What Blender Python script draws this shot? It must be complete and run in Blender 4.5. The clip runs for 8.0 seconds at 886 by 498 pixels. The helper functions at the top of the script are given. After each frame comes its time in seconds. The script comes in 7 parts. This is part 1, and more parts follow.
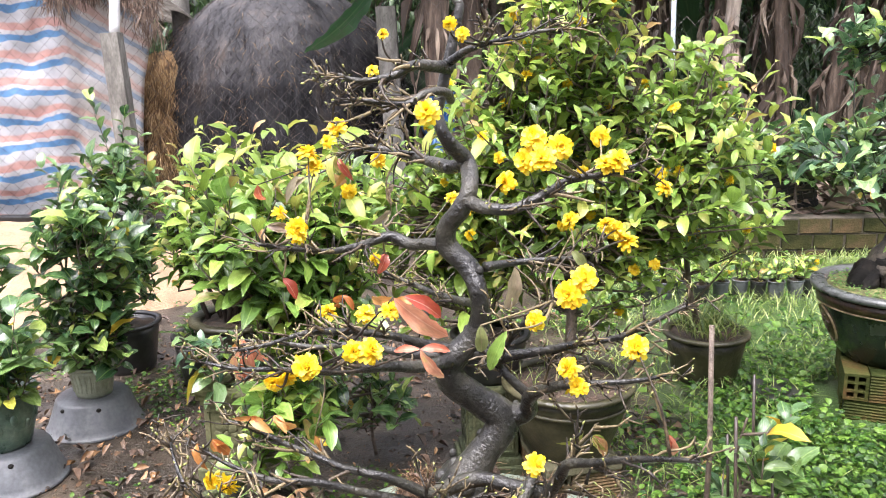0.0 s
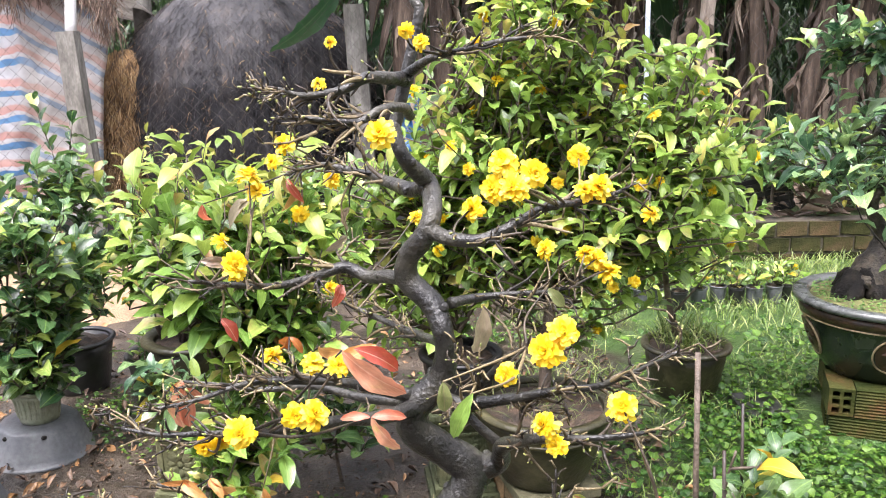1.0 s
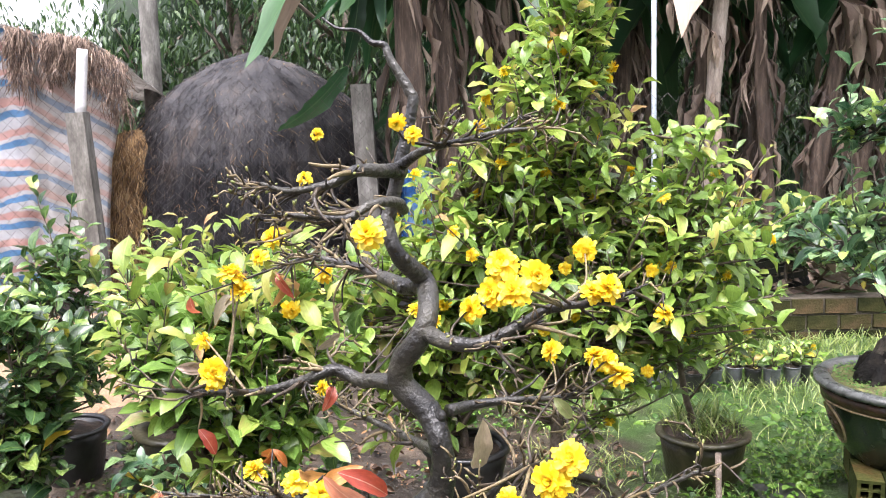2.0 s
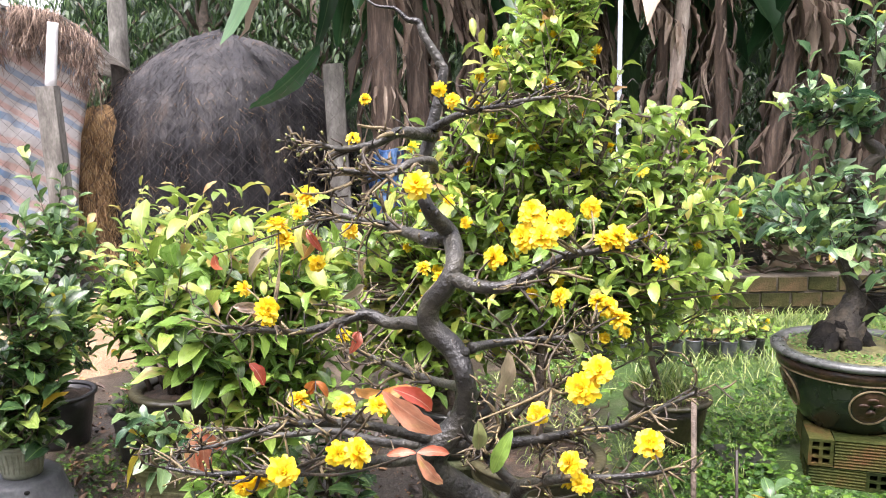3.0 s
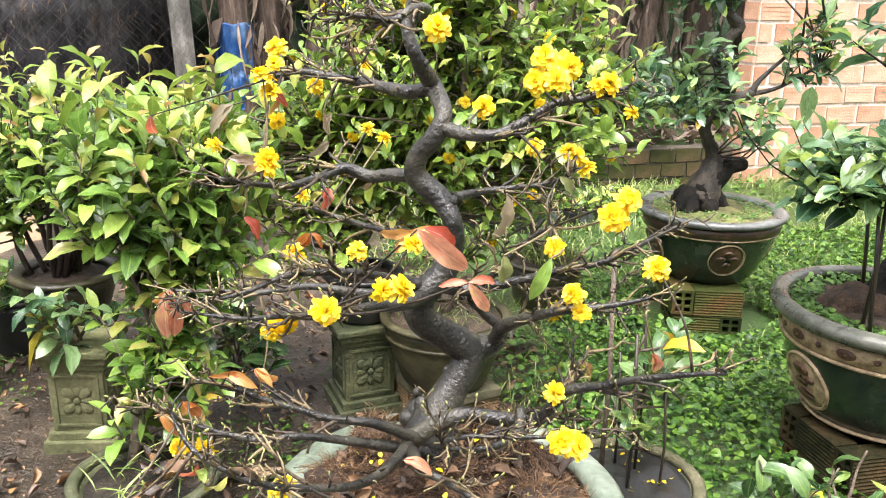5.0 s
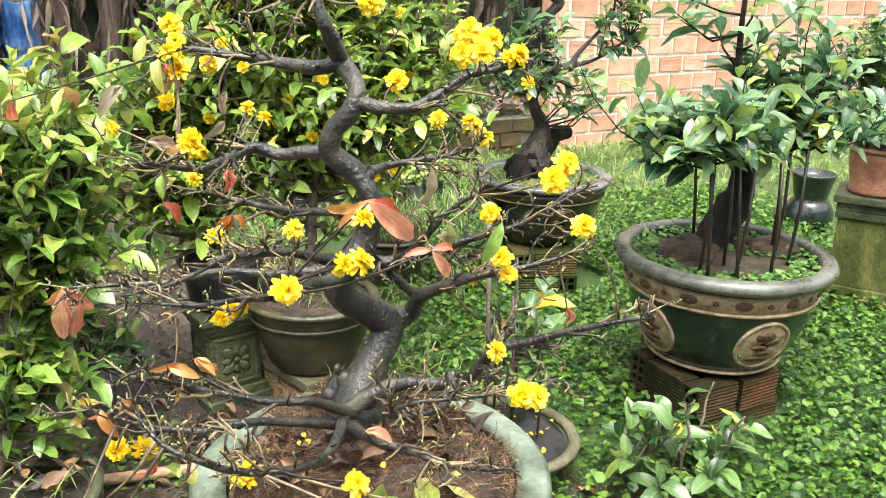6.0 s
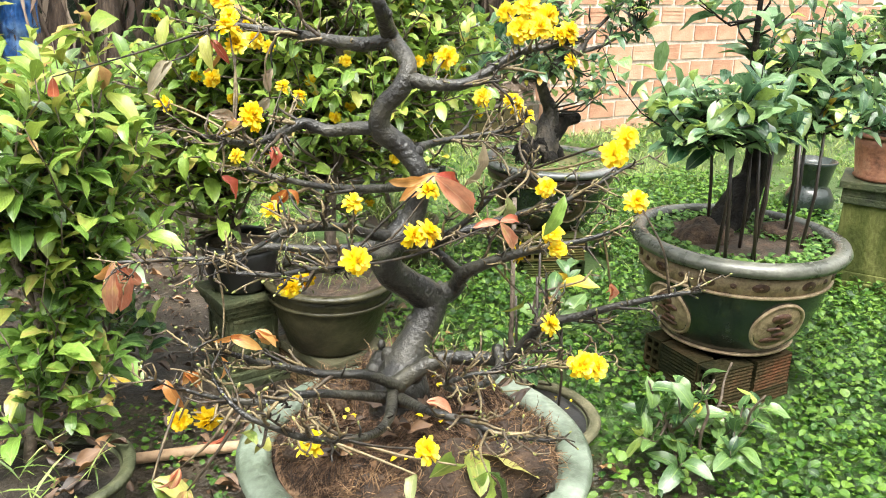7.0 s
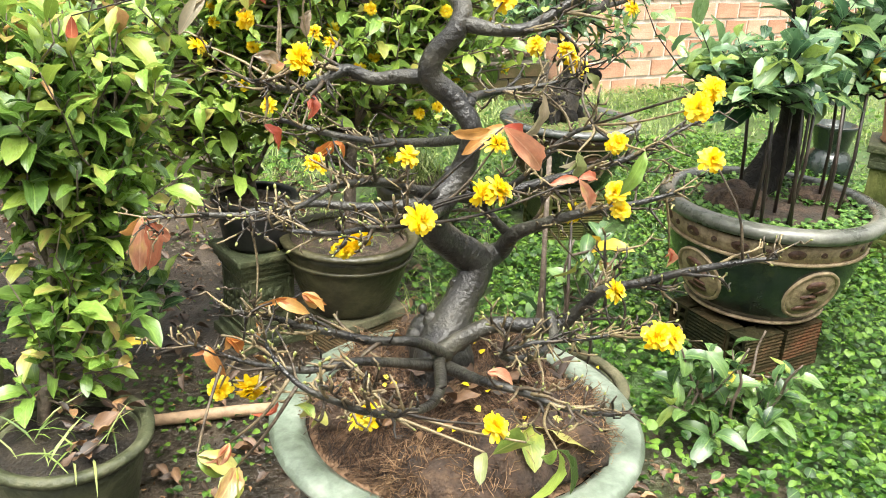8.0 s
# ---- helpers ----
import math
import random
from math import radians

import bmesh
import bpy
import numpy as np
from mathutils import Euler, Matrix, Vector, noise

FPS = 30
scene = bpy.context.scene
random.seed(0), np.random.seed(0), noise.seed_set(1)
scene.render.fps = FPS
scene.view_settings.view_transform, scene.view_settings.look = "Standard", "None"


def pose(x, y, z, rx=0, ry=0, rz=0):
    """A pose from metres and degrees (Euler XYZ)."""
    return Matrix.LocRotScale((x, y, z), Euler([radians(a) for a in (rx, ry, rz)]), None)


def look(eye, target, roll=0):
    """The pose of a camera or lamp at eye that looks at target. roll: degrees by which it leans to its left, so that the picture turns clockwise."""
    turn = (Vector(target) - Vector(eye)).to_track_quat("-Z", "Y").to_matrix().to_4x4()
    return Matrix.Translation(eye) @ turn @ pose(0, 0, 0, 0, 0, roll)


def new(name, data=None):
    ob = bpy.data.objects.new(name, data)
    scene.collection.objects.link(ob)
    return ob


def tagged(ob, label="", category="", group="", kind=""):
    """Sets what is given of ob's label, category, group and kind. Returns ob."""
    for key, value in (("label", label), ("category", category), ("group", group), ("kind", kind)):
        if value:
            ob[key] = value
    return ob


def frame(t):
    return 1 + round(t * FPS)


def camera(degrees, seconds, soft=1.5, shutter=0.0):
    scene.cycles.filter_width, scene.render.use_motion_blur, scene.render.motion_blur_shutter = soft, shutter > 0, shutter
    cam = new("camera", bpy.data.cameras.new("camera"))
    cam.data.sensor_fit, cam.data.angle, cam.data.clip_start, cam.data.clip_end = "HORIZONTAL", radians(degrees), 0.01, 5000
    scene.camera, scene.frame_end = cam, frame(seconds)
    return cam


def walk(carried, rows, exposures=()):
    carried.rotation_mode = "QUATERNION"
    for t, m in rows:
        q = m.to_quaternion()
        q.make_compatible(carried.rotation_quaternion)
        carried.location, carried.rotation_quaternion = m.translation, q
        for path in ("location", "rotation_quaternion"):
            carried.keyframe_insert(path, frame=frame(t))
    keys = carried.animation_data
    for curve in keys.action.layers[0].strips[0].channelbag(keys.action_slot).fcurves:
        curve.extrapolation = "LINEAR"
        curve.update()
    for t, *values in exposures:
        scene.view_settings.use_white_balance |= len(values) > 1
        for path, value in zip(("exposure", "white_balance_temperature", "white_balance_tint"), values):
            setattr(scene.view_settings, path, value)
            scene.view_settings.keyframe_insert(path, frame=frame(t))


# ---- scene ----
cam = camera(55.7, 8.0, 1.0)
PATH = [
    (0, (0.014, 0.01, 1.601), (0.002, 1.956, 1.137), -1.1),
    (0.5, (0.005, 0.055, 1.601), (0.041, 1.998, 1.129), -0.7),
    (1, (0.04, 0.207, 1.621), (0.089, 2.15, 1.149), -1.1),
    (1.2, (0.062, 0.256, 1.629), (0.109, 2.21, 1.208), -1.3),
    (1.5, (0.073, 0.308, 1.641), (0.114, 2.279, 1.302), -1.4),
    (1.7, (0.07, 0.327, 1.644), (0.108, 2.304, 1.343), -1.5),
    (2.8, (-0.006, 0.192, 1.628), (0.003, 2.166, 1.307), -1.0),
    (3, (-0.065, 0.143, 1.62), (0.07, 2.109, 1.28), -0.4),
    (3.5, (-0.15, 0.061, 1.61), (0.206, 1.985, 1.195), 1.1),
    (4, (-0.237, 0.029, 1.59), (0.162, 1.926, 1.101), 1.7),
    (4.5, (-0.291, 0.07, 1.57), (0.106, 1.952, 1.023), 1.0),
    (5, (-0.372, 0.141, 1.561), (0.162, 1.973, 0.962), 1.0),
    (5.2, (-0.412, 0.162, 1.554), (0.26, 1.944, 0.943), 1.4),
    (6.3, (-0.643, 0.207, 1.549), (0.341, 1.826, 0.907), 1.4),
    (6.5, (-0.664, 0.214, 1.544), (0.319, 1.832, 0.898), 1.6),
    (7, (-0.708, 0.238, 1.529), (0.282, 1.846, 0.87), 1.9),
    (7.5, (-0.745, 0.272, 1.511), (0.251, 1.867, 0.828), 2.7),
    (8, (-0.745, 0.376, 1.487), (0.244, 1.946, 0.741), 3.0),
]
walk(cam, [(t, look(eye, target, roll)) for t, eye, target, roll in PATH],
     exposures=[(0.0, 2.42, 6200, 20), (1.0, 2.40, 6200, 20), (1.5, 2.30, 6150, 20), (3.0, 2.34, 6350, 22), (3.6, 2.54, 6400, 22), (4.1, 2.52, 6400, 19), (4.8, 2.42, 6450, 16), (6.5, 2.32, 6500, 8), (8.0, 2.36, 6650, 8)])

# ---- world, sun, exposure ----
world = bpy.data.worlds.new("overcast_sky")
scene.world = world
world.use_nodes = True
wn = world.node_tree
sky = wn.nodes.new("ShaderNodeTexSky")
sky.sky_type = "NISHITA"
sky.sun_disc = False
sky.sun_elevation, sky.sun_rotation = radians(72), radians(205)
sky.air_density, sky.dust_density, sky.ozone_density = 1.0, 4.0, 1.0
soft_white = wn.nodes.new("ShaderNodeHueSaturation")
soft_white.inputs["Saturation"].default_value = 0.12
wn.links.new(sky.outputs[0], soft_white.inputs["Color"])
wn.links.new(soft_white.outputs[0], wn.nodes["Background"].inputs["Color"])
wn.nodes["Background"].inputs["Strength"].default_value = 0.125
sun = new("sun", bpy.data.lights.new("sun", "SUN"))
sun.data.energy, sun.data.angle, sun.data.color = 1.5, radians(40), (1.0, 0.965, 0.89)
sun.matrix_world = look((-1.3, -2.6, 9), (0, 0, 0))


# ---- building helpers ----
def material(name, colours, scale=8.0, rough=0.6, bump=0.2, bump_scale=60.0, metal=0.0, spec=0.5,
             stops=None, stretch=(1, 1, 1), vary=0.0, translucent=0.0, coat=0.0, rough_span=0.15, detail=6.0):
    """A two-scale noise material: colours laid over a ramp, fine relief and uneven gloss."""
    m = bpy.data.materials.new(name)
    m.use_nodes = True
    nt = m.node_tree
    bsdf = nt.nodes["Principled BSDF"]
    co = nt.nodes.new("ShaderNodeTexCoord")
    mp = nt.nodes.new("ShaderNodeMapping")
    mp.inputs["Scale"].default_value = stretch
    nt.links.new(co.outputs["Object"], mp.inputs["Vector"])
    n1 = nt.nodes.new("ShaderNodeTexNoise")
    n1.inputs["Scale"].default_value, n1.inputs["Detail"].default_value = scale, detail
    n1.inputs["Roughness"].default_value = 0.62
    nt.links.new(mp.outputs[0], n1.inputs["Vector"])
    ramp = nt.nodes.new("ShaderNodeValToRGB")
    cr = ramp.color_ramp
    stops = stops or [0.3 + 0.4 * i / max(1, len(colours) - 1) for i in range(len(colours))]
    while len(cr.elements) < len(colours):
        cr.elements.new(0.5)
    for e, p, c in zip(cr.elements, stops, colours):
        e.position, e.color = p, (*c, 1)
    fac = n1.outputs["Fac"]
    if vary:
        oi, ge = nt.nodes.new("ShaderNodeObjectInfo"), nt.nodes.new("ShaderNodeNewGeometry")
        add = nt.nodes.new("ShaderNodeMath")
        add.operation = "ADD"
        nt.links.new(oi.outputs["Random"], add.inputs[0])
        nt.links.new(ge.outputs["Random Per Island"], add.inputs[1])
        fr = nt.nodes.new("ShaderNodeMath")
        fr.operation = "FRACT"
        nt.links.new(add.outputs[0], fr.inputs[0])
        mix = nt.nodes.new("ShaderNodeMath")
        mix.operation = "MULTIPLY_ADD"
        sub = nt.nodes.new("ShaderNodeMath")
        sub.operation = "SUBTRACT"
        sub.inputs[1].default_value = 0.5
        nt.links.new(fr.outputs[0], sub.inputs[0])
        nt.links.new(sub.outputs[0], mix.inputs[0])
        mix.inputs[1].default_value = vary
        nt.links.new(n1.outputs["Fac"], mix.inputs[2])
        fac = mix.outputs[0]
    nt.links.new(fac, ramp.inputs["Fac"])
    n2 = nt.nodes.new("ShaderNodeTexNoise")
    n2.inputs["Scale"].default_value, n2.inputs["Detail"].default_value = bump_scale, 5.0
    nt.links.new(mp.outputs[0], n2.inputs["Vector"])
    # fine grain over the colour
    grain = nt.nodes.new("ShaderNodeMix")
    grain.data_type, grain.blend_type = "RGBA", "OVERLAY"
    grain.inputs["Factor"].default_value = 0.45
    nt.links.new(ramp.outputs[0], grain.inputs["A"])
    nt.links.new(n2.outputs["Fac"], grain.inputs["B"])
    nt.links.new(grain.outputs["Result"], bsdf.inputs["Base Color"])
    mr = nt.nodes.new("ShaderNodeMapRange")
    mr.inputs["To Min"].default_value, mr.inputs["To Max"].default_value = max(0.03, rough - rough_span), min(1, rough + rough_span)
    nt.links.new(n1.outputs["Fac"], mr.inputs["Value"])
    nt.links.new(mr.outputs[0], bsdf.inputs["Roughness"])
    bsdf.inputs["Metallic"].default_value = metal
    bsdf.inputs["Specular IOR Level"].default_value = spec
    bsdf.inputs["Coat Weight"].default_value = coat
    if bump:
        bp = nt.nodes.new("ShaderNodeBump")
        bp.inputs["Strength"].default_value, bp.inputs["Distance"].default_value = bump, 0.01
        nt.links.new(n2.outputs["Fac"], bp.inputs["Height"])
        nt.links.new(bp.outputs[0], bsdf.inputs["Normal"])
    if translucent:
        tr, ms = nt.nodes.new("ShaderNodeBsdfTranslucent"), nt.nodes.new("ShaderNodeMixShader")
        ms.inputs[0].default_value = translucent
        nt.links.new(grain.outputs["Result"], tr.inputs["Color"])
        nt.links.new(bsdf.outputs[0], ms.inputs[1])
        nt.links.new(tr.outputs[0], ms.inputs[2])
        nt.links.new(ms.outputs[0], nt.nodes["Material Output"].inputs["Surface"])
    return m


def leaf_material(name, colours, stops, rough=0.32, rib=(0.35, 0.5, 0.12), translucent=0.35, blotch=0.35, gloss=0.75):
    """Leaf: a colour of its own for each leaf, blotches, a pale midrib, side veins, wet gloss."""
    m = bpy.data.materials.new(name)
    m.use_nodes = True
    nt = m.node_tree
    N, L = nt.nodes.new, nt.links.new
    bsdf = nt.nodes["Principled BSDF"]
    oi, ge = N("ShaderNodeObjectInfo"), N("ShaderNodeNewGeometry")
    add, fr = N("ShaderNodeMath"), N("ShaderNodeMath")
    add.operation, fr.operation = "ADD", "FRACT"
    L(oi.outputs["Random"], add.inputs[0])
    L(ge.outputs["Random Per Island"], add.inputs[1])
    L(add.outputs[0], fr.inputs[0])
    uv = N("ShaderNodeTexCoord")
    nz = N("ShaderNodeTexNoise")
    nz.inputs["Scale"].default_value, nz.inputs["Detail"].default_value = 2.5, 4.0
    nz.noise_dimensions = "4D"
    L(uv.outputs["UV"], nz.inputs["Vector"])
    fine = N("ShaderNodeTexNoise")
    fine.inputs["Scale"].default_value, fine.inputs["Detail"].default_value = 9.0, 5.0
    fine.inputs["Roughness"].default_value = 0.65
    fine.noise_dimensions = "4D"
    L(uv.outputs["UV"], fine.inputs["Vector"])
    w = N("ShaderNodeMath")
    w.operation = "MULTIPLY"
    w.inputs[1].default_value = 40.0
    L(fr.outputs[0], w.inputs[0])
    L(w.outputs[0], nz.inputs["W"])
    L(w.outputs[0], fine.inputs["W"])
    ma, sb = N("ShaderNodeMath"), N("ShaderNodeMath")
    sb.operation, ma.operation = "SUBTRACT", "MULTIPLY_ADD"
    sb.inputs[1].default_value = 0.5
    L(nz.outputs["Fac"], sb.inputs[0])
    L(sb.outputs[0], ma.inputs[0])
    ma.inputs[1].default_value = blotch
    L(fr.outputs[0], ma.inputs[2])
    ramp = N("ShaderNodeValToRGB")
    cr = ramp.color_ramp
    while len(cr.elements) < len(colours):
        cr.elements.new(0.5)
    for e, p, c in zip(cr.elements, stops, colours):
        e.position, e.color = p, (*c, 1)
    L(ma.outputs[0], ramp.inputs["Fac"])
    sep = N("ShaderNodeSeparateXYZ")
    L(uv.outputs["UV"], sep.inputs[0])
    off, ab = N("ShaderNodeMath"), N("ShaderNodeMath")
    off.operation, ab.operation = "SUBTRACT", "ABSOLUTE"
    off.inputs[1].default_value = 0.5
    L(sep.outputs["X"], off.inputs[0])
    L(off.outputs[0], ab.inputs[0])
    lt = N("ShaderNodeMath")
    lt.operation = "LESS_THAN"
    lt.inputs[1].default_value = 0.03
    L(ab.outputs[0], lt.inputs[0])
    half = N("ShaderNodeMath")
    half.operation = "MULTIPLY"
    half.inputs[1].default_value = 0.4
    L(lt.outputs[0], half.inputs[0])
    mix = N("ShaderNodeMix")
    mix.data_type = "RGBA"
    L(half.outputs[0], mix.inputs["Factor"])
    L(ramp.outputs[0], mix.inputs["A"])
    mix.inputs["B"].default_value = (*rib, 1)
    mottle = N("ShaderNodeMix")
    mottle.data_type, mottle.blend_type = "RGBA", "OVERLAY"
    mottle.inputs["Factor"].default_value = 0.55
    L(mix.outputs["Result"], mottle.inputs["A"])
    L(fine.outputs["Fac"], mottle.inputs["B"])
    # side veins: waves that run up and out from the midrib
    vs = N("ShaderNodeMath")
    vs.operation = "SUBTRACT"
    L(sep.outputs["Y"], vs.inputs[0])
    L(ab.outputs[0], vs.inputs[1])
    sn, ml = N("ShaderNodeMath"), N("ShaderNodeMath")
    ml.operation, sn.operation = "MULTIPLY", "SINE"
    ml.inputs[1].default_value = 55.0
    L(vs.outputs[0], ml.inputs[0])
    L(ml.outputs[0], sn.inputs[0])
    bp = N("ShaderNodeBump")
    bp.inputs["Strength"].default_value, bp.inputs["Distance"].default_value = 0.25, 0.0004
    pk = N("ShaderNodeMath")
    pk.operation = "MULTIPLY_ADD"
    pk.inputs[1].default_value = 9.0
    L(fine.outputs["Fac"], pk.inputs[0])
    L(sn.outputs[0], pk.inputs[2])
    L(pk.outputs[0], bp.inputs["Height"])
    L(bp.outputs[0], bsdf.inputs["Normal"])
    L(mottle.outputs["Result"], bsdf.inputs["Base Color"])
    mr = N("ShaderNodeMapRange")
    mr.inputs["To Min"].default_value, mr.inputs["To Max"].default_value = max(0.08, rough - 0.14), rough + 0.2
    L(nz.outputs["Fac"], mr.inputs["Value"])
    L(mr.outputs[0], bsdf.inputs["Roughness"])
    bsdf.inputs["Specular IOR Level"].default_value = gloss
    tr, ms = N("ShaderNodeBsdfTranslucent"), N("ShaderNodeMixShader")
    ms.inputs[0].default_value = translucent
    L(mottle.outputs["Result"], tr.inputs["Color"])
    L(bsdf.outputs[0], ms.inputs[1])
    L(tr.outputs[0], ms.inputs[2])
    L(ms.outputs[0], nt.nodes["Material Output"].inputs["Surface"])
    return m


def finish(bm, name, mat, smooth=True):
    me = bpy.data.meshes.new(name)
    bm.normal_update()
    bm.to_mesh(me)
    bm.free()
    me.materials.append(mat)
    if smooth:
        me.shade_smooth()
    return me


def thing(name, loc, label, category, group="", kind=""):
    ob = new(name)
    ob.empty_display_size = 0.05
    ob.location = loc
    return tagged(ob, label, category, group, kind)


def part(name, bm, mat, parent, label="", smooth=True, m=None):
    """Links a bmesh or a mesh, drawn in world places, as one object under a thing or part."""
    me = finish(bm, name, mat, smooth) if isinstance(bm, bmesh.types.BMesh) else bm
    ob = new(name, me)
    ob.parent = parent
    if parent.type == "EMPTY":
        ob.matrix_parent_inverse = Matrix.Translation(-parent.location)
    if m is not None:
        ob.matrix_basis = m
    if label:
        ob["label"] = label
    return ob


def solid(name, bm, mat, label, category, group="", kind="", smooth=True):
    me = finish(bm, name, mat, smooth)
    return tagged(new(name, me), label, category, group, kind)


def laid_out():
    """The things that stand so far."""
    return {ob for ob in bpy.data.objects if ob.parent is None}


def spread(obs, m):
    """Carries a set of things, with their parts, by one matrix."""
    for ob in obs:
        if ob.type in ("MESH", "EMPTY"):
            ob.matrix_world = m @ ob.matrix_basis


def lathe(profile, at=(0, 0, 0), segs=48, wob=0.0, squash=(1, 1), seed=0, ring_only=False):
    bm = bmesh.new()
    rings = []
    for r, z in profile:
        ring = []
        for i in range(segs):
            a = 2 * math.pi * i / segs
            k = 1 + wob * noise.noise(Vector((math.cos(a) * 1.5 + seed, math.sin(a) * 1.5, z * 6)))
            ring.append(bm.verts.new((at[0] + r * k * math.cos(a) * squash[0], at[1] + r * k * math.sin(a) * squash[1], at[2] + z)))
        rings.append(ring)
    pairs = list(zip(rings, rings[1:])) + ([(rings[-1], rings[0])] if ring_only else [])
    for a, b in pairs:
        for i in range(segs):
            bm.faces.new((a[i], a[(i + 1) % segs], b[(i + 1) % segs], b[i]))
    if ring_only:
        return bm
    for ring, flip in ((rings[0], True), (rings[-1], False)):
        bm.faces.new(ring[::-1] if flip else ring)
    return bm


def box(bm, lo, hi, bevel=0.0):
    r = bmesh.ops.create_cube(bm, size=1)
    c = [(a + b) / 2 for a, b in zip(lo, hi)]
    s = [abs(b - a) for a, b in zip(lo, hi)]
    for v in r["verts"]:
        v.co = Vector((c[0] + v.co.x * s[0], c[1] + v.co.y * s[1], c[2] + v.co.z * s[2]))
    if bevel:
        es = list({e for v in r["verts"] for e in v.link_edges})
        bmesh.ops.bevel(bm, geom=es, offset=bevel, segments=2, affect="EDGES", profile=0.6)
    return bm


def smooth_path(pts, steps=4):
    """Catmull-Rom through rows of (x, y, z, radius)."""
    p = [np.array(q, float) for q in pts]
    p = [2 * p[0] - p[1], *p, 2 * p[-1] - p[-2]]
    out = []
    for i in range(1, len(p) - 2):
        for k in range(steps):
            t = k / steps
            a, b, c, d = p[i - 1], p[i], p[i + 1], p[i + 2]
            out.append(0.5 * (2 * b + (c - a) * t + (2 * a - 5 * b + 4 * c - d) * t * t + (3 * b - a - 3 * c + d) * t ** 3))
    out.append(p[-2])
    return out


def tube(bm, rows, segs=8, rough=0.0, freq=20.0):
    """A tapering round limb along rows of (x, y, z, radius), with knobbly bark."""
    prev, side = None, None
    n = len(rows)
    for i, row in enumerate(rows):
        c = Vector(row[:3])
        a, b = rows[max(0, i - 1)], rows[min(n - 1, i + 1)]
        d = Vector((b[0] - a[0], b[1] - a[1], b[2] - a[2]))
        if d.length < 1e-9:
            d = Vector((0, 0, 1))
        d.normalize()
        if side is None:
            side = d.orthogonal().normalized()
        side = (side - d * side.dot(d))
        side = side.normalized() if side.length > 1e-6 else d.orthogonal().normalized()
        up = d.cross(side)
        ring = []
        for k in range(segs):
            ang = 2 * math.pi * k / segs
            o = side * math.cos(ang) + up * math.sin(ang)
            r = max(row[3], 0.0004)
            if rough:
                q = c + o * r
                r *= 1 + rough * (noise.noise(q * freq) + 0.5 * noise.noise(q * freq * 2.7))
            ring.append(bm.verts.new(c + o * r))
        if prev:
            for k in range(segs):
                bm.faces.new((prev[k], prev[(k + 1) % segs], ring[(k + 1) % segs], ring[k]))
        else:
            bm.faces.new(ring[::-1])
        prev = ring
    bm.faces.new(prev)
    return bm


def leaf_shape(width=0.34, bend=0.25, fold=0.12, wave=0.05, blunt=0.85, seed=0, stations=5, full=0.8):
    """A leaf of length 1 along y: points, faces and their places on the blade."""
    rs = random.Random(seed)
    v, uv, f = [(0, 0, 0)], [(0.5, 0)], []
    for i in range(1, stations):
        t = i / stations
        w = width * math.sin(math.pi * t ** blunt) ** full * 0.5
        z = -bend * t * t + 0.06 * math.sin(3 * t)
        for sgn in (-1, 0, 1):
            v.append((sgn * w, t, z + abs(sgn) * fold * w * 2 + (wave * rs.uniform(-1, 1) * 0.5 if sgn else 0)))
            uv.append((0.5 + 0.5 * sgn, t))
    v.append((0, 1, -bend + 0.03))
    uv.append((0.5, 1))
    tip = len(v) - 1
    f += [(0, 2, 1), (0, 3, 2)]
    for i in range(stations - 2):
        a = 1 + 3 * i
        f += [(a, a + 1, a + 4, a + 3), (a + 1, a + 2, a + 5, a + 4)]
    a = tip - 3
    f += [(a, a + 1, tip), (a + 1, a + 2, tip)]
    return np.array(v), f, np.array(uv)


def mesh_from(name, v, f, uv, mat):
    me = bpy.data.meshes.new(name)
    me.from_pydata([tuple(p) for p in v], [], f)
    lay = me.uv_layers.new(name="UVMap")
    idx = np.empty(len(me.loops), dtype=np.int32)
    me.loops.foreach_get("vertex_index", idx)
    lay.data.foreach_set("uv", np.asarray(uv, dtype=np.float32)[idx].ravel())
    me.materials.append(mat)
    me.shade_smooth()
    return me


def leaf_pose(pos, way, size, roll=0.0, up=Vector((0, 0, 1))):
    """A leaf that grows from pos along way, its face turned up."""
    y = Vector(way).normalized()
    x = y.cross(up)
    x = x.normalized() if x.length > 1e-4 else Vector((1, 0, 0))
    z = x.cross(y)
    m = Matrix((x, y, z)).transposed().to_4x4() @ Matrix.Rotation(roll, 4, "Y")
    return Matrix.Translation(pos) @ m @ Matrix.Diagonal((size, size, size, 1))


def join_leaves(name, poses, shapes, mat, parent, label=""):
    V, F, U, base = [], [], [], 0
    for i, m in enumerate(poses):
        v, f, uv = shapes[i % len(shapes)]
        a = np.array(m)
        V.append(v @ a[:3, :3].T + a[:3, 3])
        U.append(uv)
        F += [tuple(base + k for k in q) for q in f]
        base += len(v)
    me = mesh_from(name, np.concatenate(V), F, np.concatenate(U), mat)
    ob = part(name, me, mat, parent, label)
    ob["kind"] = "stuff"
    return ob


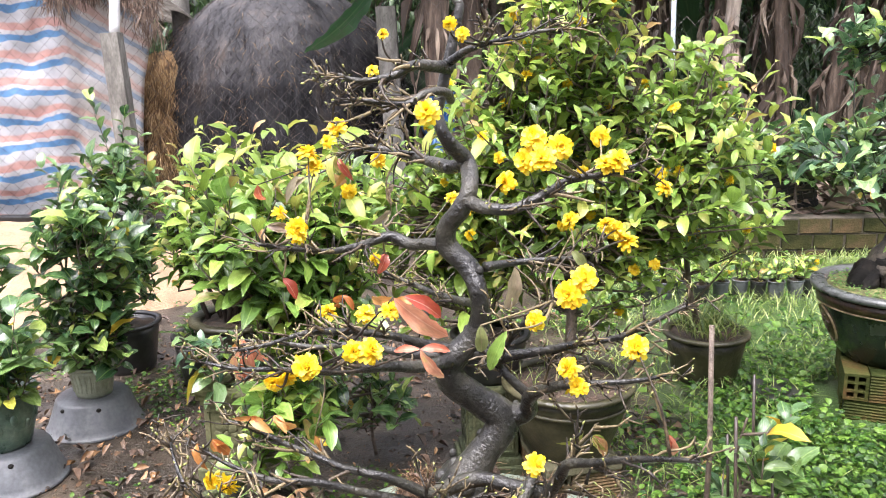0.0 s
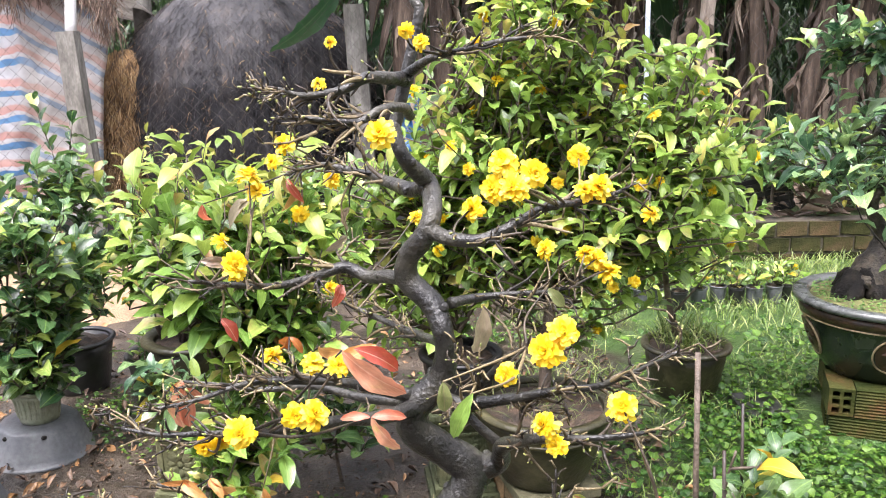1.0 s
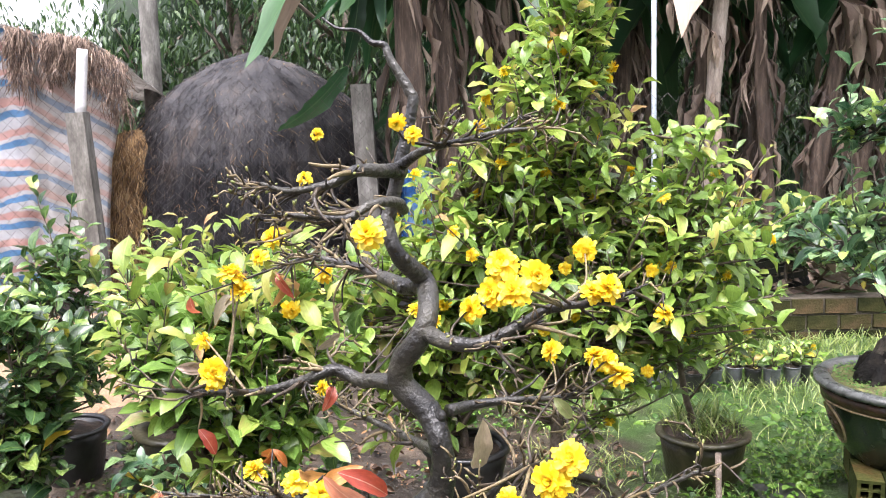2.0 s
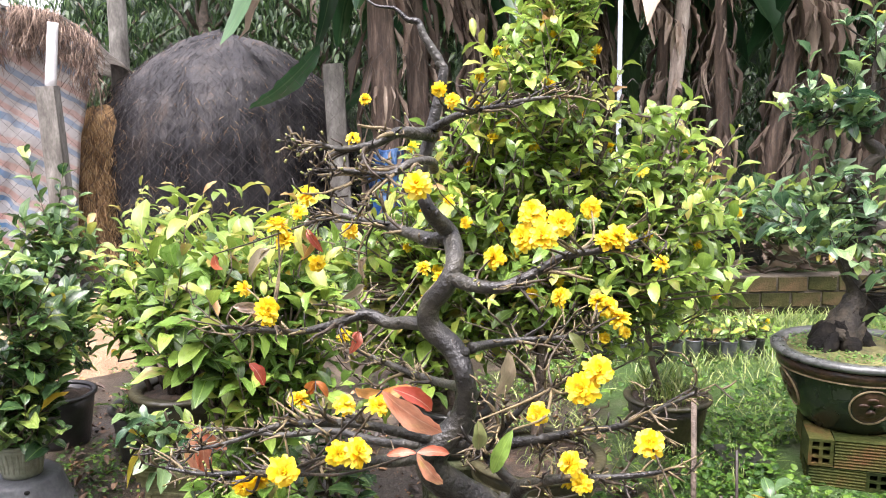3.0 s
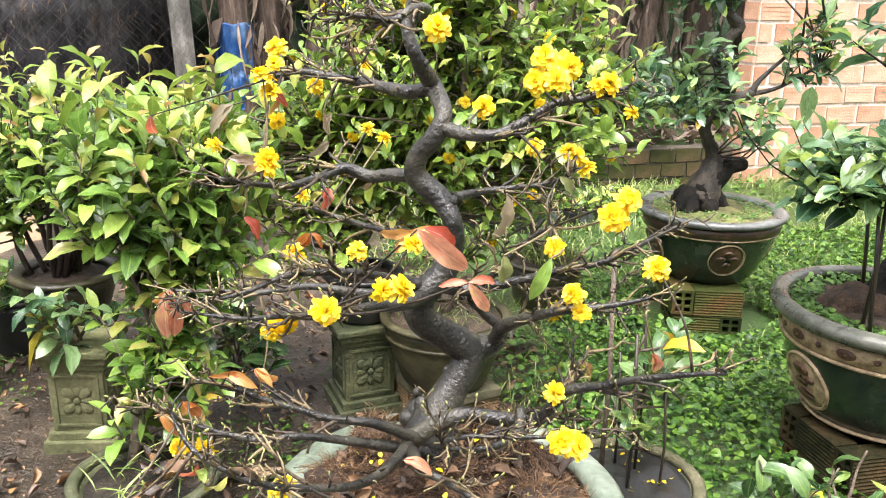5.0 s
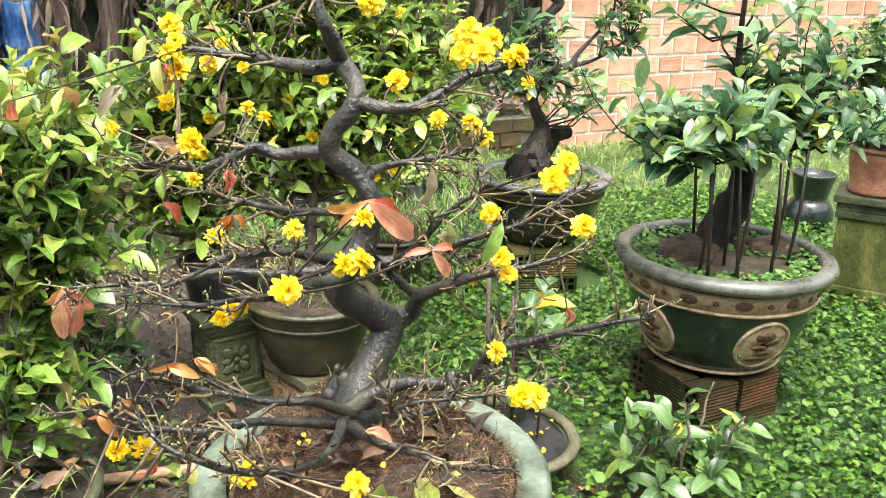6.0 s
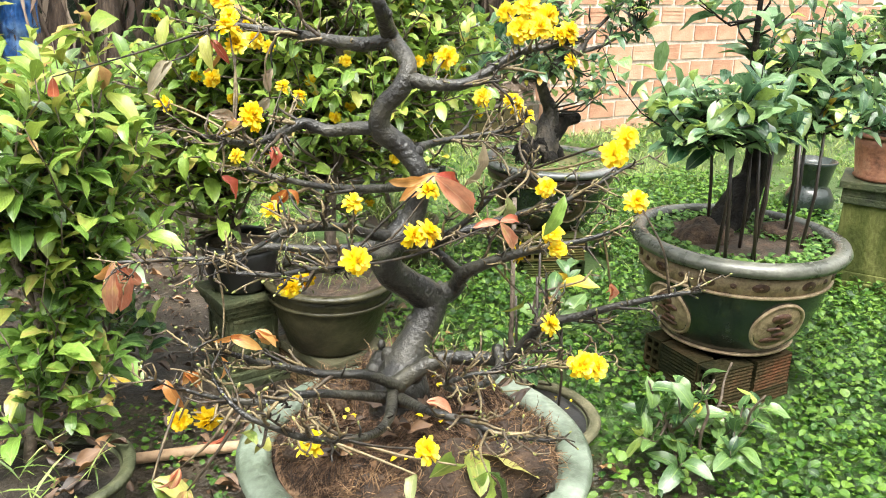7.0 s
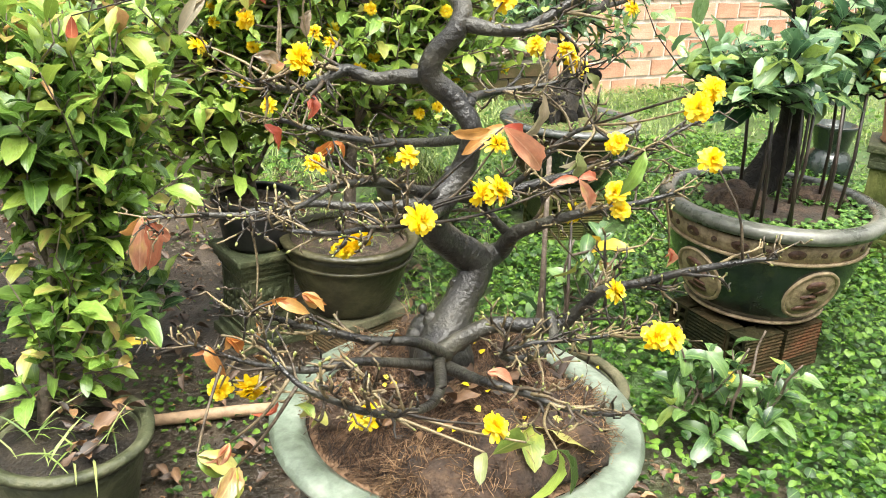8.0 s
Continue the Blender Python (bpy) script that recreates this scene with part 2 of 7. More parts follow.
LEAF_WIDE = [leaf_shape(0.48, 0.22, 0.18, 0.09, 1.05, 31, 6, 0.6), leaf_shape(0.54, 0.38, 0.12, 0.11, 1.1, 32, 6, 0.55),
             leaf_shape(0.42, 0.1, 0.28, 0.09, 1.0, 33, 6, 0.65), leaf_shape(0.5, 0.5, 0.2, 0.12, 1.1, 34, 6, 0.6)]
LEAF = [leaf_shape(0.42, 0.22, 0.22, 0.09, 1.15, 1, 6, 0.62), leaf_shape(0.48, 0.36, 0.16, 0.11, 1.25, 2, 6, 0.58),
        leaf_shape(0.36, 0.08, 0.3, 0.09, 1.1, 3, 6, 0.66), leaf_shape(0.45, 0.55, 0.24, 0.12, 1.2, 4, 6, 0.62)]

# ---- materials ----
M_SOIL = material("damp_soil", [(0.008, 0.0065, 0.0045), (0.032, 0.024, 0.016), (0.09, 0.068, 0.046)], 3.6, 0.4, 1.0, 70, rough_span=0.34, detail=12)
M_EARTH_POT = material("potting_soil", [(0.012, 0.009, 0.006), (0.045, 0.03, 0.019), (0.1, 0.062, 0.04)], 18, 0.8, 1.0, 90)
M_SOIL_BLACK = material("black_wet_soil", [(0.004, 0.0035, 0.003), (0.014, 0.011, 0.008), (0.035, 0.027, 0.018)], 14, 0.6, 1.0, 90, spec=0.25, detail=10)
M_SOIL_PALE = material("mossy_pale_soil", [(0.04, 0.035, 0.015), (0.13, 0.125, 0.045), (0.27, 0.25, 0.1)], 9, 0.85, 0.8, 80)
M_SAND = material("yellow_sand", [(0.16, 0.1, 0.055), (0.24, 0.155, 0.09), (0.31, 0.215, 0.13)], 5, 0.9, 0.8, 90)
M_BARK = material("wet_dark_bark", [(0.005, 0.005, 0.0048), (0.019, 0.0182, 0.016), (0.05, 0.047, 0.036), (0.14, 0.134, 0.095)], 11, 0.34, 0.5, 120, stops=[0.32, 0.47, 0.62, 0.8], rough_span=0.28, spec=0.5, detail=11)
M_BARK_BLACK = material("black_wet_bark", [(0.003, 0.003, 0.003), (0.01, 0.0085, 0.007), (0.035, 0.028, 0.02)], 16, 0.75, 0.9, 90, spec=0.2)
M_BARK_BROWN = material("dark_brown_bark", [(0.006, 0.005, 0.004), (0.03, 0.024, 0.018), (0.1, 0.08, 0.055)], 14, 0.6, 0.8, 90)
M_TWIG = material("dark_twig", [(0.012, 0.009, 0.006), (0.06, 0.043, 0.026), (0.2, 0.155, 0.08)], 30, 0.45, 0.4, 200, vary=0.5)
M_STEM = material("brown_stem", [(0.03, 0.022, 0.016), (0.10, 0.075, 0.055), (0.17, 0.13, 0.1)], 25, 0.6, 0.6, 120)
M_STAKE = material("dark_bamboo_stake", [(0.012, 0.01, 0.009), (0.045, 0.03, 0.022)], 15, 0.4, 0.3, 120, stretch=(1, 1, 0.2))
M_LEAF = leaf_material("fresh_leaf", [(0.068, 0.117, 0.030), (0.149, 0.259, 0.050), (0.259, 0.396, 0.068), (0.396, 0.501, 0.103), (0.495, 0.385, 0.123)], [0.02, 0.28, 0.62, 0.92, 1.0], rough=0.27, translucent=0.38, gloss=0.65)
M_LEAF_MID = leaf_material("mid_leaf", [(0.049, 0.094, 0.026), (0.115, 0.22, 0.042), (0.205, 0.345, 0.062), (0.33, 0.45, 0.09), (0.45, 0.37, 0.115)], [0.02, 0.32, 0.68, 0.94, 1.0], rough=0.25, translucent=0.38, gloss=0.75)
M_LEAF_YOUNG = leaf_material("young_yellow_green_leaf", [(0.13, 0.21, 0.03), (0.22, 0.3, 0.045), (0.32, 0.32, 0.07), (0.38, 0.2, 0.09)], [0.05, 0.45, 0.85, 1.0], translucent=0.36, gloss=0.5)
M_LEAF_DARK = leaf_material("glossy_dark_leaf", [(0.022, 0.06, 0.022), (0.075, 0.15, 0.05), (0.15, 0.25, 0.075), (0.3, 0.38, 0.08)], [0.05, 0.42, 0.8, 0.97], rough=0.25, gloss=0.7)
M_LEAF_SHEEN = leaf_material("blue_green_leaf", [(0.03, 0.08, 0.04), (0.095, 0.185, 0.085), (0.2, 0.31, 0.125), (0.34, 0.45, 0.1)], [0.05, 0.4, 0.8, 0.97], rough=0.26, gloss=0.85, rib=(0.3, 0.42, 0.2))
M_LEAF_YELLOW = leaf_material("yellowing_leaf", [(0.45, 0.28, 0.02), (0.62, 0.45, 0.04), (0.35, 0.36, 0.05)], [0.1, 0.5, 0.9], rib=(0.7, 0.6, 0.2))
M_LEAF_RED = leaf_material("young_red_leaf", [(0.34, 0.055, 0.03), (0.48, 0.14, 0.075), (0.56, 0.28, 0.17), (0.55, 0.37, 0.13)], [0.1, 0.5, 0.85, 1.0], rib=(0.75, 0.5, 0.36), blotch=0.9, translucent=0.42)
M_LEAF_ORANGE = leaf_material("orange_leaf", [(0.4, 0.13, 0.03), (0.5, 0.27, 0.08)], [0.15, 0.85], rib=(0.7, 0.45, 0.15))
M_LEAF_DUSTY = leaf_material("faded_leaf", [(0.22, 0.19, 0.12), (0.36, 0.27, 0.2), (0.22, 0.25, 0.09)], [0.1, 0.5, 0.9], rib=(0.4, 0.3, 0.2))
M_LEAF_OLD = leaf_material("mottled_old_leaf", [(0.16, 0.24, 0.04), (0.36, 0.38, 0.07), (0.45, 0.42, 0.14), (0.3, 0.14, 0.06)], [0.1, 0.4, 0.75, 1.0], rib=(0.55, 0.5, 0.2), blotch=0.9)
M_DEAD = leaf_material("dead_leaf", [(0.02, 0.013, 0.008), (0.06, 0.034, 0.02), (0.15, 0.085, 0.045), (0.3, 0.16, 0.06)], [0.05, 0.4, 0.75, 1.0], rough=0.5, rib=(0.25, 0.15, 0.08), translucent=0.1, blotch=0.5, gloss=0.6)
M_WEED = leaf_material("bright_weed", [(0.014, 0.05, 0.007), (0.05, 0.13, 0.014), (0.14, 0.25, 0.034)], [0.05, 0.5, 0.95], gloss=0.4, rough=0.4, rib=(0.2, 0.38, 0.08))
M_GRASS = leaf_material("grass", [(0.07, 0.12, 0.025), (0.18, 0.27, 0.05), (0.37, 0.4, 0.15)], [0.05, 0.5, 0.95], rough=0.45, rib=(0.2, 0.35, 0.05))
M_MOSS = leaf_material("moss_sprig", [(0.03, 0.1, 0.012), (0.08, 0.2, 0.03), (0.18, 0.32, 0.06)], [0.05, 0.5, 0.95], rough=0.6)
M_FLOWER = material("yellow_petal", [(0.8, 0.5, 0.004), (0.88, 0.68, 0.012), (0.92, 0.84, 0.14)], 30, 0.5, 0.1, 150, vary=0.5, translucent=0.35, stops=[0.2, 0.5, 0.85])
M_BUD = material("green_bud", [(0.13, 0.16, 0.04), (0.27, 0.28, 0.08)], 60, 0.4, 0.1, 200, vary=0.4)
M_GLAZE_DARK = material("dark_green_glaze", [(0.005, 0.0075, 0.0065), (0.012, 0.0195, 0.016), (0.034, 0.04, 0.03)], 6, 0.24, 0.12, 40, coat=0.3)
M_GLAZE_BROWN = material("worn_brown_glaze", [(0.02, 0.014, 0.011), (0.06, 0.032, 0.02), (0.13, 0.075, 0.045)], 12, 0.35, 0.4, 70)
M_RIM = material("weathered_rim", [(0.0420, 0.0450, 0.0432), (0.0960, 0.1020, 0.0990), (0.1620, 0.1680, 0.1620)], 8, 0.3, 0.25, 70)
M_RIM_DARK = material("dark_olive_rim", [(0.025, 0.027, 0.022), (0.07, 0.074, 0.06), (0.15, 0.15, 0.125)], 8, 0.28, 0.25, 70)
M_RIM_PALE = material("pale_celadon_rim", [(0.045, 0.058, 0.036), (0.15, 0.185, 0.14), (0.24, 0.275, 0.22)], 9, 0.38, 0.35, 60, stops=[0.28, 0.5, 0.7])
M_RELIEF = material("buff_relief", [(0.12, 0.085, 0.05), (0.3, 0.22, 0.13), (0.42, 0.33, 0.21)], 25, 0.6, 0.5, 110)
M_RELIEF_DARK = material("dark_relief_figure", [(0.05, 0.022, 0.014), (0.11, 0.05, 0.03)], 25, 0.5, 0.5, 110)
M_POT_GREY = material("mossy_grey_pot", [(0.01, 0.0095, 0.004), (0.033, 0.03, 0.013), (0.085, 0.076, 0.038)], 7, 0.45, 0.4, 60)
M_POT_OLIVE = material("mossy_concrete_pot", [(0.012, 0.016, 0.006), (0.042, 0.048, 0.02), (0.1, 0.1, 0.055)], 8, 0.6, 0.6, 60)
M_POT_GREEN = material("green_glazed_pot", [(0.03, 0.06, 0.042), (0.075, 0.125, 0.09), (0.16, 0.21, 0.16)], 12, 0.3, 0.3, 50)
M_POT_PALE = material("pale_green_pot", [(0.26, 0.28, 0.19), (0.44, 0.46, 0.36)], 12, 0.5, 0.3, 50)
M_POT_RED = material("terracotta_pot", [(0.12, 0.05, 0.03), (0.26, 0.11, 0.06), (0.3, 0.17, 0.1)], 9, 0.6, 0.4, 60)
M_TUB = material("grey_plastic_tub", [(0.065, 0.07, 0.078), (0.1, 0.107, 0.115), (0.16, 0.165, 0.17)], 5, 0.45, 0.15, 60)
M_BLACK_PLASTIC = material("black_plastic", [(0.008, 0.008, 0.008), (0.03, 0.03, 0.03)], 9, 0.35, 0.2, 50)
M_PEDESTAL = material("mossy_plinth", [(0.014, 0.02, 0.007), (0.042, 0.052, 0.02), (0.1, 0.1, 0.045)], 7, 0.75, 0.7, 70)
M_PEDESTAL_PALE = material("lichen_plinth", [(0.02, 0.028, 0.007), (0.068, 0.08, 0.02), (0.16, 0.165, 0.055)], 5, 0.8, 0.8, 70, stretch=(1, 1, 0.5), spec=0.2)
M_SLAB = material("pale_mossy_slab", [(0.035, 0.04, 0.016), (0.085, 0.08, 0.042), (0.15, 0.135, 0.08)], 8, 0.85, 0.5, 80)
M_BRICK_OLD = material("mossy_hollow_brick", [(0.0058, 0.0101, 0.0022), (0.0245, 0.0346, 0.0072), (0.0540, 0.0562, 0.0144), (0.1080, 0.0468, 0.0216)], 7, 0.8, 0.6, 80, vary=0.5, stops=[0.2, 0.42, 0.62, 0.82], spec=0.15)
M_BRICK_DARK = material("dark_mossy_brick", [(0.006, 0.008, 0.003), (0.024, 0.022, 0.009), (0.055, 0.038, 0.018), (0.12, 0.05, 0.025)], 8, 0.85, 0.8, 80, vary=0.4, stops=[0.2, 0.42, 0.62, 0.82], spec=0.12)
M_BRICK_TAN = material("tan_mossy_brick", [(0.03, 0.03, 0.011), (0.08, 0.058, 0.024), (0.16, 0.1, 0.045)], 9, 0.85, 0.6, 80, vary=0.3)
M_PLINTH_OLIVE = material("olive_cast_plinth", [(0.05, 0.055, 0.022), (0.12, 0.125, 0.055), (0.2, 0.19, 0.1)], 6, 0.8, 0.6, 70)
# near-black, for the darkness inside the tubs' drain holes
M_HOLE_SHADE = material("drain_hole_shade", [(0.004, 0.004, 0.003), (0.012, 0.01, 0.008)], 20, 0.9, 0.2, 60)
M_BRICK = material("orange_hollow_brick", [(0.38, 0.19, 0.115), (0.5, 0.285, 0.185), (0.58, 0.38, 0.27)], 6, 0.88, 0.6, 90, vary=0.28)
M_MORTAR = material("pale_mortar", [(0.42, 0.36, 0.3), (0.58, 0.52, 0.45), (0.66, 0.6, 0.53)], 9, 0.95, 1.0, 50)
M_MORTAR_OLD = material("dark_wet_mortar", [(0.0188, 0.0188, 0.0120), (0.0638, 0.0540, 0.0375), (0.1200, 0.0975, 0.0750)], 9, 0.85, 0.8, 60)
M_WALL_OLD = material("mossy_old_brick", [(0.0112, 0.0147, 0.0042), (0.0420, 0.0420, 0.0140), (0.0770, 0.0560, 0.0280), (0.1400, 0.0805, 0.0455)], 7, 0.85, 0.7, 70, vary=0.35, stops=[0.25, 0.45, 0.62, 0.82], spec=0.15)
M_CONCRETE = material("weathered_concrete_post", [(0.06, 0.056, 0.048), (0.15, 0.143, 0.125), (0.28, 0.27, 0.245)], 9, 0.9, 0.6, 70, stretch=(1, 1, 0.4))
M_WIRE = material("rusty_wire", [(0.03, 0.024, 0.02), (0.11, 0.095, 0.085)], 30, 0.6, 0.1, 80)
M_PIPE = material("pale_blue_pipe", [(0.42, 0.48, 0.55), (0.58, 0.63, 0.68)], 6, 0.4, 0.1, 60)
M_PIPE_WHITE = material("white_pipe", [(0.6, 0.6, 0.6), (0.75, 0.75, 0.75)], 6, 0.4, 0.1, 60)
M_STRAW = material("weathered_straw", [(0.08, 0.045, 0.02), (0.31, 0.185, 0.08), (0.52, 0.36, 0.18)], 12, 0.9, 1.0, 110, stretch=(1, 1, 0.25), vary=0.4)
M_THATCH = material("weathered_thatch", [(0.05, 0.033, 0.025), (0.15, 0.1, 0.072), (0.3, 0.22, 0.165)], 14, 0.9, 0.6, 110, vary=0.6)
M_ROOF = material("grey_roof_matting", [(0.2, 0.185, 0.165), (0.4, 0.38, 0.35), (0.56, 0.54, 0.51)], 6, 0.85, 0.6, 60)
M_HAY_DARK = material("blackened_straw", [(0.004, 0.004, 0.005), (0.019, 0.0185, 0.021), (0.042, 0.04, 0.041), (0.1, 0.072, 0.055)], 4.5, 0.62, 1.0, 75, stretch=(1, 1, 0.35), stops=[0.34, 0.48, 0.63, 0.86], vary=0.3, detail=14, spec=0.25)
M_BLUE = material("blue_plastic_sheet", [(0.015, 0.06, 0.2), (0.035, 0.14, 0.4), (0.2, 0.34, 0.55)], 5, 0.35, 0.8, 30)
M_BANANA = material("dry_banana_sheath", [(0.028, 0.018, 0.013), (0.09, 0.061, 0.044), (0.22, 0.163, 0.122)], 7, 0.75, 0.8, 60, stretch=(4, 4, 0.5))
M_TRUNK_PALE = material("pale_dead_trunk", [(0.14, 0.11, 0.085), (0.27, 0.22, 0.18), (0.38, 0.33, 0.28)], 9, 0.85, 0.8, 60, stretch=(3, 3, 0.5))
M_BANANA_DRY = leaf_material("dry_banana_leaf", [(0.065, 0.042, 0.029), (0.175, 0.123, 0.088), (0.34, 0.265, 0.2)], [0.1, 0.5, 0.9], rough=0.7, rib=(0.3, 0.2, 0.12), translucent=0.15)
M_BANANA_LEAF = leaf_material("banana_leaf", [(0.01, 0.045, 0.018), (0.025, 0.085, 0.03), (0.06, 0.14, 0.05)], [0.1, 0.5, 0.9], rough=0.4, rib=(0.12, 0.2, 0.08))
M_TREE = leaf_material("far_tree_leaf", [(0.008, 0.028, 0.009), (0.025, 0.068, 0.02), (0.075, 0.14, 0.042)], [0.1, 0.5, 0.95], rough=0.5)
# near-black green: the deep shade behind the trees is put into this colour
M_BACK_SHADE = material("backdrop_shade_green", [(0.004, 0.01, 0.004), (0.012, 0.03, 0.01), (0.03, 0.06, 0.02)], 5, 0.8, 1.0, 14)
M_HUSK = material("golden_husk_fibre", [(0.07, 0.036, 0.016), (0.17, 0.095, 0.045), (0.3, 0.19, 0.1)], 30, 0.85, 0.5, 150, vary=0.5)
M_ROOT = material("dark_root_ball", [(0.015, 0.009, 0.006), (0.05, 0.03, 0.018), (0.12, 0.075, 0.045)], 20, 0.9, 1.0, 110)
M_FIBRE = material("coconut_fibre", [(0.022, 0.012, 0.007), (0.085, 0.046, 0.024), (0.2, 0.12, 0.066)], 30, 0.9, 0.8, 150, vary=0.5)
M_WOODSTICK = material("peeled_bamboo", [(0.24, 0.15, 0.085), (0.42, 0.29, 0.18)], 12, 0.6, 0.3, 60)


def ground_material():
    """Damp soil with green growth in patches, greener to the right of the pots."""
    m = M_SOIL
    nt = m.node_tree
    bsdf = nt.nodes["Principled BSDF"]
    base = bsdf.inputs["Base Color"].links[0].from_socket
    co, sep = nt.nodes.new("ShaderNodeTexCoord"), nt.nodes.new("ShaderNodeSeparateXYZ")
    nt.links.new(co.outputs["Object"], sep.inputs[0])
    nz = nt.nodes.new("ShaderNodeTexNoise")
    nz.inputs["Scale"].default_value, nz.inputs["Detail"].default_value = 2.2, 8
    nt.links.new(co.outputs["Object"], nz.inputs["Vector"])
    mr = nt.nodes.new("ShaderNodeMapRange")
    mr.inputs["From Min"].default_value, mr.inputs["From Max"].default_value = 0.2, 1.6
    mr.inputs["To Min"].default_value, mr.inputs["To Max"].default_value = -0.22, 0.3
    nt.links.new(sep.outputs["X"], mr.inputs["Value"])
    add = nt.nodes.new("ShaderNodeMath")
    nt.links.new(nz.outputs["Fac"], add.inputs[0])
    nt.links.new(mr.outputs[0], add.inputs[1])
    rp = nt.nodes.new("ShaderNodeValToRGB")
    rp.color_ramp.elements[0].position, rp.color_ramp.elements[1].position = 0.5, 0.68
    nt.links.new(add.outputs[0], rp.inputs["Fac"])
    mix = nt.nodes.new("ShaderNodeMix")
    mix.data_type = "RGBA"
    nt.links.new(rp.outputs[0], mix.inputs["Factor"])
    nt.links.new(base, mix.inputs["A"])
    mix.inputs["B"].default_value = (0.035, 0.07, 0.016, 1)
    nt.links.new(mix.outputs["Result"], bsdf.inputs["Base Color"])


ground_material()


def tarp_material():
    """Woven plastic sheeting striped blue, white and red, sun-bleached and creased."""
    m = bpy.data.materials.new("striped_tarpaulin")
    m.use_nodes = True
    nt = m.node_tree
    N, L = nt.nodes.new, nt.links.new
    bsdf = nt.nodes["Principled BSDF"]
    co, sep = N("ShaderNodeTexCoord"), N("ShaderNodeSeparateXYZ")
    nz = N("ShaderNodeTexNoise")
    nz.inputs["Scale"].default_value, nz.inputs["Detail"].default_value = 2.6, 6
    L(co.outputs["Object"], nz.inputs["Vector"])
    L(co.outputs["Object"], sep.inputs[0])
    ma = N("ShaderNodeMath")
    ma.operation = "MULTIPLY_ADD"
    L(nz.outputs["Fac"], ma.inputs[0])
    ma.inputs[1].default_value = 0.22
    L(sep.outputs["Z"], ma.inputs[2])
    sl = N("ShaderNodeMath")
    sl.operation = "MULTIPLY_ADD"
    L(sep.outputs["X"], sl.inputs[0])
    sl.inputs[1].default_value = -0.06
    L(ma.outputs[0], sl.inputs[2])
    dv, fr = N("ShaderNodeMath"), N("ShaderNodeMath")
    dv.operation, fr.operation = "DIVIDE", "FRACT"
    dv.inputs[1].default_value = 0.245
    # past the fold the cloth hangs askew and has bleached
    past, skew = N("ShaderNodeMapRange"), N("ShaderNodeMath")
    past.inputs["From Min"].default_value, past.inputs["From Max"].default_value = -3.46, -2.46
    past.inputs["To Min"].default_value, past.inputs["To Max"].default_value = 0.0, 0.6
    L(sep.outputs["X"], past.inputs["Value"])
    skew.operation = "ADD"
    L(sl.outputs[0], skew.inputs[0])
    L(past.outputs[0], skew.inputs[1])
    L(skew.outputs[0], dv.inputs[0])
    L(dv.outputs[0], fr.inputs[0])
    rp = N("ShaderNodeValToRGB")
    cr = rp.color_ramp
    cr.interpolation = "LINEAR"
    rows = [(0.0, (0.54, 0.55, 0.57)), (0.2, (0.54, 0.55, 0.57)), (0.22, (0.13, 0.29, 0.5)), (0.42, (0.11, 0.26, 0.48)), (0.45, (0.56, 0.56, 0.58)),
            (0.56, (0.56, 0.56, 0.58)), (0.6, (0.58, 0.33, 0.29)), (0.82, (0.56, 0.36, 0.32)), (0.88, (0.54, 0.55, 0.57))]
    while len(cr.elements) < len(rows):
        cr.elements.new(0.5)
    for e, (p, c) in zip(cr.elements, rows):
        e.position, e.color = p, (*c, 1)
    L(fr.outputs[0], rp.inputs["Fac"])
    n2 = N("ShaderNodeTexNoise")
    n2.inputs["Scale"].default_value, n2.inputs["Detail"].default_value = 9, 8
    L(co.outputs["Object"], n2.inputs["Vector"])
    bl = N("ShaderNodeMix")
    bl.data_type, bl.blend_type = "RGBA", "OVERLAY"
    bl.inputs["Factor"].default_value = 0.45
    fade, where = N("ShaderNodeMix"), N("ShaderNodeMapRange")
    fade.data_type = "RGBA"
    where.inputs["From Min"].default_value, where.inputs["From Max"].default_value = -3.5, -3.38
    where.inputs["To Min"].default_value, where.inputs["To Max"].default_value = 0.0, 0.45
    L(sep.outputs["X"], where.inputs["Value"])
    L(where.outputs[0], fade.inputs["Factor"])
    L(rp.outputs[0], fade.inputs["A"])
    fade.inputs["B"].default_value = (0.5, 0.46, 0.4, 1)
    L(fade.outputs["Result"], bl.inputs["A"])
    L(n2.outputs["Fac"], bl.inputs["B"])
    L(bl.outputs["Result"], bsdf.inputs["Base Color"])
    bp = N("ShaderNodeBump")
    bp.inputs["Strength"].default_value, bp.inputs["Distance"].default_value = 0.7, 0.03
    L(n2.outputs["Fac"], bp.inputs["Height"])
    L(bp.outputs[0], bsdf.inputs["Normal"])
    bsdf.inputs["Roughness"].default_value = 0.55
    return m


M_TARP = tarp_material()

# ---- ground and boundary ----
WALL_Y = 6.22


def ground_height(x, y):
    d = math.hypot(x, y - 3)
    h = 0.02 * noise.noise(Vector((x * 0.9, y * 0.9, 0))) + 0.014 * noise.noise(Vector((x * 4, y * 4, 3))) + 0.011 * noise.noise(Vector((x * 13, y * 13, 1))) + 0.006 * noise.noise(Vector((x * 31, y * 31, 7)))
    return h if d < 12 else 0.0


def grid_sheet(xs, ys, height):
    bm = bmesh.new()
    rows = [[bm.verts.new((x, y, height(x, y))) for x in xs] for y in ys]
    for a, b in zip(rows, rows[1:]):
        for i in range(len(xs) - 1):
            bm.faces.new((a[i], a[i + 1], b[i + 1], b[i]))
    return bm


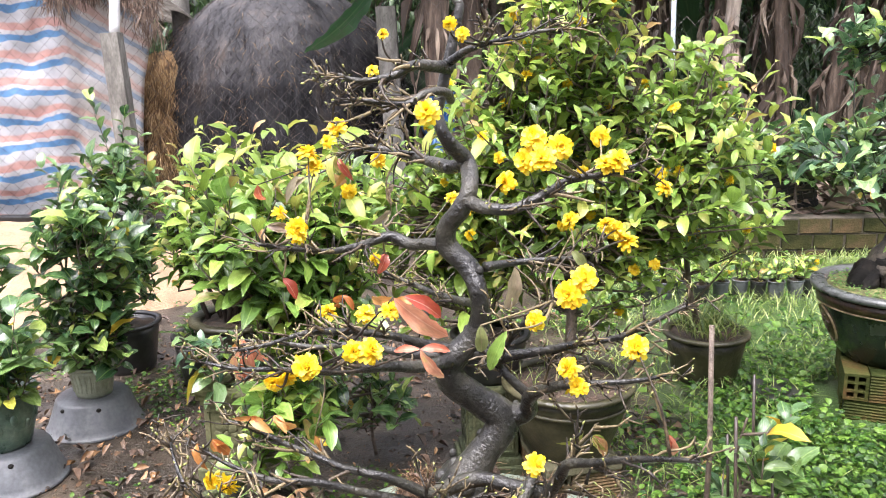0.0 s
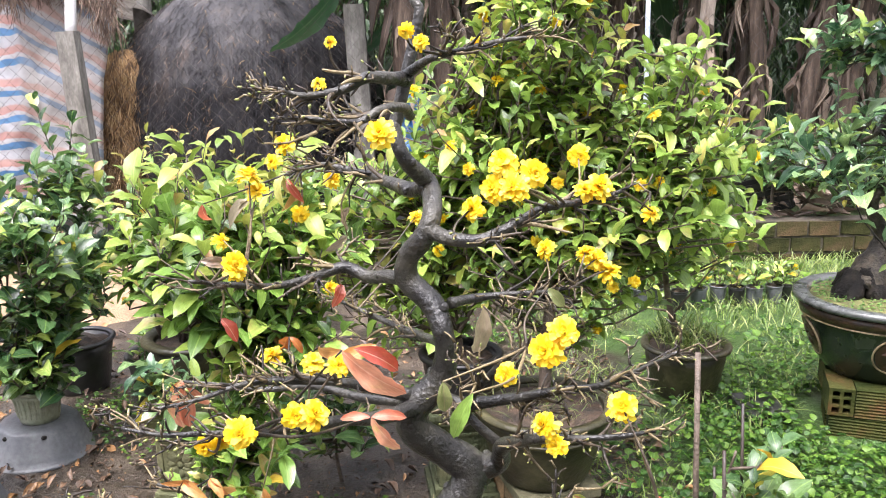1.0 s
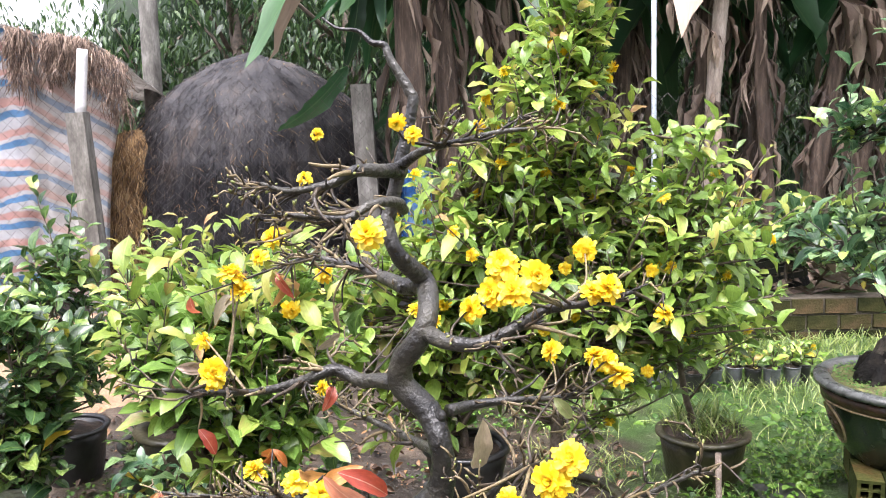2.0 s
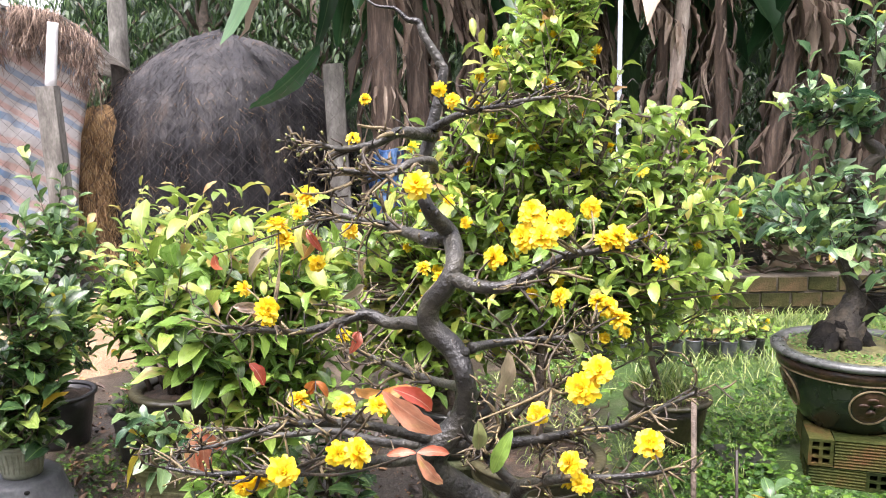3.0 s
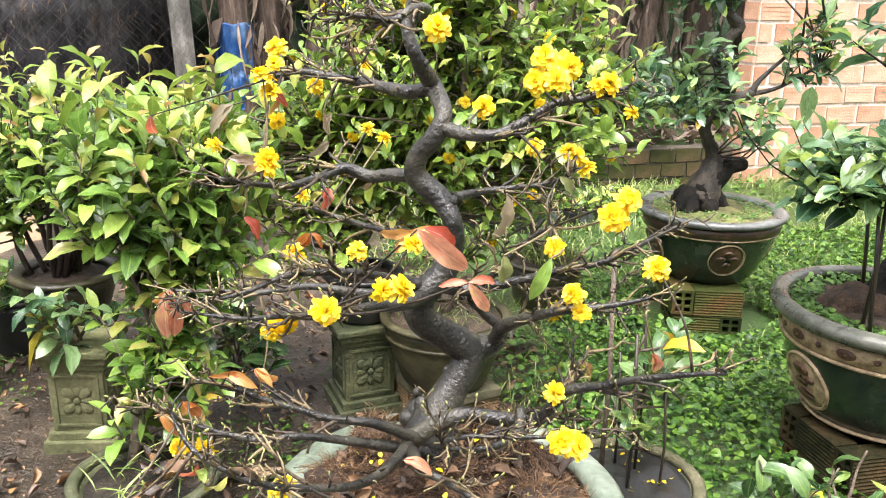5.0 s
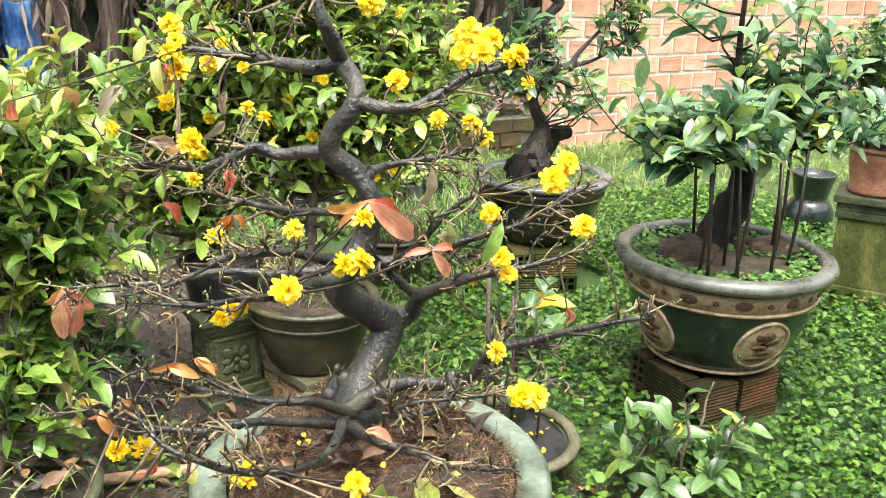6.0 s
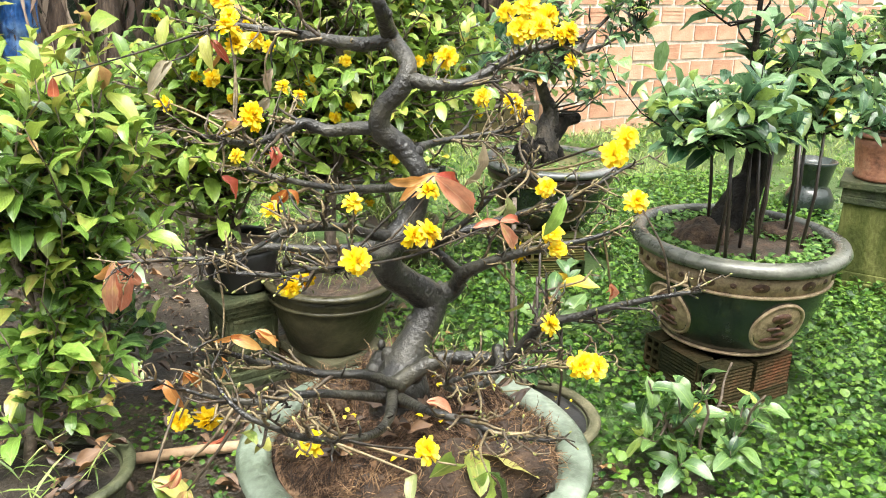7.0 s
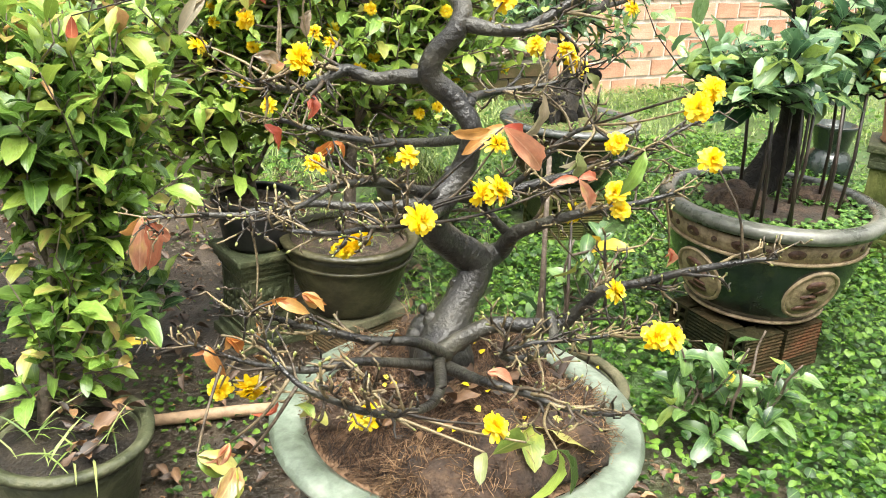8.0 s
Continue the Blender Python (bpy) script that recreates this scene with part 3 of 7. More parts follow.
gx = [-400, -120, -40, -15, -9, *np.arange(-6, -2.3, 0.12), *np.arange(-2.3, 2.5, 0.035), *np.arange(2.5, 9.01, 0.12), 12, 18, 45, 120, 400]
gy = [-400, -120, -40, -12, -5, *np.arange(-1, 1.4, 0.2), *np.arange(1.4, 4.6, 0.035), *np.arange(4.6, 12.01, 0.12), 15, 25, 60, 150, 400]
solid("ground", grid_sheet([float(v) for v in gx], [float(v) for v in gy], ground_height), M_SOIL, "damp brown yard soil with green growth", "ground", kind="structure")


BEFORE_FAR = laid_out()


def bank_height(x, y):
    return 0.27 + 0.06 * noise.noise(Vector((x * 1.5, y * 1.5, 5))) + 0.03 * noise.noise(Vector((x * 6, y * 6, 2)))


bank = grid_sheet(np.arange(0.2, 12, 0.15).tolist(), np.arange(WALL_Y + 0.1, 14, 0.15).tolist(), bank_height)
ret = bmesh.ops.extrude_face_region(bank, geom=bank.faces[:])
for v in [g for g in ret["geom"] if isinstance(g, bmesh.types.BMVert)]:
    v.co.z = -0.1
solid("earth_bank", bank, M_SOIL, "raised earth bank behind the low brick wall", "bank", kind="structure")

heap = bmesh.new()
hv = [[None] * 40 for _ in range(40)]
for j in range(40):
    for i in range(40):
        x, y = -5.6 + 4.4 * i / 39, 4.4 + 3.1 * j / 39
        e = max(0.0, 1 - ((x + 3.3 + 0.2 * noise.noise(Vector((x, y, 0)))) / 2.1) ** 2 - ((y - 6.0) / 1.5) ** 2)
        hv[j][i] = heap.verts.new((x, y, -0.05 + 0.4 * e ** 0.8 + (0.03 * noise.noise(Vector((x * 5, y * 5, 1))) if e > 0 else 0)))
for j in range(39):
    for i in range(39):
        heap.faces.new((hv[j][i], hv[j][i + 1], hv[j + 1][i + 1], hv[j + 1][i]))
solid("sand_heap", heap, M_SAND, "heap of yellow building sand on the yard", "sand heap", kind="stuff")

UNSEEN_WALLS = laid_out()
# plain plastered walls, added out of view behind and beside the camera, block low sky
M_PLASTER = material("grey_plaster", [(0.16, 0.15, 0.13), (0.26, 0.25, 0.22), (0.34, 0.33, 0.3)], 3, 0.9, 0.4, 60)
for nm, lo, hi in (("unseen_wall_south", (-9.0, -3.2, -0.1), (11.0, -3.0, 3.4)), ("unseen_wall_west", (-9.2, -3.2, -0.1), (-9.0, 16.0, 3.0)), ("unseen_wall_east", (11.0, -3.2, -0.1), (11.2, 6.16, 3.0))):
    bm = bmesh.new()
    box(bm, lo, hi)
    solid(nm, bm, M_PLASTER, "plain grey wall added out of view to block low sky light", "wall", kind="structure", smooth=False)

UNSEEN_WALLS = laid_out() - UNSEEN_WALLS

# the low old wall and the taller brick wall, each a mortar core with bricks set proud of it
bm = bmesh.new()
box(bm, (0.0, WALL_Y, -0.1), (3.78, WALL_Y + 0.16, 0.29))
low_wall = solid("wall_low", bm, M_MORTAR_OLD, "low mossy brick retaining wall under the fence", "wall", kind="structure", smooth=False)
bm = bmesh.new()
box(bm, (3.84, WALL_Y - 0.06, -0.1), (13.0, WALL_Y + 0.14, 2.9))
brick_wall = solid("wall_brick", bm, M_MORTAR, "unplastered orange hollow-brick garden wall", "wall", kind="structure", smooth=False)
bm = bmesh.new()
box(bm, (-9.0, 7.6, -0.1), (0.1, 7.72, 0.16), 0.01)
solid("fence_plinth", bm, M_BLACK_PLASTIC, "blackened concrete strip under the wire fence", "plinth", kind="structure", smooth=False)


# ---- fence, posts and pipes ----
def wire_net(x0, x1, y, z0, z1, cell=0.115, r=0.0023):
    """Chain-link: zigzag wires that hook into their neighbours."""
    bm = bmesh.new()
    n = int((x1 - x0) / cell)
    rows = int((z1 - z0) / cell)
    for i in range(n):
        pts = []
        for k in range(rows + 1):
            x = x0 + (i + ((k + i) % 2)) * cell
            sag = 0.02 * noise.noise(Vector((x * 1.3, k * 0.2, 0)))
            pts.append((x + 0.01 * noise.noise(Vector((x, k * 0.5, 4))), y + sag + (0.002 if k % 2 else -0.002), z0 + k * cell * 0.98, r))
        tube(bm, pts, 3)
    return bm


fence_l = thing("wire_fence", (-3.0, 7.66, 0.16), "rusty chain-link fence on a dark plinth", "fence", "yard fences")
part("wire_net", wire_net(-6.0, 0.4, 7.66, 0.16, 2.1, 0.062, 0.0017), M_WIRE, fence_l)
fence_r = thing("wire_fence", (2.0, 6.9, 0.3), "rusty chain-link fence before banana stems", "fence", "yard fences")
part("wire_net", wire_net(0.4, 3.9, 6.95, 0.28, 1.8, 0.064, 0.002), M_WIRE, fence_r)


def post(name, base, top, w, mat, label, cat, segs=4, wob=0.03):
    bm = bmesh.new()
    rows = []
    for i in range(9):
        t = i / 8
        rows.append((base[0] + (top[0] - base[0]) * t, base[1] + (top[1] - base[1]) * t, base[2] + (top[2] - base[2]) * t, w * (1 - 0.06 * t)))
    tube(bm, rows, segs, wob, 9)
    return solid(name, bm, mat, label, cat, smooth=segs > 6)


post("fence_post", (-2.72, 7.6, 0.0), (-2.79, 7.6, 1.7), 0.11, M_CONCRETE, "leaning weathered concrete fence post", "post")
post("fence_post", (-0.42, 7.86, 0.0), (-0.49, 7.86, 1.88), 0.125, M_CONCRETE, "grey weathered concrete fence post with lichen", "post")
post("vent_pipe", (-2.77, 7.62, 1.7), (-2.71, 7.62, 2.2), 0.045, M_PIPE_WHITE, "white plastic pipe on top of a post", "pipe", 12, 0.0)
post("utility_pole", (-2.85, 9.8, 0.0), (-2.8, 9.8, 4.6), 0.1, M_CONCRETE, "tall pale concrete pole behind the straw", "pole", 10, 0.02)
post("water_pipe", (1.83, 7.1, 0.2), (1.8, 7.1, 2.5), 0.02, M_PIPE, "upright pale blue water pipe", "pipe", 12, 0.0)
post("shade_rail", (1.2, 7.2, 2.5), (5.6, 7.2, 2.45), 0.03, M_PIPE, "horizontal pale blue rail above the fence", "rail", 10, 0.0)


# ---- straw stack, shed and hanging sheet ----
def straw_fringe(bm, rs, p, n, length, down, spread, r=0.004):
    for _ in range(n):
        a = Vector(p) + Vector((rs.gauss(0, spread), rs.gauss(0, spread), rs.gauss(0, spread)))
        d = Vector(down) + Vector((rs.gauss(0, 0.3), rs.gauss(0, 0.3), rs.gauss(0, 0.15)))
        b = a + d.normalized() * length * rs.uniform(0.5, 1.2)
        tube(bm, [(*a, r), (*((a + b) / 2 + Vector((rs.gauss(0, .02), rs.gauss(0, .02), 0))), r), (*b, r * 0.5)], 3)


def straw_stack():
    rs = random.Random(11)
    cx, cy, rx, ry, h = -1.69, 9.5, 1.3, 1.35, 2.27
    st = thing("straw_stack", (cx, cy, 0), "domed stack of blackened wet straw with a golden flank", "straw stack")
    prof = [(0.0, 0.97), (0.3, 1.0), (0.55, 0.98), (0.68, 0.9), (0.78, 0.77), (0.87, 0.58), (0.95, 0.32), (1.0, 0.02)]

    def surf(a, t, lift=0.0):
        # t runs up the dome
        for (t0, r0), (t1, r1) in zip(prof, prof[1:]):
            if t <= t1:
                r = r0 + (r1 - r0) * (t - t0) / (t1 - t0)
                break
        r += lift
        q = Vector((math.cos(a) * 2, math.sin(a) * 2, t * 3))
        # heaped layers, then furrows that run down the flank
        r *= 1 + (0.035 * noise.noise(q) + 0.02 * noise.noise(q * 3)) * (1 - t) + 0.024 * noise.noise(Vector((math.cos(a) * 14, math.sin(a) * 14, t * 6))) + 0.013 * noise.noise(Vector((math.cos(a) * 45, math.sin(a) * 45, t * 14)))
        return (cx + rx * r * math.cos(a), cy + ry * r * math.sin(a), h * t * (1 + 0.02 * noise.noise(q * 2)))
    bm = bmesh.new()
    A, T = 240, 80
    g = [[bm.verts.new(surf(2 * math.pi * i / A, j / T)) for i in range(A)] for j in range(T + 1)]
    for j in range(T):
        for i in range(A):
            bm.faces.new((g[j][i], g[j][(i + 1) % A], g[j + 1][(i + 1) % A], g[j + 1][i]))
    part("covering", bm, M_HAY_DARK, st)

    def flank(a, t, lift=0.0):
        # the golden straw that was pulled out of the left side, round-headed
        w = 0.31 * (1 - 0.1 * t) * math.sqrt(max(0.0, 1 - max(0.0, (t - 0.8) / 0.2) ** 2)) + lift
        w *= 1 + 0.09 * noise.noise(Vector((math.cos(a) * 2, math.sin(a) * 2, t * 5)))
        return (-2.82 + 0.1 * t * t + w * math.cos(a), 8.74 + 1.1 * w * math.sin(a) + 0.1 * t, 1.56 * t)
    bm = bmesh.new()
    g = [[bm.verts.new(flank(2 * math.pi * i / 48, j / 30)) for i in range(48)] for j in range(31)]
    for j in range(30):
        for i in range(48):
            bm.faces.new((g[j][i], g[j][(i + 1) % 48], g[j + 1][(i + 1) % 48], g[j + 1][i]))
    bmesh.ops.remove_doubles(bm, verts=bm.verts[:], dist=1e-5)
    part("straw", bm, M_STRAW, st, "golden straw flank")
    fr = bmesh.new()
    for _ in range(3600):
        a = rs.uniform(math.pi - 0.2, 2 * math.pi + 0.3)
        t = rs.uniform(0.05, 1.0)
        straw_fringe(fr, rs, flank(a, min(t, 0.985), 0.01), 1, 0.2, (math.cos(a) * 0.2, math.sin(a) * 0.2, -1), 0.012, 0.0035)
    part("loose_straw", fr, M_STRAW, st)["kind"] = "stuff"
    for count, ln, r, mat, nm, out in ((7000, 0.13, 0.0026, M_HAY_DARK, "covering_strand", 0.012), (900, 0.1, 0.0011, M_THATCH, "loose_straw", 0.014), (1100, 0.09, 0.0014, M_STRAW, "loose_straw", 0.014)):
        bm = bmesh.new()
        for _ in range(count):
            a = rs.uniform(math.pi + 0.1, 2 * math.pi)
            t = rs.uniform(0.05, 0.99)
            if mat == M_STRAW and noise.noise(Vector((math.cos(a) * 3, math.sin(a) * 3, t * 4 + 2))) < 0.12:
                continue
            straw_fringe(bm, rs, surf(a, t, out), 1, ln, (math.cos(a) * 0.2 + rs.gauss(0, 0.6), math.sin(a) * 0.2, -1), 0.01, r)
        part(nm, bm, mat, st)["kind"] = "stuff"


straw_stack()


def tarp_shed():
    rs = random.Random(5)
    sh = thing("tarpaulin_shed", (-4.2, 8.9, 0), "shed wrapped in striped blue, white and red tarpaulin", "shed")

    def top(x):
        edge = [(-7.1, 2.5), (-3.6, 2.44), (-3.3, 2.37), (-2.84, 2.3), (-2.56, 2.13), (-2.38, 1.9)]
        return float(np.interp(x, [e[0] for e in edge], [e[1] for e in edge]))
    bm = bmesh.new()
    nx, nz = 110, 70
    g = []
    for j in range(nz + 1):
        row = []
        t = j / nz
        for i in range(nx + 1):
            x = -7.0 + float(np.interp(t, (0.0, 0.12, 0.58, 0.76, 1.0), (4.1, 4.14, 4.26, 4.37, 4.45))) * i / nx
            z = 0.05 + (top(x) - 0.05) * t
            y = 8.17 - 0.16 * math.exp(-((x + 4.0) / 0.42) ** 2) * (0.6 + 0.4 * math.sin(z * 3.1)) + 0.05 * math.exp(-((x + 3.42 + 0.08 * math.sin(z * 4)) / 0.05) ** 2) + 0.07 * noise.noise(Vector((x * 2.2, z * 0.8, 1))) + 0.05 * noise.noise(Vector((x * 5, z * 3, 7))) + 0.02 * math.sin(x * 9 + z * 2) 
            row.append(bm.verts.new((x, y, z)))
        g.append(row)
    for a, b in zip(g, g[1:]):
        for i in range(nx):
            bm.faces.new((a[i], a[i + 1], b[i + 1], b[i]))
    bmesh.ops.solidify(bm, geom=bm.faces[:], thickness=0.006)
    part("wall_sheet", bm, M_TARP, sh)
    bm = bmesh.new()
    g = []
    for j in range(12):
        row = []
        for i in range(31):
            x = -7.0 + 4.36 * i / 30
            y = 8.05 + 2.4 * j / 11
            row.append(bm.verts.new((x, y, top(x) + 0.02 - 0.5 * (j / 11) + 0.035 * noise.noise(Vector((x * 3, y * 3, 0))))))
        g.append(row)
    for a, b in zip(g, g[1:]):
        for i in range(30):
            bm.faces.new((a[i], a[i + 1], b[i + 1], b[i]))
    bmesh.ops.solidify(bm, geom=bm.faces[:], thickness=0.03)
    part("roof_sheet", bm, M_ROOF, sh, "pale grey matting roof")
    fr = bmesh.new()
    for _ in range(3400):
        x = rs.uniform(-3.5, -2.5)
        if noise.noise(Vector((x * 6, 0, 4))) < rs.uniform(-0.5, 0.25):
            continue
        lim = 0.62 * (0.55 + 0.45 * noise.noise(Vector((x * 2.5, 0, 9))))
        z = top(x) + 0.03 - rs.uniform(0, 1) ** 1.5 * lim
        straw_fringe(fr, rs, (x, 8.03 + rs.uniform(-0.06, 0.02), z), 1, 0.2, (0, -0.1, -1), 0.01, 0.0028)
    ob = part("thatch", fr, M_THATCH, sh, "brown straw thatch hanging over the edge")
    ob["kind"] = "stuff"


tarp_shed()


def blue_sheet():
    """A sheet wrapped round a banana stem: creased, tied at the waist, its hem torn, with a loose flap."""
    bm = bmesh.new()
    g = []
    for j in range(40):
        row = []
        t = j / 39
        for i in range(73):
            u = i / 72
            a = -math.pi * 1.15 + 2 * math.pi * 1.12 * u
            crease = 0.02 * noise.noise(Vector((math.cos(a) * 3, math.sin(a) * 3, t * 2.2))) + 0.012 * noise.noise(Vector((math.cos(a) * 9, math.sin(a) * 9, t * 5))) + 0.006 * math.sin(a * 11 + 5 * t)
            r = 0.135 + 1.5 * crease - 0.02 * math.exp(-((t - 0.55) / 0.05) ** 2) + (0.05 * (u - 0.9) / 0.1 * (1 - t) if u > 0.9 else 0)
            hem = 0.07 * noise.noise(Vector((math.cos(a) * 2, math.sin(a) * 2, 3)))
            row.append(bm.verts.new((-0.04 + r * math.cos(a), 7.78 + r * math.sin(a), 1.16 - 0.7 * t + hem * (1 if t > 0.5 else 0.5))))
        g.append(row)
    for a, b in zip(g, g[1:]):
        for i in range(72):
            bm.faces.new((a[i], a[i + 1], b[i + 1], b[i]))
    bmesh.ops.solidify(bm, geom=bm.faces[:], thickness=0.004)
    solid("blue_sheet", bm, M_BLUE, "creased blue plastic sheet wrapped round a banana stem", "plastic sheet")


blue_sheet()


# ---- banana stems, dry leaves, far trees ----
def banana_stem(base, top, r, seed, mat=None, label="dry brown banana stem leaning behind the fence", dry=10):
    rs = random.Random(seed)
    st = thing("banana_plant", base, label, "banana plant", "banana plants")
    rows = []
    for i in range(15):
        t = i / 14
        rows.append((base[0] + (top[0] - base[0]) * t + 0.03 * math.sin(t * 5 + seed), base[1] + (top[1] - base[1]) * t, base[2] + (top[2] - base[2]) * t, r * (1.1 - 0.3 * t)))
    bm = bmesh.new()
    tube(bm, rows, 12, 0.22, 6)
    part("trunk", bm, mat or M_BANANA, st)
    shp = leaf_shape(0.07, 0.3, 0.8, 0.1, 0.8, seed, 8)
    poses = []
    for _ in range(dry):
        t = rs.uniform(0.25, 1)
        p = Vector(rows[int(t * 14)][:3])
        a = rs.uniform(0, 6.28)
        poses.append(leaf_pose(p + Vector((math.cos(a), math.sin(a), 0)) * r * 0.9, (math.cos(a) * 0.35, math.sin(a) * 0.35, -1), rs.uniform(0.25, 0.75), rs.uniform(-1, 1), Vector((math.cos(a), math.sin(a), 0.2))))
    if poses:
        join_leaves("dry_leaves", poses, [shp, leaf_shape(0.11, 0.2, 0.8, 0.16, 0.8, seed + 1, 8), leaf_shape(0.045, 0.12, 0.6, 0.05, 0.8, seed + 2, 8)], M_BANANA_DRY, st)
    return st


stems = [((2.22, 7.25, 0.2), (2.46, 7.35, 2.9), 0.064, 1), ((3.1, 8.0, 0.2), (2.92, 8.0, 3.4), 0.06, 2), ((3.5, 8.2, 0.2), (3.95, 8.2, 3.4), 0.085, 3),
         ((3.85, 8.1, 0.2), (4.25, 8.2, 3.3), 0.08, 4), ((0.66, 8.2, 0.2), (0.78, 8.3, 3.6), 0.085, 5), ((0.24, 8.1, 0.2), (0.2, 8.3, 3.6), 0.1, 6),
         ((-0.04, 7.78, 0.0), (-0.06, 7.82, 3.4), 0.125, 7), ((4.6, 8.4, 0.2), (4.8, 8.5, 3.4), 0.13, 8), ((1.3, 8.8, 0.2), (1.2, 8.9, 3.6), 0.1, 9),
         ((2.0, 9.2, 0.2), (2.1, 9.2, 3.6), 0.09, 10), ((3.4, 9.4, 0.2), (3.4, 9.4, 3.6), 0.1, 12), ((5.4, 8.6, 0.2), (5.4, 8.6, 3.5), 0.13, 14),
         ((1.7, 8.6, 0.2), (1.62, 8.6, 3.5), 0.06, 15), ((2.65, 8.9, 0.2), (2.8, 8.9, 3.5), 0.065, 16), ((4.1, 9.1, 0.2), (4.15, 9.1, 3.5), 0.08, 17), ((2.3, 9.7, 0.2), (2.2, 9.7, 3.6), 0.09, 18), ((0.9, 9.4, 0.2), (1.0, 9.4, 3.6), 0.08, 19)]
grown = []
for base, top, r, seed in stems:
    pale = seed == 1
    grown.append(banana_stem(base, top, r, seed, M_TRUNK_PALE if pale else None, "pale dead trunk leaning by the wire fence" if pale else "dry brown banana stem hung with dead leaves", 5 if pale else 46))


def banana_leaf(plant, p, way, size, seed, up=Vector((0, 0, 1)), dry=False, narrow=0.25):
    """A blade on its stalk, grown from the head of a plant."""
    rs = random.Random(seed)
    sh = leaf_shape(narrow, 0.35, 0.3, 0.07, 0.75, seed, 14)
    me = mesh_from("leaf", sh[0], sh[1], sh[2], M_BANANA_DRY if dry else M_BANANA_LEAF)
    lf = part("leaf", me, None, plant, "hanging dry brown blade" if dry else "long drooping dark green blade", m=leaf_pose(p, way, size, rs.uniform(-0.4, 0.4), up))
    return lf


# the low leaves that hang before the straw, then the canopy over the stems
G = grown
banana_leaf(G[6], (-0.6, 8.0, 2.05), (-0.58, 0.0, -0.64), 0.86, 3, Vector((0.7, -1, 0.3)), narrow=0.2)
banana_leaf(G[6], (-0.2, 8.0, 1.74), (-0.24, -0.05, -0.28), 0.42, 4, Vector((0.5, -1, 0.3)))
banana_leaf(G[6], (-0.48, 8.1, 2.72), (-0.15, -0.1, -1.0), 0.72, 5, Vector((0.5, -1, 0.2)), narrow=0.2)
banana_leaf(G[5], (0.1, 8.4, 3.4), (-0.25, -0.1, -1.0), 1.3, 6, Vector((0.1, -1, 0.2)))


def torn_leaf(plant, a, b, n, drop, seed):
    """A dead blade split into curling strips along its rib."""
    rs = random.Random(seed)
    poses = [leaf_pose(a, Vector(b) - Vector(a), (Vector(b) - Vector(a)).length, 0.3, Vector((0, -1, 0.3)))]
    for i in range(n):
        p = Vector(a).lerp(Vector(b), (i + rs.random()) / n) + Vector((0, rs.gauss(0, 0.02), 0))
        poses.append(leaf_pose(p, (rs.gauss(0.12, 0.16), rs.gauss(0, 0.2), -1), drop * rs.uniform(0.5, 1.15), rs.uniform(-0.9, 0.9), Vector((rs.gauss(0, 0.5), -1, 0.2))))
    join_leaves("dry_leaves", poses, [leaf_shape(0.1, 0.2, 0.9, 0.1, 0.6, seed, 8), leaf_shape(0.16, 0.12, 0.9, 0.14, 0.5, seed + 1, 8), leaf_shape(0.22, -0.15, 0.8, 0.14, 0.55, seed + 2, 8)], M_BANANA_DRY, plant, "torn dry brown blade")


torn_leaf(G[0], (1.95, 7.3, 2.46), (2.36, 7.28, 2.16), 18, 0.34, 7)
torn_leaf(G[0], (2.4, 7.3, 1.2), (2.3, 7.25, 1.75), 8, 0.3, 8)
torn_leaf(G[4], (0.45, 8.0, 2.6), (0.75, 8.0, 2.3), 14, 0.5, 9)
torn_leaf(G[2], (3.6, 8.0, 2.5), (4.0, 8.0, 2.4), 14, 0.6, 10)
rs = random.Random(21)
for k in range(170):
    i = k % len(G)
    if i == 0:
        continue
    h = stems[i][1]
    a = rs.uniform(0, 6.28)
    banana_leaf(G[i], (h[0] + 0.1 * math.cos(a), h[1] + 0.1 * math.sin(a), h[2] - rs.uniform(0, 0.5)), (math.cos(a), math.sin(a) * 0.7, rs.uniform(-0.6, 0.5)), rs.uniform(1.3, 2.1), 30 + k, dry=rs.random() < 0.12)


def far_tree(x, y, h, w, seed, leaves=1500, drop=0.35):
    rs = random.Random(seed)
    tr = thing("tree", (x, y, 0), "dark green leafy tree behind the yard", "tree", "far trees")
    bm = bmesh.new()
    tube(bm, [(x, y, 0, 0.14), (x + 0.1, y, h * 0.4, 0.11), (x - 0.05, y, h * 0.8, 0.06)], 8, 0.15, 4)
    poses = []
    for c in range(26):
        cp = Vector((x + rs.gauss(0, w * 0.5), y + rs.gauss(0, w * 0.3), h * rs.uniform(0.25, 1.0)))
        tube(bm, [(x, y, cp.z * 0.75, 0.04), (*((Vector((x, y, cp.z * 0.8)) + cp) / 2), 0.025), (*cp, 0.01)], 5)
        for _ in range(leaves // 26):
            p = cp + Vector((rs.gauss(0, 0.32), rs.gauss(0, 0.32), rs.gauss(0, 0.28)))
            a = rs.uniform(0, 6.28)
            poses.append(leaf_pose(p, (math.cos(a), math.sin(a), rs.uniform(-1.4, 0.2) - drop), rs.uniform(0.08, 0.2), rs.uniform(-0.5, 0.5)))
    part("trunk", bm, M_STEM, tr)
    join_leaves("crown", poses, [leaf_shape(0.3, 0.3, 0.1, 0.05, 0.8, seed, 4), leaf_shape(0.2, 0.4, 0.1, 0.05, 0.8, seed, 4)], M_TREE, tr)


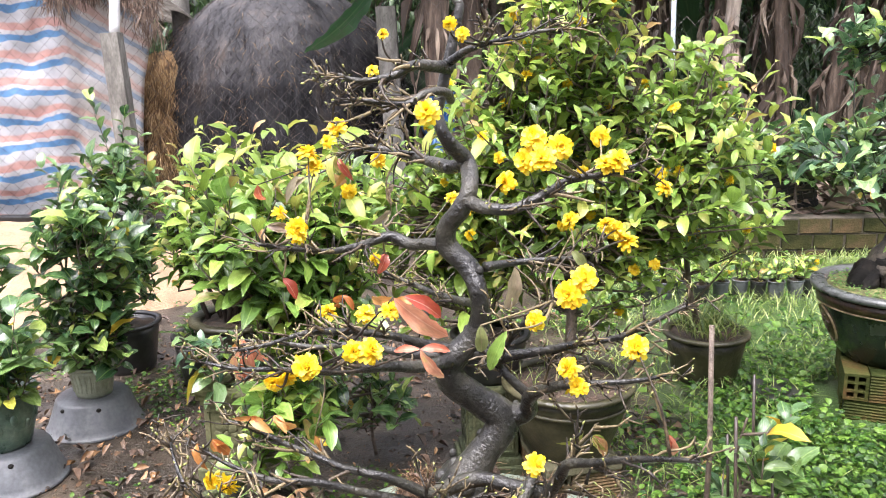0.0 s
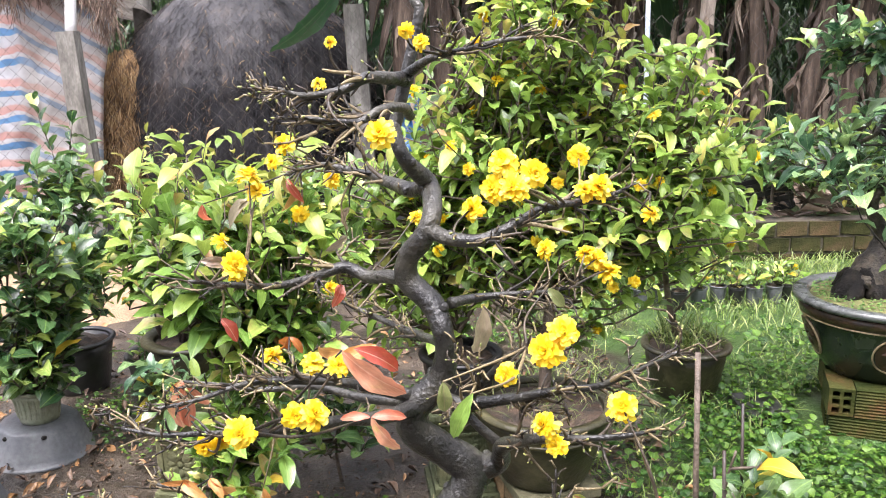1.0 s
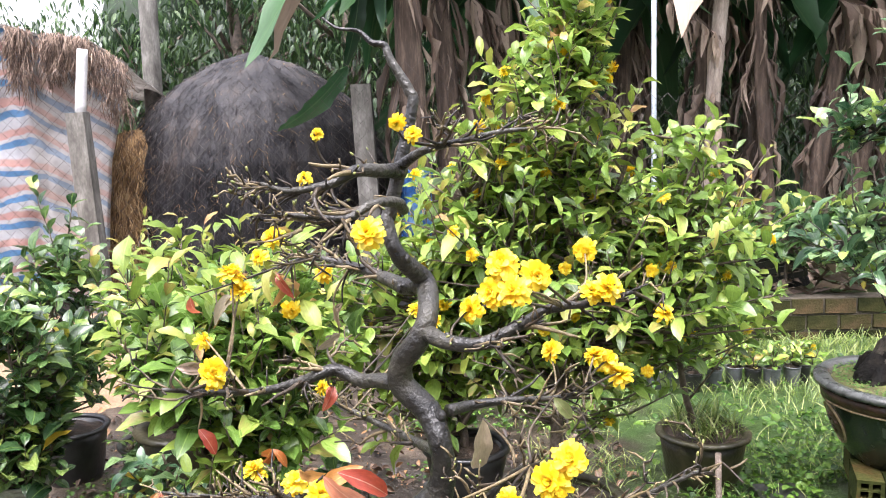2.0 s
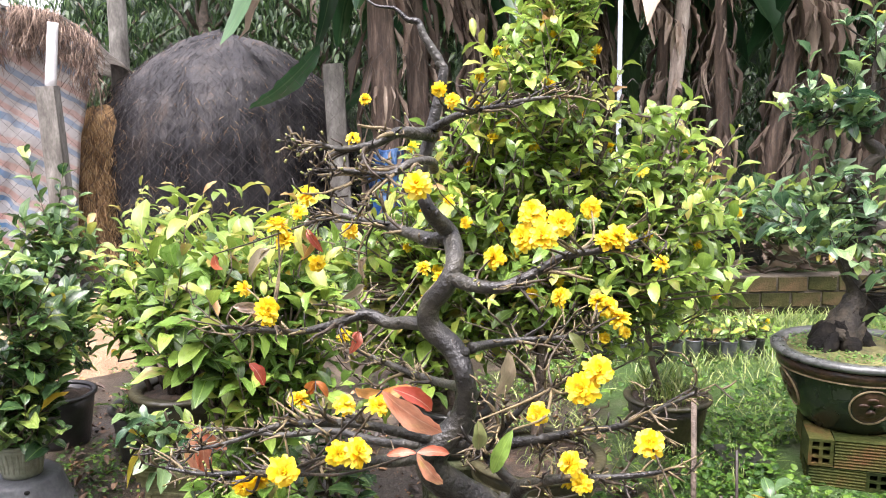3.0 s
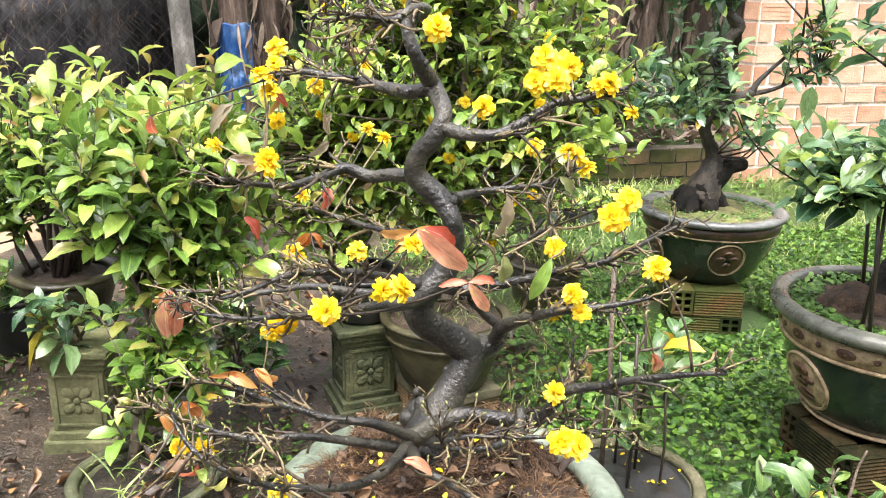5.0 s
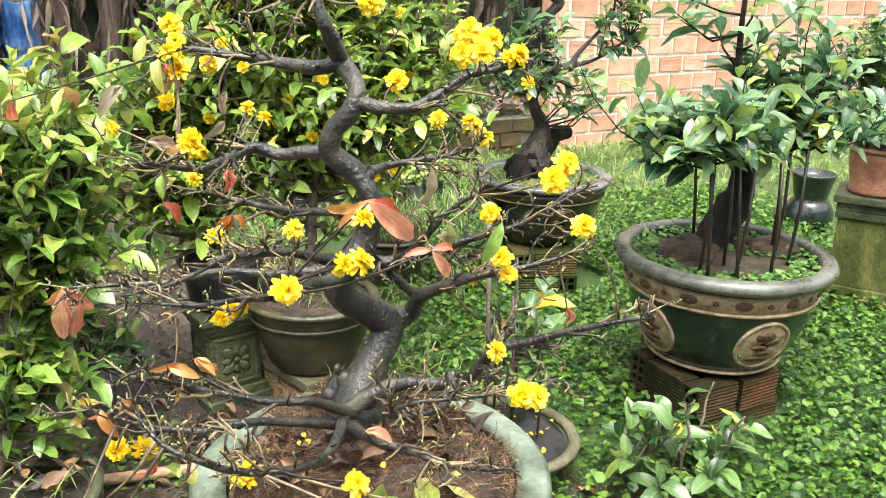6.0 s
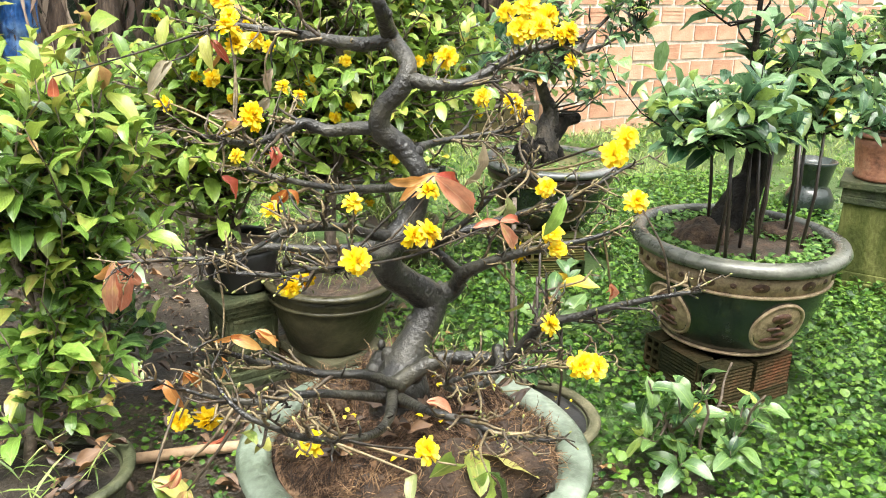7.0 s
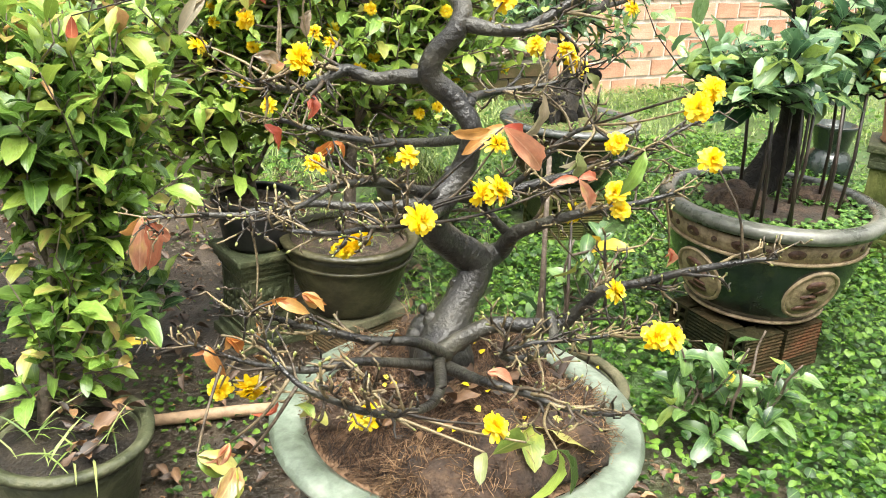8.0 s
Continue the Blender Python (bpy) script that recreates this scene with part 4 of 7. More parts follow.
for k, (x, y, h, w) in enumerate([(-3.7, 12.5, 3.0, 1.0), (-2.4, 12.0, 4.4, 1.4), (-0.9, 11.6, 4.6, 1.4), (0.6, 11.4, 4.6, 1.5), (2.2, 11.2, 4.6, 1.5),
                                   (3.8, 11.0, 4.6, 1.5), (5.4, 10.8, 4.6, 1.5), (7.2, 10.4, 4.6, 1.6), (-1.6, 13.5, 5.6, 1.6), (1.4, 13.2, 5.6, 1.6), (4.4, 12.8, 5.6, 1.6), (-5.5, 15.0, 3.2, 1.2)]):
    far_tree(x, y, h, w, 50 + k, 4200)


# a bumpy near-black sheet closes the view, coloured as shade behind the trees
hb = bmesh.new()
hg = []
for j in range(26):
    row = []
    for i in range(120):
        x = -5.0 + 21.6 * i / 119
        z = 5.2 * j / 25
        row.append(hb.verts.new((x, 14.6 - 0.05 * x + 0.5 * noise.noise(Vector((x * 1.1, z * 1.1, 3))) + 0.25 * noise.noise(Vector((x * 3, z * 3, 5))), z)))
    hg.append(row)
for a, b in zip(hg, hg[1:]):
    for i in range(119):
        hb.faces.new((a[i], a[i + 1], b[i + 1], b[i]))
solid("shade_backdrop", hb, M_BACK_SHADE, "near-black green backdrop sheet, coloured as the shade behind the trees", "hedge", kind="structure")


# the far side of the yard, set out wider and taller than its plan
spread(laid_out() - BEFORE_FAR - UNSEEN_WALLS, Matrix.Diagonal((1.042, 1.0, 1.055, 1.0)))

# ---- pots and their stands ----
def radius_at(profile, z):
    for (r0, z0), (r1, z1) in zip(profile, profile[1:]):
        if z0 <= z <= z1 and z1 > z0:
            return r0 + (r1 - r0) * (z - z0) / (z1 - z0)
    return profile[-1][0]


def relief(centre, profile, az, z, size, tall, lift, inner=0.0, n=36, depth=0.006):
    """A raised oval (or ring) that follows the pot's wall."""
    bm = bmesh.new()
    steps = [inner, inner + (1 - inner) * 0.2, inner + (1 - inner) * 0.8, 1.0]
    outs = [-0.004, lift, lift, -0.004] if inner else [lift, lift, lift, -0.004]
    rings = []
    for s, o in zip(steps, outs):
        ring = []
        for i in range(n):
            a = 2 * math.pi * i / n
            u, v = s * size * math.cos(a), s * tall * math.sin(a)
            r = radius_at(profile, z + v)
            an = az + u / r
            ring.append(bm.verts.new((centre[0] + (r + o) * math.cos(an), centre[1] + (r + o) * math.sin(an), centre[2] + z + v)))
        rings.append(ring)
    for a, b in zip(rings, rings[1:]):
        for i in range(n):
            if (a[i].co - a[(i + 1) % n].co).length < 1e-7:
                continue
            bm.faces.new((a[i], a[(i + 1) % n], b[(i + 1) % n], b[i]))
    if not inner:
        bmesh.ops.remove_doubles(bm, verts=bm.verts[:], dist=1e-5)
    return bm


def pot(name, centre, outer, rim, soil_r, soil_z, mat, rim_mat, label, soil_mat=None, category="flower pot", group="", wall=0.02, segs=56, wob=0.012):
    """outer: the wall's profile from foot to neck; rim: the lip's section; both as (radius, height)."""
    p = thing(name, centre, label, category, group)
    inner = [(max(0.01, r - wall), z) for r, z in reversed(outer) if z > soil_z - 0.08]
    part("body", lathe([(outer[0][0] * 0.9, outer[0][1]), *outer, *inner], centre, segs, wob), mat, p)
    part("rim", lathe(rim, centre, segs, wob, ring_only=True), rim_mat, p)
    bm = bmesh.new()
    rings = []
    for k in range(9):
        rr = soil_r * k / 8
        rings.append([bm.verts.new((centre[0] + rr * math.cos(2 * math.pi * i / 40), centre[1] + rr * math.sin(2 * math.pi * i / 40),
                                    centre[2] + soil_z + 0.022 * (1 - (k / 8) ** 2) + 0.014 * noise.noise(Vector((rr * math.cos(i * .157) * 14, rr * math.sin(i * .157) * 14, centre[0] * 3))))) for i in range(40)])
    for a, b in zip(rings, rings[1:]):
        for i in range(40):
            bm.faces.new((a[i], a[(i + 1) % 40], b[(i + 1) % 40], b[i]))
    bmesh.ops.remove_doubles(bm, verts=bm.verts[:], dist=1e-5)
    part("soil", bm, soil_mat or M_EARTH_POT, p)
    return p


def hollow_brick():
    """A six-hole brick with ribbed sides, 0.19 x 0.085 x 0.12, centred."""
    L, W, H = 0.095, 0.0425, 0.06
    bm = bmesh.new()
    ys = [-W, -W + 0.012, -0.006, 0.006, W - 0.012, W]
    zs = [-H, -H + 0.012, -0.024, -0.014, 0.014, 0.024, H - 0.012, H]
    for sx in (-1, 1):
        g = [[bm.verts.new((sx * L, y, z)) for y in ys] for z in zs]
        for j in range(7):
            for i in range(5):
                q = [g[j][i], g[j][i + 1], g[j + 1][i + 1], g[j + 1][i]]
                if i in (1, 3) and j in (1, 3, 5):
                    inn = [bm.verts.new((sx * (L - 0.06), v.co.y, v.co.z)) for v in q]
                    for k in range(4):
                        bm.faces.new((q[k], q[(k + 1) % 4], inn[(k + 1) % 4], inn[k]))
                    bm.faces.new(inn)
                else:
                    bm.faces.new(q)
    # ribbed sides, plain top and bottom
    n = 9
    for sy in (-1, 1):
        rows = []
        for k in range(2 * n + 1):
            z = -H + 2 * H * k / (2 * n)
            o = W - (0.0035 if k % 2 else 0.0)
            rows.append((bm.verts.new((-L, sy * o, z)), bm.verts.new((L, sy * o, z))))
        for a, b in zip(rows, rows[1:]):
            bm.faces.new((a[0], a[1], b[1], b[0]))
    for sz in (-1, 1):
        bm.faces.new([bm.verts.new((x, y, sz * H)) for x, y in ((-L, -W), (L, -W), (L, W), (-L, W))])
    bmesh.ops.recalc_face_normals(bm, faces=bm.faces[:])
    return finish(bm, "brick", M_BRICK_OLD, False)


BRICK_MESH = hollow_brick()


TAN_BRICK = BRICK_MESH.copy()
TAN_BRICK.materials[0] = M_BRICK_TAN


DARK_BRICK = BRICK_MESH.copy()
DARK_BRICK.materials[0] = M_BRICK_DARK


def brick_stand(centre, rot, courses, label, z0=-0.04, seed=0, mesh=None, scale=1.25, parity=0, places=None):
    rs = random.Random(seed)
    st = thing("brick_stand", (centre[0], centre[1], z0), label, "plant stand", "brick stands")
    for c in range(courses):
        z = z0 + 0.063 + c * 0.126
        # a ring: two bricks end-on, the others lengthwise
        places = places or [(-0.1, -0.045, 90), (0.0405, -0.0975, 0), (0.0405, -0.0105, 0), (0.0405, 0.0765, 0), (-0.1, 0.147, 90)]
        flip = 1 if (c + parity) % 2 else -1
        for x, y, r in places:
            m = pose(centre[0], centre[1], z, 0, 0, rot) @ Matrix.Diagonal((scale, scale, 1, 1)) @ pose(flip * x + rs.uniform(-.003, .003), y + rs.uniform(-.004, .004), 0, 0, 0, r + rs.uniform(-2, 2))
            part("brick", mesh or BRICK_MESH, M_BRICK_OLD, st, m=m)
    return st


def plinth(name, centre, rot, half, top, label, mat, motif=True, shaft=0.74, z0=-0.02, cap_mat=None):
    """A cast square plinth: foot, panelled shaft with a flower in relief, stepped cap."""
    p = thing(name, (centre[0], centre[1], z0), label, "plinth", "cast plinths")
    R = pose(centre[0], centre[1], 0, 0, 0, rot)

    def block(nm, rows, bev=0.006):
        bm = bmesh.new()
        for h, lo, hi in rows:
            box(bm, (-h, -h, lo), (h, h, hi), bev)
        bm.transform(R)
        return part(nm, bm, (cap_mat or mat) if nm == "cap" else mat, p, smooth=False)
    s = half * shaft
    foot, cap = 0.18 * top, 0.2 * top
    block("foot", [(half * 0.98, z0, foot * 0.55), (half * 0.86, foot * 0.55 - 0.002, foot)])
    block("shaft", [(s, foot - 0.002, top - cap)])
    block("cap", [(s * 1.1, top - cap - 0.002, top - cap * 0.68), (half * 0.9, top - cap * 0.68 - 0.002, top - cap * 0.3), (half, top - cap * 0.3 - 0.002, top)])
    zc, hz = (foot + top - cap) / 2, (top - cap - foot) / 2
    for k in range(4 if motif else 0):
        Q = R @ pose(0, 0, zc, 0, 0, 90 * k)
        bm = bmesh.new()
        w, hh, t = s * 0.84, hz * 0.86, 0.012
        for lo, hi in (((-w, -s - 0.006, -hh), (w, -s + 0.004, -hh + t)), ((-w, -s - 0.006, hh - t), (w, -s + 0.004, hh)),
                       ((-w, -s - 0.006, -hh + t + .001), (-w + t, -s + 0.004, hh - t - .001)), ((w - t, -s - 0.006, -hh + t + .001), (w, -s + 0.004, hh - t - .001))):
            box(bm, lo, hi, 0.003)
        bm.transform(Q)
        part("panel_frame", bm, mat, p, smooth=False)
        if motif:
            bm = bmesh.new()
            for i in range(8):
                a = math.pi * i / 4
                r = s * (0.42 if i % 2 else 0.36)
                sc = s * (0.2 if i % 2 else 0.14)
                sp = bmesh.ops.create_uvsphere(bm, u_segments=10, v_segments=6, radius=1)
                bmesh.ops.transform(bm, matrix=Matrix.Translation((r * math.cos(a), -s - 0.001, r * math.sin(a))) @ Matrix.Rotation(-a, 4, "Y") @ Matrix.Diagonal((sc * 1.5, 0.008, sc, 1)), verts=sp["verts"])
            sp = bmesh.ops.create_uvsphere(bm, u_segments=10, v_segments=6, radius=1)
            bmesh.ops.transform(bm, matrix=Matrix.Translation((0, -s - 0.001, 0)) @ Matrix.Diagonal((s * 0.14, 0.012, s * 0.14, 1)), verts=sp["verts"])
            bm.transform(Q)
            part("flower_relief", bm, mat, p)
    return p


def medallions(p, centre, prof, z, size, azs, figure):
    for k, az in enumerate(azs):
        m = part("medallion", relief(centre, prof, az, z, size, size, 0.004), M_RELIEF, p, "buff medallion with a dark figure")
        part("ring", relief(centre, prof, az, z, size * 1.03, size * 1.03, 0.009, 0.86), M_RELIEF, m)
        for du, dz, w, h in figure:
            part("figure", relief(centre, prof, az + du * size / radius_at(prof, z), z + dz * size, w * size, h * size, 0.009, n=20), M_RELIEF_DARK, m)


# large dark pot with the twisted tree, on bricks
CB = (2.01, 3.61, 0.205)
prof_b = [(r * 1.05, z) for r, z in [(0.185, 0.0), (0.215, 0.04), (0.26, 0.13), (0.29, 0.22), (0.305, 0.285), (0.312, 0.32)]]
brick_stand((1.93, 3.5), -21, 2, "stand of mossy six-hole bricks in the weeds", seed=3, scale=1.17)
pb = pot("bonsai_pot", CB, prof_b, [(0.285, 0.318), (0.334, 0.312), (0.354, 0.322), (0.357, 0.338), (0.343, 0.348), (0.3, 0.345), (0.287, 0.335)], 0.29, 0.328,
         M_GLAZE_DARK, M_RIM, "dark glazed bonsai pot with grey rim and round medallions", M_SOIL_PALE, group="large glazed pots")
part("band", lathe([(0.312, 0.262), (0.3245, 0.262), (0.334, 0.308), (0.32, 0.308)], CB, 56, 0.012, ring_only=True), M_GLAZE_BROWN, pb, "worn brown band")
part("bead", lathe([(0.315, 0.252), (0.3245, 0.2545), (0.3245, 0.2605), (0.315, 0.263)], CB, 56, 0.012, ring_only=True), M_RELIEF, pb, "buff bead line")
FIG_B = [(0, 0.45, 0.3, 0.16), (-0.32, 0.1, 0.3, 0.16), (0.32, 0.1, 0.3, 0.16), (0, -0.35, 0.28, 0.26)]
for k, az in enumerate((-105, -187, -23)):
    az = radians(az)
    md = part("medallion", relief(CB, prof_b, az, 0.155, 0.083, 0.083, 0.004), M_GLAZE_BROWN, pb, "brown medallion with a figure")
    part("ring", relief(CB, prof_b, az, 0.155, 0.087, 0.087, 0.008, 0.9), M_RELIEF, md)
    for du, dz, w, h in FIG_B:
        part("figure", relief(CB, prof_b, az + du * 0.083 / 0.26, 0.155 + dz * 0.083, w * 0.083, h * 0.083, 0.01, n=18), M_GLAZE_BROWN, md)

# nearer green pot with the buff frieze
CN = (1.783, 2.197, 0.178)
prof_n = [(0.2, 0.0), (0.235, 0.03), (0.29, 0.12), (0.325, 0.22), (0.34, 0.3), (0.345, 0.36), (0.345, 0.39)]
brick_stand((1.705, 2.145), -3, 2, "stand of old mossy hollow bricks among weeds", seed=4, scale=0.98, z0=-0.07, mesh=DARK_BRICK,
            places=[(-0.108, -0.14, 0), (0.105, -0.14, 0), (-0.16, 0.008, 90), (0.16, 0.008, 90), (-0.1, 0.156, 0), (0.1, 0.156, 0)])
pn = pot("bonsai_pot", CN, prof_n, [(0.325, 0.39), (0.355, 0.372), (0.385, 0.378), (0.395, 0.398), (0.385, 0.418), (0.355, 0.426), (0.335, 0.415)], 0.33, 0.385,
         M_GLAZE_DARK, M_RIM_DARK, "green glazed bonsai pot with buff frieze and medallions", group="large glazed pots")
part("foot_bead", lathe([(0.232, 0.022), (0.243, 0.026), (0.25, 0.034), (0.24, 0.04)], CN, 56, 0.012, ring_only=True), M_RELIEF, pn, "buff foot line")
part("frieze", lathe([(0.33, 0.298), (0.343, 0.3), (0.351, 0.36), (0.34, 0.362)], CN, 56, 0.012, ring_only=True), M_RELIEF, pn, "buff frieze")
part("bead", lathe([(0.335, 0.284), (0.349, 0.287), (0.349, 0.2965), (0.335, 0.2985)], CN, 56, 0.012, ring_only=True), M_RELIEF, pn)
frz = [(r + 0.006, z) for r, z in prof_n]
for k in range(18):
    az = radians(-215 + k * 15)
    if k % 2:
        part("frieze_ornament", relief(CN, frz, az, 0.33, 0.012, 0.011, 0.004, n=12), M_RELIEF_DARK, pn)
    else:
        part("frieze_ornament", relief(CN, frz, az, 0.33, 0.033, 0.019, 0.004, n=14), M_RELIEF_DARK, pn)
FIG_N = [(-0.05, 0.42, 0.42, 0.24), (0.25, 0.15, 0.3, 0.16), (-0.15, -0.05, 0.34, 0.12), (0.1, -0.3, 0.3, 0.14), (-0.1, -0.55, 0.5, 0.16)]
medallions(pn, CN, prof_n, 0.165, 0.1, [radians(a) for a in (-106, -183, -29)], FIG_N)

# the pot of the main tree on its stand
CM = (0.062, 1.572, 0.088)
prof_m = [(0.2, 0.0), (0.25, 0.05), (0.3, 0.18), (0.316, 0.32), (0.324, 0.42), (0.326, 0.45)]
bm = bmesh.new()
box(bm, (-0.13, 1.38, -0.03), (0.26, 1.76, 0.086), 0.012)
solid("stone_block", bm, M_PEDESTAL, "mossy block under the flowering tree's pot", "block", smooth=False)
pot("bonsai_pot", CM, prof_m, [(0.3, 0.452), (0.33, 0.44), (0.362, 0.447), (0.371, 0.463), (0.358, 0.477), (0.32, 0.48), (0.3, 0.466)], 0.312, 0.44,
    M_GLAZE_DARK, M_RIM_PALE, "wide bonsai pot with a thick pale celadon rim", M_FIBRE, wob=0.02)

# pot behind the trunk on a slab and bricks
CC = (0.445, 2.89, 0.15)
prof_c = [(0.145, 0.0), (0.16, 0.02), (0.2, 0.13), (0.222, 0.22), (0.226, 0.25)]
bm = bmesh.new()
box(bm, (-0.145, -0.145, 0.112), (0.145, 0.145, 0.148), 0.006)
bm.transform(pose(0.455, 2.88, 0, 0, 0, 14))
solid("stone_slab", bm, M_SLAB, "pale mossy concrete slab on bricks", "slab", smooth=False)
st = brick_stand((0.46, 2.89), 14, 2, "two courses of tan ribbed brick under a slab", z0=-0.141, seed=6, mesh=TAN_BRICK, scale=1.0)
pc = pot("flower_pot", CC, prof_c, [(0.205, 0.252), (0.226, 0.246), (0.243, 0.25), (0.245, 0.262), (0.232, 0.27), (0.21, 0.266)], 0.205, 0.24,
         M_POT_GREY, M_POT_GREY, "wide dark grey pot with moss round the rim", group="grey pots")
part("band", lathe([(0.215, 0.19), (0.226, 0.192), (0.229, 0.205), (0.218, 0.207)], CC, 56, 0.012, ring_only=True), M_POT_GREY, pc)

# cast plinths and what stands on and round them
plinth("plinth", (-0.825, 3.06), -12, 0.125, 0.37, "olive cast plinth with a flower panel", M_PLINTH_OLIVE)
plinth("plinth", (0.165, 3.06), 6, 0.13, 0.36, "dark mossy cast plinth with a flower panel", M_PEDESTAL)
CP = (0.17, 3.07, 0.36)
pot("flower_pot", CP, [(0.1, 0.0), (0.115, 0.02), (0.135, 0.12), (0.142, 0.17)], [(0.125, 0.17), (0.142, 0.166), (0.154, 0.17), (0.155, 0.18), (0.145, 0.186), (0.128, 0.182)], 0.125, 0.155,
    M_BLACK_PLASTIC, M_BLACK_PLASTIC, "dark pot standing on a cast plinth", group="grey pots", segs=40)
plinth("plinth", (3.25, 2.56), 30, 0.172, 0.56, "tall lichen-green cast plinth with dark cap", M_PEDESTAL_PALE, motif=False, shaft=0.82, cap_mat=M_PEDESTAL)
CE = (3.23, 2.56, 0.56)
pot("flower_pot", CE, [(0.107, 0.0), (0.123, 0.012), (0.115, 0.025), (0.135, 0.165), (0.14, 0.213)], [(0.123, 0.213), (0.14, 0.21), (0.152, 0.213), (0.153, 0.226), (0.141, 0.231), (0.127, 0.228)], 0.123, 0.205,
    M_POT_RED, M_POT_RED, "terracotta pot on a tall plinth", group="clay pots", segs=40)

CA = (-0.92, 3.54, 0.0)
pot("flower_pot", CA, [(0.1, 0.0), (0.11, 0.05), (0.125, 0.22), (0.15, 0.32), (0.175, 0.4), (0.178, 0.455)], [(0.155, 0.455), (0.178, 0.448), (0.209, 0.458), (0.212, 0.47), (0.2, 0.48), (0.16, 0.475)], 0.152, 0.45,
    M_POT_GREY, M_POT_GREY, "grey pot with a flat rim and many upright stems", group="grey pots", segs=44)
for C2, what in (((-1.66, 4.15, 0.0), "black plastic pot with a leafy shrub"), ((-1.18, 3.93, 0.0), "black plastic pot of weeds on the soil")):
    pot("flower_pot", C2, [(0.12, 0.0), (0.13, 0.03), (0.155, 0.2), (0.162, 0.25)], [(0.145, 0.25), (0.162, 0.246), (0.174, 0.25), (0.175, 0.262), (0.164, 0.268), (0.148, 0.262)], 0.148, 0.235,
        M_BLACK_PLASTIC, M_BLACK_PLASTIC, what, group="grey pots", segs=40)
CD = (1.26, 3.88, 0.0)
pot("flower_pot", CD, [(0.14, 0.0), (0.155, 0.03), (0.18, 0.17), (0.19, 0.235)], [(0.17, 0.235), (0.19, 0.23), (0.207, 0.236), (0.208, 0.248), (0.195, 0.256), (0.174, 0.25)], 0.172, 0.23,
    M_POT_GREY, M_POT_GREY, "dark brown pot overgrown with grass", group="grey pots", segs=44)
CL = (-0.587, 2.31, -0.022)
pot("flower_pot", CL, [(0.125, 0.0), (0.145, 0.04), (0.175, 0.2), (0.185, 0.265)], [(0.17, 0.265), (0.188, 0.26), (0.204, 0.266), (0.206, 0.28), (0.194, 0.288), (0.174, 0.282)], 0.175, 0.25,
    M_POT_OLIVE, M_POT_OLIVE, "low mossy pot littered with dead leaves", soil_mat=M_SOIL_BLACK, group="grey pots")
C3 = (0.815, 2.15, -0.02)
pot("flower_pot", C3, [(0.14, 0.0), (0.16, 0.02), (0.2, 0.08), (0.218, 0.125)], [(0.2, 0.126), (0.218, 0.12), (0.238, 0.126), (0.241, 0.138), (0.23, 0.147), (0.204, 0.142)], 0.205, 0.118,
    M_POT_OLIVE, M_SLAB, "wide olive bowl with black soil and fallen petals", M_BLACK_PLASTIC, group="grey pots", segs=44)


def upturned_tub(c, label):
    p = thing("plastic_tub", c, label, "tub", "upturned tubs")
    prof = [(0.205, 0.0), (0.212, 0.006), (0.205, 0.016), (0.196, 0.02), (0.192, 0.04), (0.188, 0.046), (0.155, 0.138), (0.143, 0.15), (0.1, 0.152), (0.03, 0.151)]
    bm = lathe(prof, c, 56, 0.008, seed=c[0])
    part("body", bm, M_TUB, p)
    # drain holes are not cut: near-black balls stand for the shade in them
    for a in (-118, -60):
        h = bmesh.new()
        bmesh.ops.create_uvsphere(h, u_segments=10, v_segments=8, radius=0.011)
        h.transform(Matrix.Translation((c[0] + 0.157 * math.cos(radians(a)), c[1] + 0.157 * math.sin(radians(a)), c[2] + 0.126)) @ Matrix.Diagonal((1, 1, 0.8, 1)))
        part("drain_hole", h, M_HOLE_SHADE, p)


upturned_tub((-1.57, 3.47, 0), "grey plastic tub upside down as a stand")
upturned_tub((-1.7, 2.98, 0), "grey plastic tub upside down on wet soil")
CT2 = (-1.56, 3.47, 0.152)
pt = pot("flower_pot", CT2, [(0.075, 0.0), (0.08, 0.02), (0.09, 0.1), (0.095, 0.13)], [(0.08, 0.13), (0.096, 0.128), (0.104, 0.134), (0.1, 0.142), (0.084, 0.14)], 0.085, 0.122,
         M_POT_PALE, M_POT_PALE, "pale green fluted pot on an upturned tub", group="small glazed pots", segs=40)
prof_t2 = [(0.075, 0.0), (0.08, 0.02), (0.09, 0.1), (0.095, 0.13)]
for k in range(14):
    part("flute", relief(CT2, prof_t2, radians(-190 + 14.3 * k), 0.068, 0.0075, 0.052, 0.004, n=14), M_POT_PALE, pt)
CT1 = (-1.705, 2.98, 0.152)
pt = pot("flower_pot", CT1, [(0.09, 0.0), (0.1, 0.02), (0.125, 0.12), (0.118, 0.18), (0.128, 0.215)], [(0.11, 0.215), (0.129, 0.212), (0.138, 0.22), (0.132, 0.23), (0.114, 0.226)], 0.115, 0.2,
         M_POT_GREEN, M_POT_GREEN, "green glazed pot with a floral relief", group="small glazed pots", segs=44)
prof_t1 = [(0.09, 0.0), (0.1, 0.02), (0.125, 0.12), (0.118, 0.18), (0.128, 0.215)]
for k in range(9):
    a = radians(-120 + 26 * k)
    part("petal_relief", relief(CT1, prof_t1, a, 0.1 + 0.03 * (k % 2), 0.016, 0.024, 0.004, n=14), M_POT_GREEN, pt)

